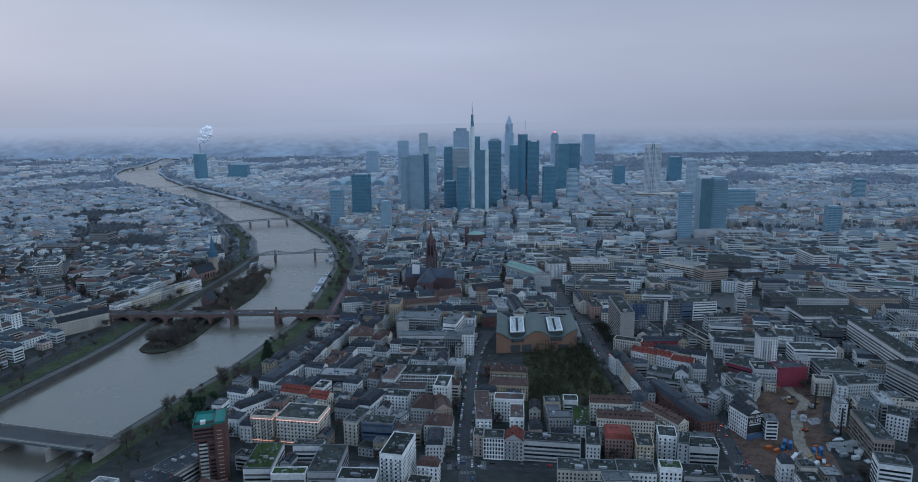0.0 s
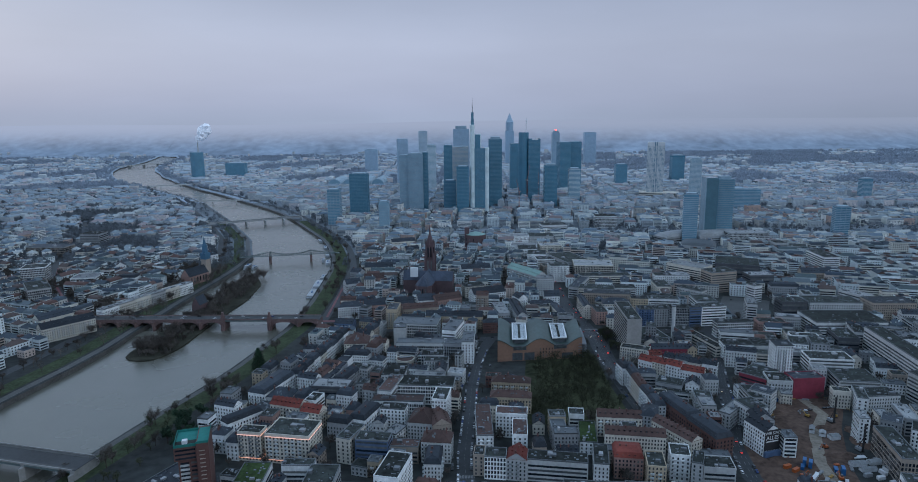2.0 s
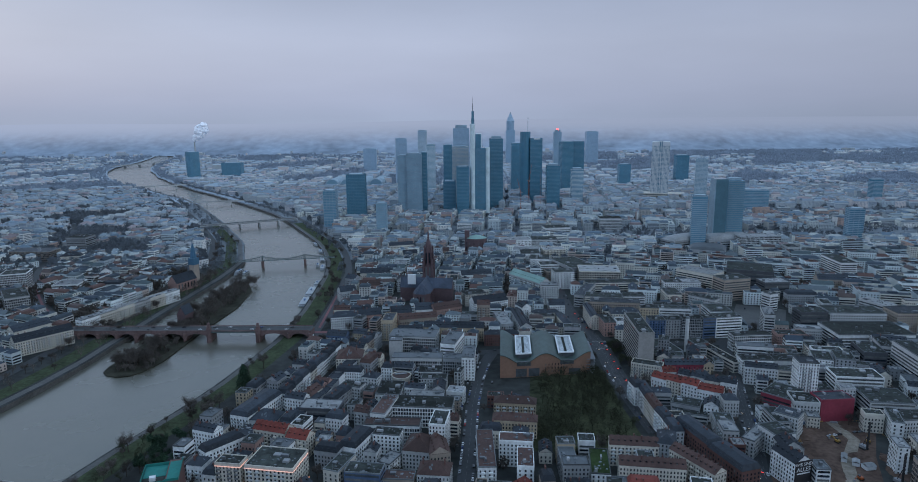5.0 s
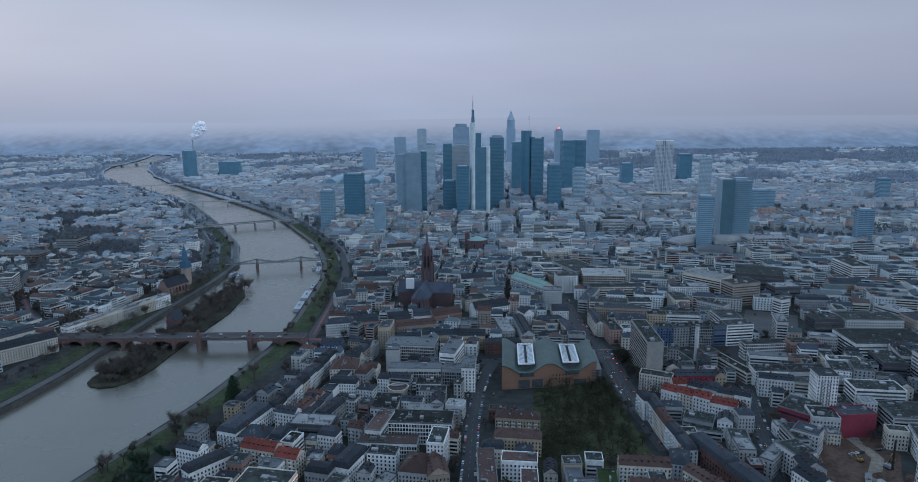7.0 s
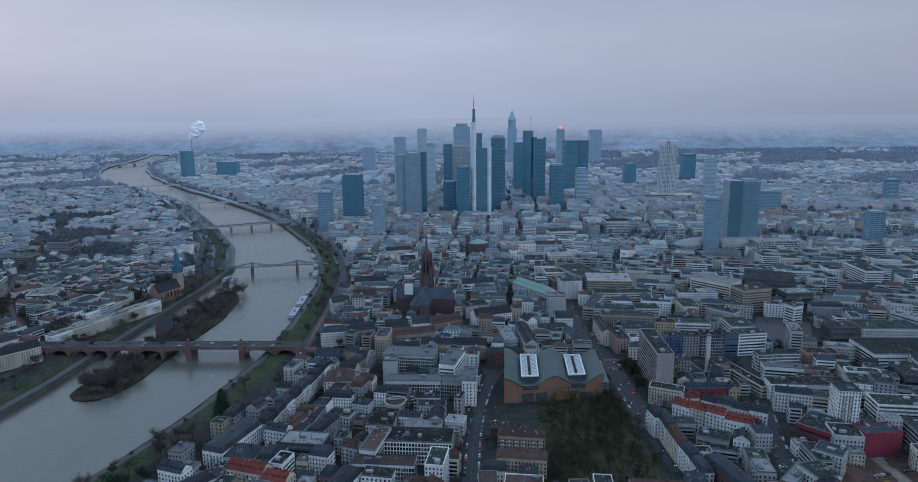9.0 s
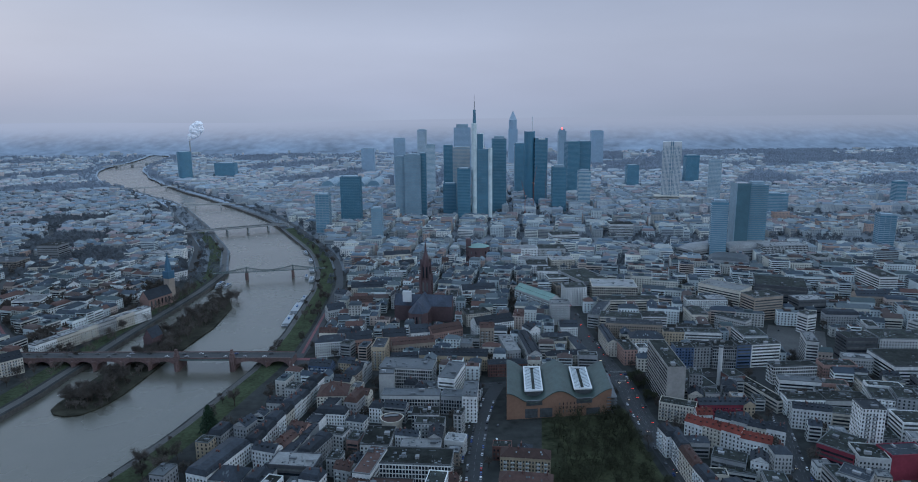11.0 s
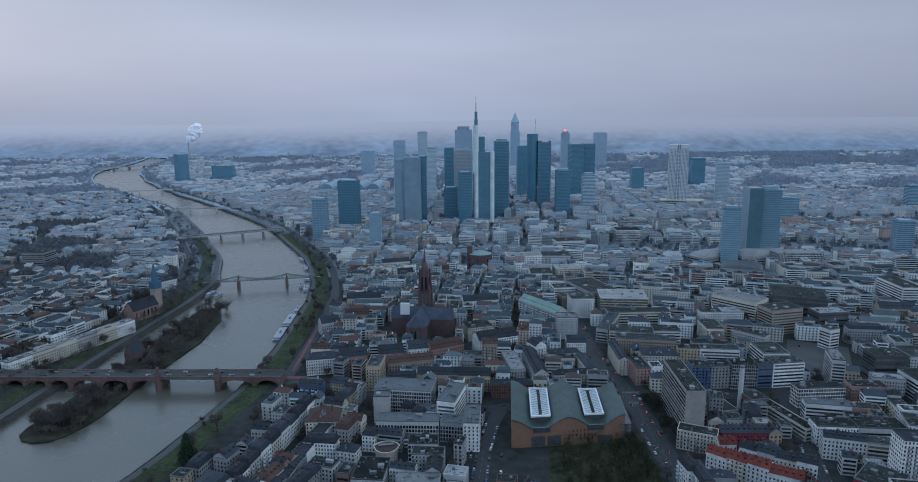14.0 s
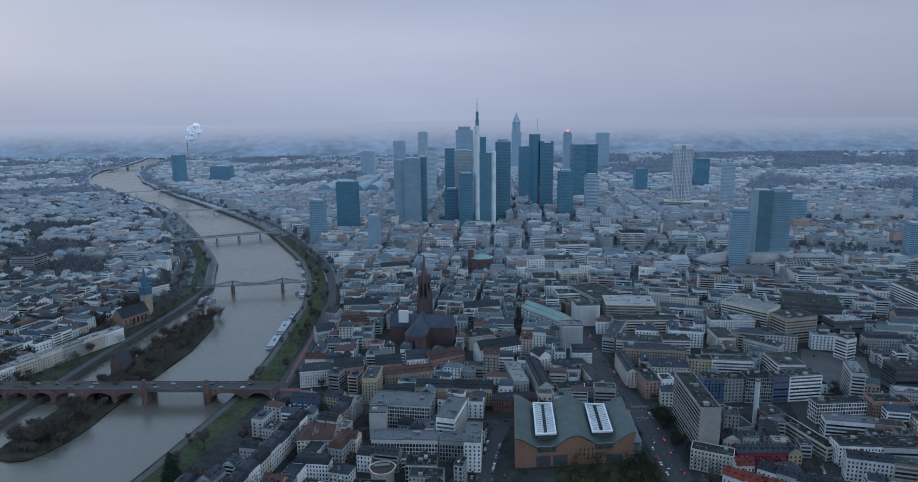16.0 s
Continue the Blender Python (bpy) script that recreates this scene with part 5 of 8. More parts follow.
def hand(x, y, w, d, h, deg, wall, roof, cover, style, name="apartment_house", category="house", windows=True, lit=False, sign=False):
    """A building placed on its own plot."""
    PLOT[0] += 1
    h += (PLOT[0] % 19) * .06
    if style in ("ribbon", "grid") and name == "apartment_house":
        name, category = "office_building", "office building"
    ob = house(x, y, w - .1, d - .1, h, deg, wall, roof, cover, style, name=name, category=category, windows=windows,
               floor=3.4 if style != "punched" else 3.1, bay=2.4 if style == "grid" else 2.8)
    if lit:
        for z in (2.6, h - 2.4):
            g = Geo()
            for a, b, c, e in ((-w / 2 - .2, -d / 2 - .2, w / 2 + .2, -d / 2 - .05), (w / 2 + .05, -d / 2 - .2, w / 2 + .2, d / 2)):
                g.box(a, b, z, c, e, z + .45, bottom=True)
            part("light_strip", g, GLOW, ob, "glowing orange light strip")
    if sign:
        g = Geo()
        g.box(-w / 2 + .2, -d / 2 - .25, 5, w / 2 - .2, -d / 2 - .1, h + 1.5, bottom=True)
        board = part("mural", g, BLACK, ob, "black gable mural with white lettering")
        for text, size, z in (("WIR SIND", 3.3, h - 2.2), ("ALLES", 4.6, h - 6.6)):
            cu = bpy.data.curves.new("lettering", "FONT")
            cu.body, cu.size, cu.align_x, cu.extrude = text, size, "CENTER", .03
            tmp = bpy.data.objects.new("lettering", cu)
            me = bpy.data.meshes.new_from_object(tmp)
            bpy.data.objects.remove(tmp)
            me.materials.append(WHITE)
            t = new("lettering", me)
            t.parent = board
            t.matrix_local = pose(0, -d / 2 - .32, z, 90, 0, 0)
        g = Geo()
        g.box(-w / 2 + 2, -d / 2 - .32, h - 8.6, w / 2 - 2, -d / 2 - .26, h - 7.6, bottom=True)
        part("small_print", g, WHITE, board)
        g = Geo()
        g.box(-w / 2 + .2, -d / 2 - 2.5, .2, w / 2 - .2, -d / 2 - .1, 4.6)
        part("shop_front", g, FACADE["blue"], ob, "deep blue shop front")
    return ob


def brick_tower():
    """Brick residential tower: a plain core slab, a lower flank with balcony bands, a jutting top and green scaffold netting."""
    x, y, deg = -184, 452, 16
    take(x, y, deg, 24, 30)
    g = Geo()
    g.box(-10, -9, -.3, 2.5, 12, 44.5)
    ob = thing("residential_tower", g, FACADE["brick"], pose(x, y, 0, 0, 0, deg), "red brick residential tower with green roof netting", "residential tower")
    c = Geo()
    c.box(2.5, -13, -.3, 10.5, 13.5, 47.5)
    part("core_slab", c, FACADE["brick"], ob)
    o = Geo()
    o.box(-12, -11, 35.5, 2.5, 12.5, 45.2, bottom=True)
    part("jutting_top", o, FACADE["brick"], ob)
    w = Geo()
    for k in range(11):
        w.box(-8.6, -9.12, 1.7 + 3 * k, -3.2, -9.0, 3.1 + 3 * k, bottom=True)
        w.box(-1.9, -9.12, 1.7 + 3 * k, 1.7, -9.0, 3.1 + 3 * k, bottom=True)
        w.box(-10.12, -6.5, 1.7 + 3 * k, -10, 10.5, 3.1 + 3 * k, bottom=True)
    for k in range(3):
        w.box(-11.2, -11.12, 36.4 + 3 * k, 1.7, -11, 37.7 + 3 * k, bottom=True)
        w.box(-12.12, -9.5, 36.4 + 3 * k, -12, 11, 37.7 + 3 * k, bottom=True)
    part("window_panes", w, GLASS, ob, kind="stuff")
    b = Geo()
    b.box(-8.8, -10.3, 0, -3, -9, 1.05, bottom=True)
    repeat_part("balcony", b, FACADE["pale"], ob, [(0, 0, .6 + 3 * k) for k in range(11)])
    b = Geo()
    b.box(4.4, -13.5, 0, 8, -13, .5, bottom=True)
    repeat_part("sill_band", b, FACADE["tan"], ob, [(0, 0, 3 + 3 * k) for k in range(14)])
    r = Geo()
    r.box(-11.4, -10.4, 45.2, 2.2, 12, 45.5)
    part("roof", r, ROOF["flat"], ob)
    n = Geo()
    for x0, y0, x1, y1 in ((-12, -11, 2.4, -10.7), (-12, 12.2, 2.4, 12.5), (-12, -10.7, -11.7, 12.2), (2.5, -13, 10.5, -12.7), (10.2, -12.7, 10.5, 13.5)):
        n.box(x0, y0, 45.2 if x0 < 2 else 47.5, x1, y1, 47.3 if x0 < 2 else 49.2)
    n.box(-11.4, -2, 45.52, 2.2, 11.8, 45.7)
    n.box(3.2, -11, 47.5, 9.8, 11, 47.7)
    part("scaffold_net", n, ROOF["teal"], ob, "bright green scaffold netting round the roof")
    u = Geo()
    u.box(-7, -7, 45.5, -3.5, -4, 48)
    part("roof_plant", u, WHITE, ob)


GLOW = bpy.data.materials.new("orange_led")
GLOW.use_nodes = True
GLOW.node_tree.nodes["Principled BSDF"].inputs["Emission Color"].default_value = (1.0, 0.33, 0.14, 1)
GLOW.node_tree.nodes["Principled BSDF"].inputs["Emission Strength"].default_value = 0.9

brick_tower()
hand(-162, 507, 19, 12, 24, -9, "cream", "flat", "flat", "punched", lit=True)
hand(-130, 509, 36, 27, 24, -10, "cream", "flat", "flat", "punched", lit=True)
hand(-175, 513, 10, 22, 15, -11, "white", "mansard", "slate", "punched")
hand(-184, 549, 11, 33, 15, -41, "white", "mansard", "slate", "punched")
hand(-177, 617, 18, 50, 15, -19, "white", "mansard", "slate", "punched")
hand(-171, 571, 15, 17, 13, -16, "white", "flat", "slate", "ribbon")
hand(-163, 599, 24, 19, 12, -9, "pale", "hip", "slate", "punched")
hand(-149, 568, 29, 14, 17, -18, "cream", "gable", "red", "punched")
hand(-125, 557, 18, 14, 16, -18, "cream", "gable", "red", "punched")
hand(-118, 607, 34, 19, 18, -8, "dark", "flat", "light", "ribbon")
hand(-144, 444, 20, 37, 20, 0, "white", "flat", "grass", "ribbon")
hand(-120, 422, 24, 9, 20, 0, "white", "flat", "grass", "ribbon")
hand(-96, 439, 21, 39, 20, -3, "pale", "flat", "flat", "ribbon")
hand(-115, 462, 23, 9, 20, -2, "white", "flat", "flat", "ribbon")
hand(-71, 417, 27, 15, 20, -4, "white", "flat", "flat", "ribbon")
hand(-45, 440, 17, 33, 30, -13, "white", "flat", "flat", "punched")
hand(-66, 499, 26, 14, 20, -9, "blue", "flat", "flat", "ribbon")
hand(-85, 508, 12, 26, 20, -20, "cream", "flat", "flat", "punched")
hand(-80, 552, 15, 30, 16, -20, "white", "mansard", "slate", "punched")
hand(-56, 560, 22, 12, 17, -10, "white", "flat", "flat", "punched")
hand(-52, 532, 11, 18, 10, -27, "white", "flat", "light", "punched")
hand(-42, 501, 22, 12, 14, -5, "tan", "flat", "brown", "ribbon")
hand(-17, 504, 23, 18, 17, -7, "pale", "hip", "brown", "punched")
hand(-30, 544, 21, 26, 15, -11, "pale", "hip", "brown", "punched")
hand(-16, 539, 16, 23, 15, 11, "tan", "gable", "brown", "punched")
hand(-15, 564, 13, 25, 26, -9, "white", "flat", "flat", "punched")
hand(-54, 578, 46, 14, 16, -5, "white", "flat", "brown", "grid")
hand(-63, 602, 13, 37, 20, -13, "white", "flat", "brown", "grid")
hand(-31, 610, 54, 23, 18, -5, "white", "flat", "flat", "grid")
hand(-63, 649, 23, 30, 14, -5, "pale", "flat", "flat", "punched")
hand(-27, 683, 23, 14, 18, -2, "pale", "flat", "flat", "grid")
hand(1, 681, 7, 12, 18, -16, "pale", "flat", "flat", "grid")
hand(20, 526, 13, 55, 20, 0, "white", "flat", "brown", "punched")
hand(48, 512, 12, 27, 20, -5, "white", "flat", "brown", "punched")
hand(44, 541, 26, 14, 20, -7, "white", "flat", "brown", "punched")
hand(15, 483, 8, 14, 16, -7, "tan", "flat", "flat", "punched")
hand(27, 478, 16, 14, 17, -7, "white", "flat", "flat", "grid")
hand(43, 477, 15, 16, 17, -11, "pale", "gable", "red", "punched")
hand(72, 473, 44, 14, 17, -9, "pale", "flat", "flat", "ribbon")
hand(104, 474, 11, 29, 18, -10, "white", "flat", "flat", "punched")
hand(125, 479, 21, 19, 17, -8, "pink", "mansard", "red", "punched")
hand(141, 464, 13, 21, 19, -9, "ochre", "flat", "flat", "punched")
hand(162, 475, 14, 17, 20, -12, "white", "flat", "flat", "punched")
hand(172, 464, 8, 18, 20, -23, "pale", "flat", "flat", "punched")
hand(185, 462, 22, 17, 17, -8, "pale", "flat", "flat", "ribbon")
hand(133, 539, 36, 13, 17, -7, "cream", "gable", "brown", "punched")
hand(159, 541, 14, 22, 19, -17, "grey", "hip", "slate", "punched")
hand(138, 508, 46, 13, 17, -9, "cream", "gable", "brown", "punched")
hand(172, 512, 42, 12, 17, -62, "cream", "gable", "brown", "punched")
hand(104, 523, 14, 36, 10, -8, "white", "flat", "grass", "punched")
hand(81, 432, 22, 16, 17, -8, "cream", "flat", "flat", "punched")
hand(102, 430, 20, 15, 17, -6, "cream", "flat", "flat", "punched")
hand(125, 428, 27, 17, 17, -6, "white", "flat", "flat", "punched")
hand(148, 423, 15, 11, 21, -8, "white", "flat", "grass", "punched")
hand(169, 423, 24, 16, 16, -7, "pale", "flat", "flat", "ribbon")
hand(187, 552, 43, 14, 18, -75, "brick", "mansard", "slate", "punched")
hand(199, 514, 37, 16, 18, -73, "brick", "mansard", "slate", "punched")
hand(169, 634, 29, 10, 17, -90, "white", "mansard", "slate", "punched")
hand(169, 607, 27, 9, 17, -88, "cream", "mansard", "brown", "punched")
hand(171, 584, 20, 10, 17, -84, "white", "mansard", "slate", "punched")
hand(172, 564, 19, 10, 17, -87, "white", "mansard", "slate", "punched")
hand(205, 614, 25, 28, 8, -18, "pale", "flat", "flat", "ribbon")
hand(221, 587, 15, 18, 12, -11, "pale", "flat", "flat", "punched")
hand(236, 558, 10, 35, 14, -45, "pale", "flat", "light", "punched")
hand(240, 512, 15, 23, 20, 16, "white", "gable", "slate", "punched", name="corner_house", category="corner house", sign=True)
hand(250, 555, 18, 21, 18, 16, "pale", "flat", "flat", "punched")
hand(249, 534, 16, 17, 17, -4, "pale", "gable", "slate", "punched")
hand(262, 581, 28, 11, 17, -92, "pale", "flat", "flat", "ribbon")
hand(373, 615, 36, 32, 17, -8, "pale", "flat", "flat", "ribbon")
hand(373, 577, 29, 18, 17, 4, "pale", "flat", "flat", "punched")
hand(357, 577, 9, 28, 17, -21, "white", "flat", "flat", "punched")
hand(448, 657, 118, 19, 30, -96, "pale", "flat", "flat", "ribbon")
hand(431, 570, 65, 25, 26, -84, "pale", "flat", "flat", "ribbon")
hand(316, 641, 17, 17, 40, -7, "white", "flat", "slate", "punched", name="residential_tower", category="residential tower")
hand(372, 657, 42, 23, 20, -8, "white", "flat", "flat", "ribbon")
hand(367, 705, 18, 24, 20, -19, "white", "flat", "flat", "punched")
hand(389, 705, 18, 25, 20, -19, "grey", "flat", "flat", "punched")
hand(428, 726, 22, 34, 20, -10, "dark", "flat", "flat", "ribbon")
hand(461, 786, 83, 47, 20, -2, "white", "flat", "flat", "ribbon")
hand(425, 837, 32, 22, 26, -2, "dark", "flat", "flat", "ribbon")
hand(479, 843, 65, 32, 24, -4, "pale", "flat", "flat", "punched")
hand(551, 839, 54, 29, 24, -2, "tan", "flat", "slate", "punched")
hand(193, 748, 70, 16, 42, -92, "concrete", "flat", "flat", "ribbon", name="office_slab", category="office slab")
hand(222, 767, 35, 43, 8, 12, "grey", "flat", "flat", "ribbon")
hand(309, 429, 21, 17, 20, 161, "white", "flat", "flat", "ribbon")
hand(326, 524, 8, 16, 22, -14, "white", "flat", "light", "punched")
hand(327, 482, 51, 14, 20, -102, "tan", "flat", "flat", "grid")
hand(353, 527, 15, 17, 17, -37, "grey", "flat", "slate", "punched")
hand(363, 504, 16, 18, 20, -35, "white", "flat", "flat", "punched")
hand(-142, 864, 33, 16, 16, 11, "white", "hip", "slate", "punched")
hand(-112, 875, 28, 19, 15, 15, "pink", "gable", "slate", "punched")
hand(-73, 883, 26, 20, 15, 11, "pink", "gable", "slate", "punched")
hand(-82, 830, 14, 30, 24, -4, "ochre", "flat", "slate", "punched")
hand(-50, 858, 47, 15, 15, 13, "tan", "gable", "brown", "punched")
hand(-22, 823, 36, 15, 16, -6, "ochre", "gable", "slate", "punched")
hand(13, 820, 35, 16, 16, -5, "ochre", "gable", "slate", "punched")
hand(-56, 820, 28, 15, 13, 6, "blue", "gable", "slate", "punched")
hand(-44, 899, 25, 20, 15, 12, "white", "gable", "slate", "punched")
hand(-16, 902, 39, 18, 15, 27, "pink", "gable", "brown", "punched")
hand(-49, 779, 52, 26, 22, -8, "pale", "flat", "zinc", "grid")
hand(-6, 757, 16, 40, 24, -15, "white", "flat", "zinc", "ribbon")
hand(-42, 723, 52, 15, 17, -3, "pale", "flat", "zinc", "grid")
hand(-5, 720, 19, 15, 17, -9, "grey", "flat", "zinc", "grid")
hand(11, 714, 13, 33, 24, -4, "white", "flat", "zinc", "punched")
hand(-67, 754, 14, 13, 24, 0, "pale", "flat", "zinc", "punched", windows=False)
hand(-113, 730, 27, 25, 16, 2, "cream", "hip", "brown", "punched")
hand(-107, 688, 26, 11, 16, -7, "white", "mansard", "slate", "punched")
hand(-137, 794, 23, 14, 16, -10, "blue", "gable", "slate", "punched")
hand(107, 1027, 74, 20, 20, -57, "pale", "gable", "copper", "punched")
hand(128, 966, 24, 19, 26, -2, "pale", "flat", "light", "punched")
hand(188, 1124, 45, 75, 20, 20, "grey", "flat", "flat", "ribbon", name="car_park", category="car park")
hand(217, 1061, 61, 42, 24, -6, "cream", "flat", "light", "grid")
hand(128, 1218, 34, 35, 18, -2, "white", "flat", "flat", "punched")
hand(141, 1178, 33, 33, 18, -7, "white", "flat", "flat", "punched")
hand(149, 1131, 31, 27, 18, 4, "white", "flat", "flat", "ribbon")
hand(160, 1049, 30, 26, 26, 4, "white", "flat", "flat", "punched")
hand(225, 1011, 78, 18, 18, 1, "cream", "flat", "flat", "ribbon")
hand(198, 938, 49, 23, 18, -14, "cream", "flat", "flat", "ribbon")
hand(238, 940, 30, 21, 18, -4, "white", "flat", "flat", "ribbon")
hand(180, 974, 14, 68, 17, -25, "pale", "flat", "slate", "ribbon")
hand(168, 874, 10, 53, 16, 0, "cream", "gable", "slate", "punched")
hand(180, 838, 14, 30, 17, 3, "pink", "flat", "flat", "punched")
hand(209, 867, 37, 18, 16, -5, "cream", "hip", "slate", "punched")
hand(194, 830, 11, 14, 18, 0, "white", "flat", "flat", "punched")
hand(389, 981, 42, 27, 30, 14, "tan", "flat", "flat", "ribbon", name="department_store", category="department store")
hand(275, 819, 24, 16, 24, -5, "grey", "flat", "flat", "grid")
hand(295, 820, 15, 13, 24, 4, "blue", "flat", "flat", "ribbon")
hand(318, 824, 32, 17, 24, 7, "white", "flat", "flat", "ribbon")
hand(234, 821, 19, 16, 22, 0, "blue", "flat", "flat", "punched")
hand(253, 821, 20, 15, 22, 3, "grey", "flat", "flat", "punched")
hand(447, 1054, 65, 55, 26, -22, "dark", "flat", "flat", "ribbon")
hand(278, 740, 11, 62, 10, 15, "cream", "flat", "flat", "ribbon")
hand(226, 702, 38, 12, 15, -1, "redwall", "gable", "slate", "punched")
hand(250, 701, 10, 11, 15, 0, "ochre", "gable", "slate", "punched")
hand(190, 700, 30, 14, 16, -26, "cream", "flat", "flat", "punched")
hand(264, 767, 17, 18, 14, 13, "brick", "flat", "flat", "ribbon")
hand(327, 778, 44, 13, 18, 3, "white", "flat", "flat", "grid")
hand(372, 780, 32, 17, 18, -5, "pink", "flat", "flat", "punched")
hand(302, 708, 32, 16, 17, -5, "white", "flat", "flat", "punched")
hand(336, 706, 37, 19, 17, -5, "pale", "flat", "flat", "ribbon")
hand(22, 966, 31, 22, 16, 17, "cream", "flat", "flat", "punched")
hand(41, 926, 48, 21, 16, 21, "white", "gable", "slate", "punched")
hand(291, 629, 26, 31, 16, -47, "redwall", "flat", "flat", "ribbon")
hand(300, 611, 21, 22, 18, -11, "pale", "flat", "flat", "punched")
hand(325, 611, 30, 17, 19, 4, "redwall", "flat", "slate", "punched", windows=False)
hand(50, 619, 37, 13, 14, -8, "ochre", "hip", "brown", "punched")
hand(47, 586, 37, 13, 14, -8, "ochre", "hip", "brown", "punched")
hand(-206, 451, 22, 38, 14, -27, "pale", "flat", "slate", "ribbon")
hand(220, 610, 12, 14, 14, -24, "white", "gable", "slate", "punched")
hand(201, 617, 24, 16, 12, -28, "grey", "flat", "flat", "ribbon")
hand(164, 645, 17, 10, 17, -83, "white", "mansard", "slate", "punched")
hand(114, 831, 43, 11, 11, 6, "cream", "hip", "slate", "punched", name="monastery_wing", category="monastery")
hand(112, 885, 35, 11, 12, 7, "cream", "hip", "slate", "punched", name="monastery_wing", category="monastery")
hand(131, 858, 11, 40, 12, 7, "cream", "hip", "slate", "punched", name="monastery_wing", category="monastery")
hand(78, 853, 14, 66, 14, 5, "pale", "gable", "slate", "punched", name="monastery_church", category="church")
hand(56, 861, 15, 50, 12, 8, "grey", "flat", "light", "punched")
hand(50, 802, 40, 11, 13, 2, "brick", "hip", "slate", "punched")
hand(272, 580, 19, 16, 20, -43, "pale", "flat", "slate", "punched")
hand(207, 911, 64, 17, 18, -10, "tan", "flat", "slate", "punched")
hand(147, 1096, 15, 20, 14, 10, "tan", "flat", "flat", "punched")
hand(175, 1255, 40, 28, 16, 4, "cream", "flat", "light", "punched")
hand(126, 1255, 49, 34, 16, -9, "white", "flat", "light", "punched")
hand(113, 1345, 60, 33, 17, 5, "white", "flat", "light", "punched")
hand(170, 1347, 50, 34, 17, -2, "pale", "flat", "flat", "punched")
hand(211, 1461, 55, 31, 20, 8, "white", "flat", "flat", "ribbon")
hand(343, 1538, 49, 34, 26, -3, "white", "flat", "flat", "grid")
hand(315, 1355, 42, 34, 16, -39, "pale", "flat", "light", "punched")
hand(28, 1076, 48, 18, 15, 12, "white", "gable", "slate", "punched")
hand(85, 901, 14, 18, 15, 25, "white", "gable", "slate", "punched")
hand(130, 915, 21, 18, 13, -1, "white", "gable", "slate", "punched")
hand(112, 872, 19, 11, 12, -1, "cream", "flat", "flat", "punched")
hand(369, 1049, 34, 60, 24, 41, "cream", "flat", "light", "ribbon")
hand(568, 1301, 79, 34, 28, 3, "white", "flat", "light", "grid")
hand(551, 1015, 43, 18, 18, -8, "tan", "gable", "slate", "punched")
hand(453, 991, 37, 24, 22, 5, "dark", "flat", "light", "ribbon")
hand(416, 921, 14, 15, 24, 22, "white", "flat", "flat", "ribbon")
hand(465, 937, 38, 15, 18, -7, "grey", "mansard", "slate", "punched")
hand(295, 953, 20, 34, 18, -2, "cream", "flat", "flat", "punched")
hand(330, 926, 38, 15, 18, -48, "pale", "flat", "flat", "punched")
hand(327, 874, 27, 34, 18, -1, "white", "flat", "flat", "ribbon")
hand(337, 1001, 26, 21, 20, -2, "white", "flat", "light", "punched")
hand(311, 1000, 26, 17, 20, -2, "white", "flat", "flat", "punched")
hand(607, 1247, 22, 29, 18, -2, "pale", "flat", "flat", "punched")
hand(630, 1221, 31, 34, 16, -27, "pale", "flat", "flat", "ribbon")
hand(-159, 987, 23, 18, 15, 27, "pale", "gable", "slate", "punched")
hand(-130, 1021, 30, 18, 14, 6, "pink", "gable", "brown", "punched")
hand(-131, 1092, 46, 18, 15, 4, "cream", "gable", "slate", "punched")
hand(-161, 1056, 15, 18, 15, 63, "grey", "gable", "slate", "punched")
hand(-163, 1262, 27, 16, 13, 12, "tan", "gable", "brown", "punched")
hand(-143, 1295, 23, 16, 13, 16, "white", "flat", "light", "punched")
hand(-85, 1039, 14, 18, 18, 5, "pale", "gable", "slate", "punched")
hand(-97, 1161, 20, 34, 14, -2, "white", "flat", "light", "punched")
hand(-109, 1311, 47, 16, 15, 16, "cream", "gable", "slate", "punched")
hand(-87, 1246, 25, 16, 13, 13, "cream", "gable", "slate", "punched")
hand(-29, 1257, 25, 16, 14, -2, "tan", "gable", "brown", "punched")
hand(-6, 1055, 11, 31, 14, -2, "white", "flat", "flat", "punched")
hand(-680, 1062, 36, 34, 28, 18, "white", "flat", "flat", "grid")
hand(-607, 949, 29, 57, 26, 38, "pale", "flat", "flat", "grid")
hand(-592, 1050, 37, 34, 14, 7, "white", "flat", "zinc", "ribbon")
hand(-788, 1278, 76, 34, 18, -3, "tan", "flat", "slate", "grid")
hand(-700, 1245, 35, 18, 14, 11, "cream", "hip", "slate", "punched")
hand(-742, 1350, 39, 34, 30, -3, "grey", "flat", "flat", "ribbon")
hand(-579, 1131, 15, 18, 13, 25, "white", "gable", "slate", "punched")
hand(-520, 1042, 26, 17, 14, -2, "white", "mansard", "slate", "punched")
hand(-536, 1344, 50, 34, 14, -14, "white", "flat", "light", "punched")
hand(-453, 1198, 29, 16, 14, 52, "white", "hip", "slate", "punched")
hand(-480, 802, 60, 18, 16, 49, "cream", "gable", "slate", "punched")
hand(-516, 835, 42, 18, 15, 57, "cream", "gable", "slate", "punched")
hand(605, 1092, 25, 60, 30, -2, "white", "flat", "flat", "ribbon")
hand(535, 882, 37, 19, 22, -68, "pale", "flat", "light", "ribbon")



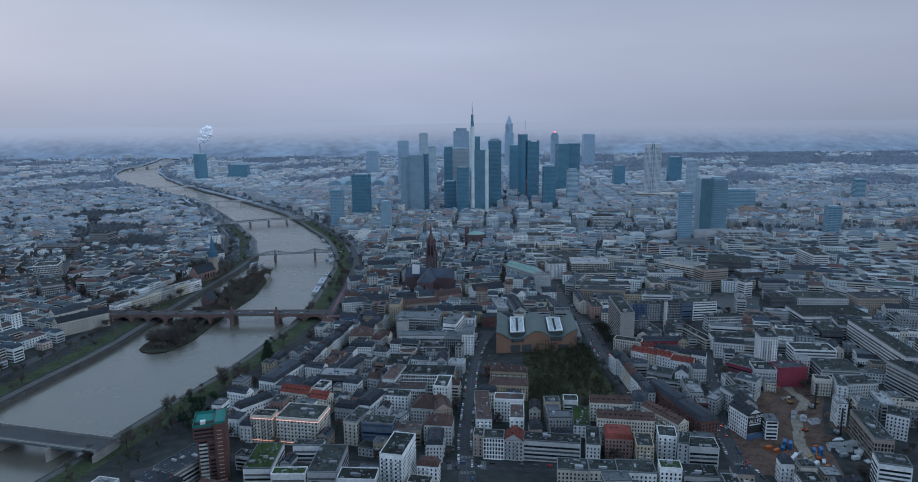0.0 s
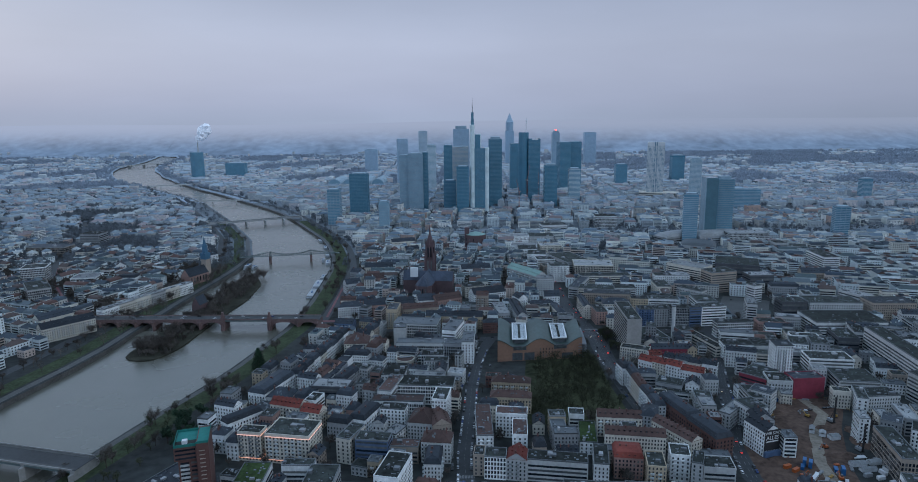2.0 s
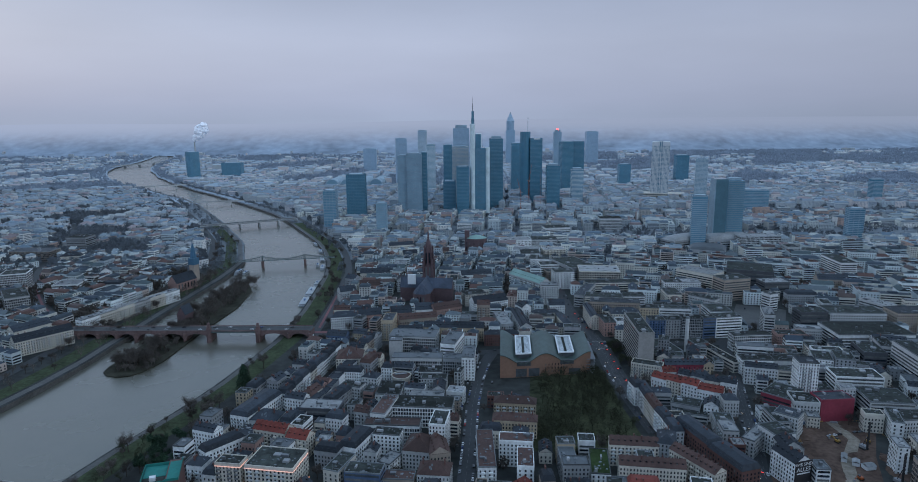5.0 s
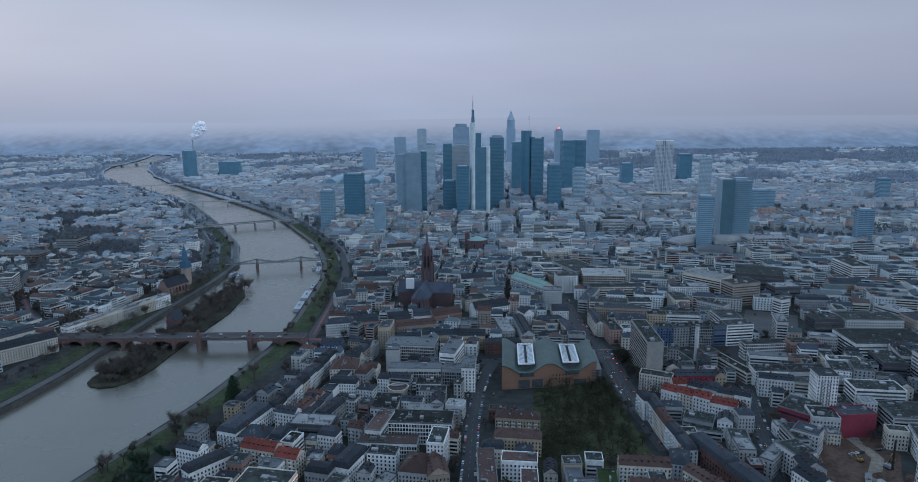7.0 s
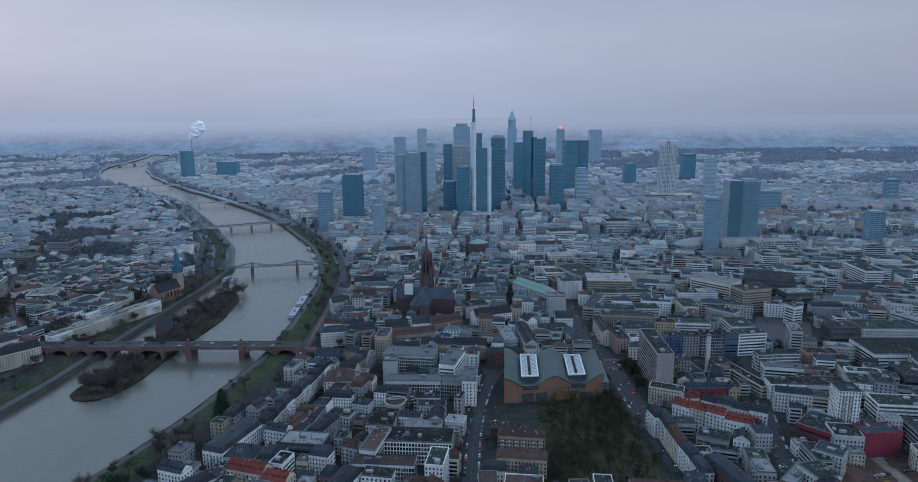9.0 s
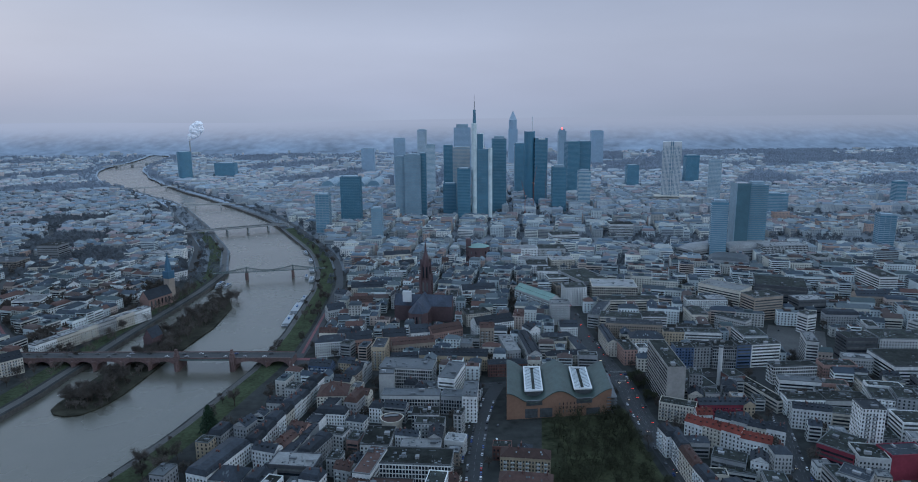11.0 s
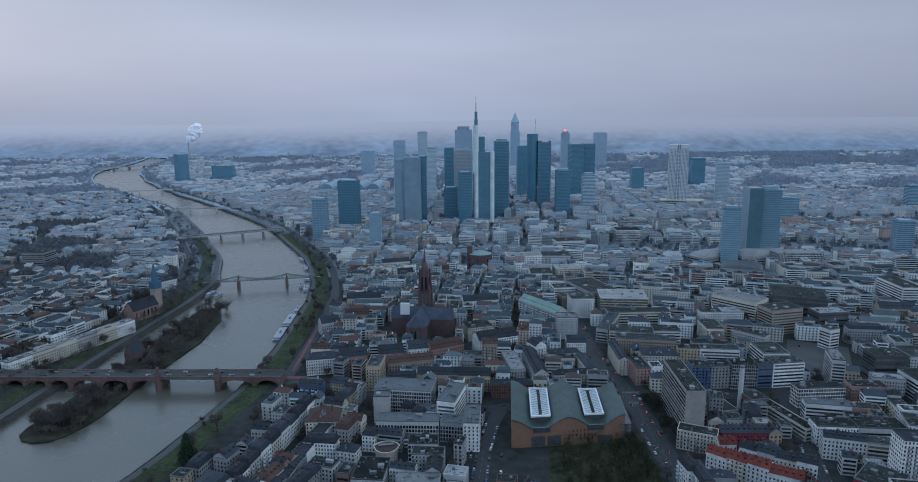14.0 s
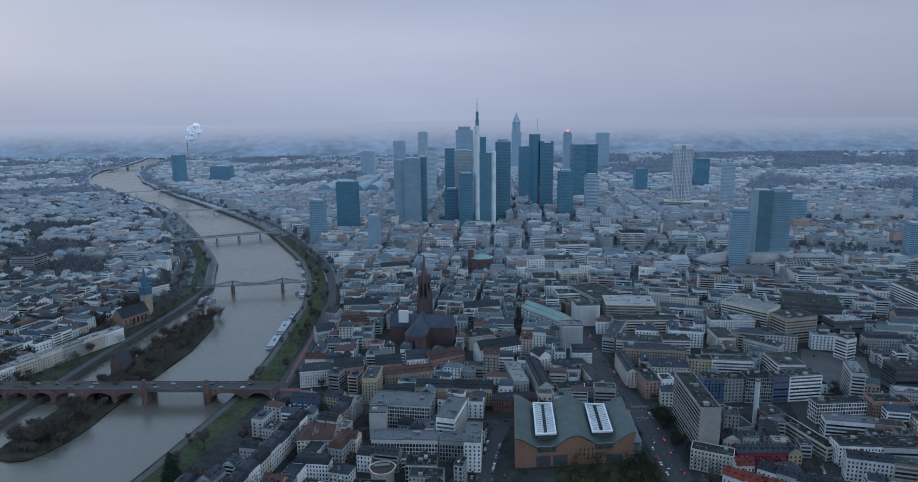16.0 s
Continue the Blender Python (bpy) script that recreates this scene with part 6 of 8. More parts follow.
def house_row(x0, y0, x1, y1, depth, h, walls, roof, cover, n, note=""):
    """A closed row of town houses between two points, built to the left of the line."""
    L = math.hypot(x1 - x0, y1 - y0)
    a = math.degrees(math.atan2(y1 - y0, x1 - x0))
    ux, uy = (x1 - x0) / L, (y1 - y0) / L
    for i in range(n):
        k = (i + .5) * L / n
        cx, cy = x0 + ux * k - uy * depth / 2, y0 + uy * k + ux * depth / 2
        if free(cx, cy, ux, uy, L / n / 2 - 2, depth / 2 - 2, -1):
            house(cx, cy, L / n - .08, depth, h + (i * 37 % 5) * .5, a, walls[i % len(walls)], roof, cover, "punched", note=note)


house_row(-172, 560, -128, 762, 12, 14.5, ("white", "pale", "white", "cream", "white"), "mansard", "slate", 13, " in a row")
house_row(-150, 560, -112, 735, -12, 14, ("pale", "white", "grey", "white"), "gable", "slate", 11, " in a row")
house_row(184, 666, 217, 637, 12, 16, ("white", "cream"), "gable", "red", 3, " in a curved row")
house_row(217, 637, 236, 626, 12, 16, ("white", "cream"), "gable", "red", 1, " in a curved row")
house_row(212, 675, 232, 659, 11, 15, ("white", "pale"), "gable", "slate", 2, " in a row")
house_row(232, 659, 256, 645, 11, 15, ("cream", "white"), "gable", "slate", 2, " in a row")
house_row(199, 678, 212, 678, 11, 15, ("white",), "gable", "red", 1, " in a row")
ROW_COLOURS = ("white", "cream", "cream", "pale", "cream", "white")
for i in range(6):
    k = (i + .5) / 6
    house(-470 + 62 * k, 858 + 142 * k, 25.7, 12, 16, 66.4, ROW_COLOURS[i], "flat", "light", "punched", name="apartment_block", category="apartment block", note=" by the quay")


def parish_church():
    x, y, deg = -420, 1062, -24
    take(x, y, deg, 24, 56)
    g = Geo()
    g.box(-9, -26, 0, 9, 14, 14, top=False)
    ob = thing("church", g, FACADE["pink"], pose(x, y, 0, 0, 0, deg), "stone church with slate roofs and a blue-clad steeple", "church")
    r = Geo()
    r.poly(((-9.5, -26.5, 14), (-9.5, 14, 14), (0, 14, 26), (0, -26.5, 26)))
    r.poly(((9.5, 14, 14), (9.5, -26.5, 14), (0, -26.5, 26), (0, 14, 26)))
    r.poly(((-9, -26, 14), (9, -26, 14), (0, -26, 25.7)), 1)
    part("roof", r, [ROOF["slate"], FACADE["pink"]], ob)
    t = Geo()
    t.box(-5, 14, 0, 5, 24, 40)
    part("tower", t, FACADE["tan"], ob)
    c = Geo()
    c.box(-5.6, 13.4, 34, 5.6, 24.6, 44, bottom=True)
    for z0, z1, r0, r1 in ((44, 56, 4.6, 3.6), (56, 70, 3.2, .2)):
        for a in range(8):
            c.poly([(q * math.cos(b * math.pi / 4), 19 + q * math.sin(b * math.pi / 4), z) for q, b, z in ((r0, a, z0), (r0, a + 1, z0), (r1, a + 1, z1), (r1, a, z1))])
    part("steeple", c, mat("blue_scaffold_net", (0.05, 0.12, 0.19), rough=.7), ob, "steeple wrapped in blue netting")
    w = Geo()
    for k in range(6):
        for sx in (-9.12, 9.02):
            w.box(sx, -23 + k * 6, 4, sx + .1, -20.6 + k * 6, 11.5)
    part("lancet_windows", w, GLASS, ob, kind="stuff")


parish_church()


def island_house():
    g = Geo()
    g.box(-6, -9, -4, 6, 9, 13, top=False)
    ob = thing("gallery_house", g, FACADE["sand"], pose(-352, 893, 0, 0, 0, -14), "tall red gallery house on the river island", "house")
    r = Geo()
    r.poly(((-6.3, -9.3, 13), (-6.3, 9.3, 13), (0, 9.3, 24), (0, -9.3, 24)))
    r.poly(((6.3, 9.3, 13), (6.3, -9.3, 13), (0, -9.3, 24), (0, 9.3, 24)))
    for s in (-1, 1):
        r.poly(((-6, s * 9, 13), (6, s * 9, 13), (0, s * 9, 23.6)), 1)
    part("roof", r, [ROOF["slate"], FACADE["sand"]], ob)
    w = Geo()
    for k in range(3):
        w.box(-1.2 + k * 3 - 2.4, -9.12, 2, .2 + k * 3 - 2.4, -9.02, 6, bottom=True)
    part("window_panes", w, GLASS, ob, kind="stuff")


island_house()


def oval_auditorium():
    x, y = -56, 684
    take(x, y, 0, 26, 24)
    ring = [(10.5 * math.cos(a * math.pi / 12) * (1 if a < 12 else .88), 9.5 * math.sin(a * math.pi / 12)) for a in range(24)]
    g = Geo()
    g.prism([(px * .82, py * .82) for px, py in ring], 0, 6, top=False)
    n = len(ring)
    for k in range(n):
        p, q = ring[k], ring[(k + 1) % n]
        g.poly(((p[0] * .82, p[1] * .82, 6), (q[0] * .82, q[1] * .82, 6), (q[0], q[1], 12.5), (p[0], p[1], 12.5)))
        g.poly(((p[0], p[1], 12.5), (q[0], q[1], 12.5), (q[0] * .92, q[1] * .92, 12.5), (p[0] * .92, p[1] * .92, 12.5)))
    ob = thing("auditorium", g, FACADE["cream"], pose(x, y, 0, 0, 0, 10), "oval cream auditorium flaring towards its sunken roof", "hall")
    r = Geo()
    r.poly([(px * .92, py * .92, 11.8) for px, py in ring])
    part("roof", r, ROOF["brown"], ob)
    s = Geo()
    s.box(-6, 2, 11.8, 6, 5.5, 12.6)
    part("roof_light", s, GLASS, ob)


oval_auditorium()


def smokestack():
    g = Geo()
    for z0, z1, r in ((0, 40, 2.1),):
        g.prism([(r * math.cos(a * math.pi / 6), r * math.sin(a * math.pi / 6)) for a in range(12)], z0, z1)
    ob = thing("smokestack", g, FACADE["pale"], pose(254, 772, 0), "tall pale concrete chimney stack", "chimney")
    c = Geo()
    c.prism([(2.35 * math.cos(a * math.pi / 6), 2.35 * math.sin(a * math.pi / 6)) for a in range(12)], 38.6, 40.2)
    part("cap", c, METAL, ob)
    take(254, 772, 0, 6, 6)


smokestack()


def rotunda():
    x, y = 36, 1318
    take(x, y, 0, 44, 40)
    g = Geo()
    ring = [(20 * math.cos(a * math.pi / 14), 17 * math.sin(a * math.pi / 14)) for a in range(28)]
    g.prism(ring, 0, 26, top=False)
    g.box(-22, -6, 0, -13, 6, 40)
    ob = thing("round_church", g, FACADE["sand"], pose(x, y, 0), "red sandstone oval church with a green copper roof", "church")
    r = Geo()
    for k in range(28):
        p, q = ring[k], ring[(k + 1) % 28]
        r.poly(((p[0] * 1.03, p[1] * 1.03, 26), (q[0] * 1.03, q[1] * 1.03, 26), (q[0] * .12, q[1] * .12, 31), (p[0] * .12, p[1] * .12, 31)))
    r.poly([(px * .12, py * .12, 31) for px, py in ring])
    part("roof", r, ROOF["copper"], ob)
    w = Geo()
    for a in range(0, 28, 2):
        for z in (5, 14):
            cx, cy = 20.1 * math.cos(a * math.pi / 14), 17.1 * math.sin(a * math.pi / 14)
            w.box(cx - .7, cy - .7, z, cx + .7, cy + .7, z + 5)
    part("window_panes", w, GLASS, ob, kind="stuff")


rotunda()


def mall_roof():
    """Shopping mall with long swelling pale roofs."""
    for x, y, w, d, h, deg, cover in ((440, 1325, 34, 90, 24, -62, "light"), (520, 1320, 36, 96, 26, -80, "light"), (452, 1238, 62, 44, 22, -24, "zinc")):
        take(x, y, deg, w, d)
        g = Geo()
        g.box(-w / 2, -d / 2, 0, w / 2, d / 2, h - 4, top=False)
        ob = thing("shopping_mall", g, FACADE["grey"], pose(x, y, 0, 0, 0, deg), f"shopping mall under a swelling {ROOF_WORDS[cover]} roof", "mall")
        r = Geo()
        m, n = 12, 16

        def P(i, j):
            u, v = i / m * 2 - 1, j / n * 2 - 1
            return (u * w / 2, v * d / 2, h - 4 + 8 * math.sqrt(max(0, (1 - abs(u) ** 2.5) * (1 - abs(v) ** 4))))
        for i in range(m):
            for j in range(n):
                r.poly((P(i, j), P(i + 1, j), P(i + 1, j + 1), P(i, j + 1)))
        part("roof", r, ROOF[cover], ob)
        wg = Geo()
        add_windows(wg, w, d, h - 4, "ribbon", 4.5)
        part("window_panes", wg, GLASS, ob, kind="stuff")


mall_roof()
# market square and building site stay open
OPEN += [(345, 838, 440, 938), (262, 448, 345, 590), (230, 448, 320, 500)]
OPEN += [(-22, 400, 66, 468), (16, 640, 84, 728), (-300, 430, -206, 545), (-300, 545, -219, 605), (-300, 605, -208, 660)]
PLAZA = ribbon("plaza", [(366, 845), (412, 935)], 62, .06, PAVING, "paved market square with a grid of slabs", "square")


# ---------------------------------------------------------------- walled park with bare trees
PARK_FLOOR = mat("park_floor", (0.034, 0.038, 0.022), rough=0.95, spec=0.08, vary=0.35, grain=0.2, stain=0.05)
OPEN.append((62, 556, 150, 722))
ribbon("park_ground", [(72, 556), (80, 640), (90, 722)], 30, 0.04, PARK_FLOOR, "dark leaf litter and grass under the park trees", "lawn")
ribbon("park_ground", [(120, 560), (116, 640), (117, 722)], 66, 0.05, mat("park_floor", (0.05, 0.055, 0.03), rough=.95, spec=.1, vary=.3), "leaf-strewn park floor", "lawn")


def park_wood(spots, seed, material, label, name):
    """Many bare crowns that run into one another, as one mesh of limbs and twig clumps."""
    r = random.Random(seed)
    g = Geo()
    for x, y, hgt, z in spots:
        g.box(x - .2, y - .2, z - .3, x + .2, y + .2, z + hgt * .5)
        for _ in range(8):
            a = r.uniform(0, 6.28)
            rad = hgt * .4 * r.uniform(.4, 1)
            tip = (x + rad * math.cos(a), y + rad * math.sin(a), z + hgt * r.uniform(.6, 1))
            g.beam((x, y, z + hgt * .35), tip, .07)
            for _ in range(22):
                p = Vector(tip) + Vector((r.gauss(0, hgt * .11), r.gauss(0, hgt * .11), r.gauss(0, hgt * .09)))
                d = Vector((r.uniform(-1, 1), r.uniform(-1, 1), r.uniform(-.2, 1))).normalized()
                e = d.cross(Vector((r.uniform(-1, 1), r.uniform(-1, 1), .3))).normalized() * r.uniform(.08, .22)
                g.poly((p - e, p + e, p + d * r.uniform(.8, 2)))
    thing(name, g, material, Matrix(), label, "trees", kind="stuff")


pr = random.Random(3)
PARK = []
for _ in range(250):
    py = pr.uniform(562, 716)
    PARK.append((pr.uniform(66 + (py - 556) * .1, 151 - (py - 600) * .05), py, pr.uniform(6, 11), 0))
park_wood(PARK, 6, SCRUB, "dense bare olive-brown trees in the walled park", "park_trees")

# ---------------------------------------------------------------- districts
STYLE_MOD = [("white", 5), ("pale", 5), ("grey", 3), ("cream", 3), ("tan", 1.5), ("dark", 1), ("pink", .6)]
district(lambda x, y: right_bank(y) + 50 < x < -62 and 400 < y < 860, -330, 380, -16, 8, 9, 56, 60, 10, (14, 17), 1, 1, flat=.2)
district(lambda x, y: -62 < x < 0 and 400 < y < 760, -70, 400, -1, 2, 7, 58, 50, 8, (14, 18), 2, 1, flat=.6)
district(lambda x, y: 8 < x < 215 and 400 < y < 562, 14, 400, 0, 4, 4, 50, 44, 9, (14, 18), 3, 1, flat=.5)
district(lambda x, y: 145 < x < 270 + (y - 700) * .2 and 500 < y < 800, 150, 520, -16, 4, 6, 48, 56, 8, (14, 18), 4, 1, flat=.35)
district(lambda x, y: x > 225 + (y - 500) * .27 and 520 < y < 860, 230, 480, -14, 9, 8, 62, 56, 12, (14, 22), 5, 1, flat=.8, long=(18, 40), walls=STYLE_MOD)
infill(lambda x, y: x > right_bank(y) + 52, 900, -260, 410, 0, 870, -12, (11, 17), 31)
infill(lambda x, y: True, 900, 8, 410, 270, 860, -6, (9, 17), 32)
infill(lambda x, y: x > 225 + (y - 500) * .27, 900, 230, 520, 640, 900, -14, (9, 18), 33, walls=STYLE_MOD, flat=.8)
district(lambda x, y: -160 < x < 150 and 780 < y < 1250, -230, 770, -6, 8, 10, 48, 42, 8, (13, 17), 6, 1, flat=.2, long=(11, 22))
district(lambda x, y: 170 < x and 850 < y < 1300, 150, 840, -7, 14, 8, 66, 54, 11, (14, 22), 7, 1, flat=.75, long=(20, 42))
district(lambda x, y: x < left_bank(y) - 70 and 420 < y < 1300, -1000, 330, -22, 18, 18, 54, 52, 9, (11, 15), 8, 1, flat=.25, trees=.9)
infill(lambda x, y: x > right_bank(y) + 52, 2200, -200, 780, 900, 1300, -6, (9, 17), 34)
infill(lambda x, y: x < left_bank(y) - 72, 1500, -900, 420, -380, 1300, -22, (8, 14), 35, flat=.25)
# leafy yards on the left bank
GARDENS = [(-870, 1400, -745, 1590), (-725, 1290, -610, 1425), (-1120, 1250, -1010, 1420), (-640, 1010, -590, 1090), (-1050, 1700, -860, 1830), (-900, 1120, -830, 1230)]
OPEN.extend(GARDENS)
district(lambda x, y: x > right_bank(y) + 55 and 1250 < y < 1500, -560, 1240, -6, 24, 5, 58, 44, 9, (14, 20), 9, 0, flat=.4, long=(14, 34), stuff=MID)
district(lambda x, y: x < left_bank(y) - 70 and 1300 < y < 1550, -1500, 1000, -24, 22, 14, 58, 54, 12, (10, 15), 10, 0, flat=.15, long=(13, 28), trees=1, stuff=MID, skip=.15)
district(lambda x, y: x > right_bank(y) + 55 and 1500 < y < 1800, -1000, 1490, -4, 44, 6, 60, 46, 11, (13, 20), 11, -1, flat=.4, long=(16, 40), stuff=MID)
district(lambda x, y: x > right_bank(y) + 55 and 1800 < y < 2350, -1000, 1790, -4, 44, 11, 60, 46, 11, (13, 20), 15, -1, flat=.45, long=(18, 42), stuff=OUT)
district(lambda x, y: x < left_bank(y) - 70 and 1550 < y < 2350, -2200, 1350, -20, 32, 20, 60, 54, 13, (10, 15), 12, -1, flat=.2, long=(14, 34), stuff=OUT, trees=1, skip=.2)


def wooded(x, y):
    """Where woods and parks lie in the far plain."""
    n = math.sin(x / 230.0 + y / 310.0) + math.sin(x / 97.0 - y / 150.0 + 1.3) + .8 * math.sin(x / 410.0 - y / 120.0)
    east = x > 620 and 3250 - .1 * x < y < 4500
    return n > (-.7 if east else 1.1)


# fewer houses farther out, so the plain thins away like haze
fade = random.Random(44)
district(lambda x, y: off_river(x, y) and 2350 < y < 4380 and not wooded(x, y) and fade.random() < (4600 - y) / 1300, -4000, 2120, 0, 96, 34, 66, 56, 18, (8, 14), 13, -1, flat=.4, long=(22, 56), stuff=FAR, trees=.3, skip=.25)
# Colours pale and turn bluer outward by quarter: distance haze in the base colours.
MID_WALL = island_mat("hazed_town_plaster", [(0.478, 0.508, 0.495), (0.363, 0.397, 0.415), (0.736, 0.736, 0.675), (0.340, 0.336, 0.315), (0.499, 0.556, 0.569), (0.313, 0.337, 0.340), (0.678, 0.673, 0.646), (0.401, 0.293, 0.247)])
MID_ROOF = island_mat("hazed_town_roofs", [(0.128, 0.164, 0.199), (0.165, 0.197, 0.225), (0.197, 0.162, 0.164), (0.213, 0.255, 0.281), (0.132, 0.176, 0.218), (0.345, 0.368, 0.363)], rough=.85, spec=.1)
OUT_WALL = island_mat("hazed_outer_plaster", [(0.431, 0.467, 0.490), (0.380, 0.411, 0.426), (0.604, 0.547, 0.526), (0.360, 0.380, 0.386), (0.426, 0.484, 0.520), (0.376, 0.396, 0.398)])
OUT_ROOF = island_mat("hazed_outer_roofs", [(0.211, 0.252, 0.296), (0.236, 0.270, 0.300), (0.276, 0.239, 0.248), (0.256, 0.299, 0.331), (0.204, 0.262, 0.315), (0.350, 0.370, 0.373)], rough=.9, spec=.08, vary=.06)
FAR_WALL = island_mat("hazed_far_plaster", [(0.428, 0.458, 0.480), (0.389, 0.413, 0.428), (0.567, 0.501, 0.480), (0.370, 0.397, 0.417), (0.415, 0.466, 0.502), (0.393, 0.405, 0.404)], vary=.05)
FAR_ROOF = island_mat("hazed_far_roofs", [(0.317, 0.365, 0.414), (0.344, 0.383, 0.415), (0.395, 0.360, 0.373), (0.366, 0.416, 0.452), (0.306, 0.372, 0.432), (0.468, 0.476, 0.470)], rough=.95, spec=.05, vary=.05)
# panes lightened for the same painted haze
TOWN_PANE = mat("hazed_town_panes", (0.1, 0.122, 0.15), rough=.3, spec=.4)
OUTER_PANE = mat("hazed_outer_panes", (0.22, 0.26, 0.31), rough=.3, spec=.3)
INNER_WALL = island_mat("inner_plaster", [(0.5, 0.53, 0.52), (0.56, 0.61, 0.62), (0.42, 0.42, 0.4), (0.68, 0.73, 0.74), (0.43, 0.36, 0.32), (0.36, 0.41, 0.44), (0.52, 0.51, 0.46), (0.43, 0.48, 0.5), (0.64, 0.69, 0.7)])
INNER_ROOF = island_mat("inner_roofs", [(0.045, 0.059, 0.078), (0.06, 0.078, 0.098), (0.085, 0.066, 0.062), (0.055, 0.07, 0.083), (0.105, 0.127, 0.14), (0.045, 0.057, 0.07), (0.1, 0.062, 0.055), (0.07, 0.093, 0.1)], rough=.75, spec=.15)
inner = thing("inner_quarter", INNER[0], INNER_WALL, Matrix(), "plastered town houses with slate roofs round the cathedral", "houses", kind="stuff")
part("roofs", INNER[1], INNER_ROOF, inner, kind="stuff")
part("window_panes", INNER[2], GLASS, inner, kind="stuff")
old_town = thing("town_quarter", MID[0], MID_WALL, Matrix(), "plastered town houses along streets, slightly haze-tinted", "houses", kind="stuff")
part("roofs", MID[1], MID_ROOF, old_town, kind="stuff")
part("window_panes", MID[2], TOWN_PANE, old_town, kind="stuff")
outer = thing("outer_quarter", OUT[0], OUT_WALL, Matrix(), "plastered town houses between office towers, paled as haze", "houses", kind="stuff")
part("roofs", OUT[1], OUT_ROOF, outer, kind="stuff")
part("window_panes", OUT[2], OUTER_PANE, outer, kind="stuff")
quarter = thing("far_quarter", FAR[0], FAR_WALL, Matrix(), "far plastered houses packed along streets, tinted as haze", "houses", kind="stuff")
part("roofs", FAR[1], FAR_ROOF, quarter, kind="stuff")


def far_woods(spots, seed, material=SCRUB, n=36, label="bare grey-brown winter trees in yards and streets", name="trees_in_town"):
    """Small bare or dark crowns far off, as one mesh of many clumps."""
    r = random.Random(seed)
    g = Geo()
    for x, y, hgt in spots:
        z = land(y, x)
        for _ in range(n):
            a, b = r.uniform(0, 6.28), r.random()
            rad = hgt * .42 * math.sqrt(b)
            px, py, pz = x + rad * math.cos(a), y + rad * math.sin(a), z + hgt * r.uniform(.25, 1 - b * .35)
            s = hgt * .13 * (36 / n) ** .5
            g.poly(((px - s * r.random(), py, pz - s), (px + s, py + s * r.uniform(-1, 1), pz - s * .3), (px + s * r.uniform(-1, 1), py - s * r.uniform(-1, 1), pz + s)))
        g.box(x - .25, y - .25, z - .5, x + .25, y + .25, z + hgt * .6)
    thing(name, g, material, Matrix(), label, "trees", kind="stuff")


fr = random.Random(21)
for _ in range(5200):
    y = fr.uniform(1000, 2400)
    x = fr.uniform(-.72, .72) * y
    if off_river(x, y, -30) and free(x, y, 1, 0, 3, 3, 0) and not near_street(x, y, 1) and in_view(x, y):
        FAR_TREES.append((x, y, fr.uniform(8, 15)))
for _ in range(8000):
    y = fr.uniform(880, 2350)
    x = left_bank(y) - 75 - fr.random() ** 1.2 * y * .5
    if free(x, y, 1, 0, 1.2, 1.2, 0) and not near_street(x, y, 1) and in_view(x, y):
        FAR_TREES.append((x, y, fr.uniform(8, 16)))
for x0, y0, x1, y1 in GARDENS:
    for _ in range(int((x1 - x0) * (y1 - y0) / 150)):
        u, v = fr.gauss(0, .3), fr.gauss(0, .3)
        FAR_TREES.append(((x0 + x1) / 2 + u * (x1 - x0), (y0 + y1) / 2 + v * (y1 - y0), fr.uniform(8, 16)))
FAR_TREES = [t for t in FAR_TREES if t[1] < 2400]
# haze is mixed into the colour of these farther crowns
YARD_WOOD = mat("hazed_winter_crowns", (0.13, 0.145, 0.163), rough=1.0, spec=0.0, vary=0.25, grain=0.05, stain=0.01)
far_woods([t for t in FAR_TREES if t[1] < 1150], 4, TWIGS)
far_woods([t for t in FAR_TREES if t[1] >= 1150], 6, YARD_WOOD, 30, "bare winter trees among the houses in painted haze", "bare_trees")
# woods on the plain are lightened to a haze blue
HAZED_WOODS = mat("hazed_distant_woods", (0.262, 0.302, 0.357), rough=1.0, spec=0.0, vary=0.15, grain=0.02, stain=0.006)
plain = []
for _ in range(22000):
    y = 2350 + 1860 * fr.random()
    x = fr.uniform(-.72, .72) * y
    if in_view(x, y) and off_river(x, y, -20) and wooded(x, y):
        plain.append((x, y, fr.uniform(11, 19)))
for _ in range(14000):
    y = 2350 + 1860 * fr.random()
    x = fr.uniform(-.72, .72) * y
    if in_view(x, y) and off_river(x, y, -20):
        plain.append((x, y, fr.uniform(9, 15)))
for y in range(2400, 4250, 9):
    plain += [(left_bank(y) - fr.uniform(8, 66), y, fr.uniform(8, 14)), (right_bank(y) + fr.uniform(8, 46), y, fr.uniform(8, 14))]
far_woods(plain, 5, HAZED_WOODS, 12, "woods and parks on the far plain in painted haze", "woods")

# riverside trees
br = random.Random(9)
for y in range(430, 1500, 14):
    if br.random() < (.75 if y > 850 else .25):
        tree("bare", right_bank(y) + br.choice((9, 16, 32)) + br.uniform(-3, 3), y + br.uniform(-4, 4), br.uniform(.5, .85) if y > 850 else br.uniform(.35, .6))
    if br.random() < .8 and y > 560:
        tree("bare", left_bank(y) - br.choice((18, 44, 52)) + br.uniform(-4, 4), y + br.uniform(-4, 4), br.uniform(.5, .85))
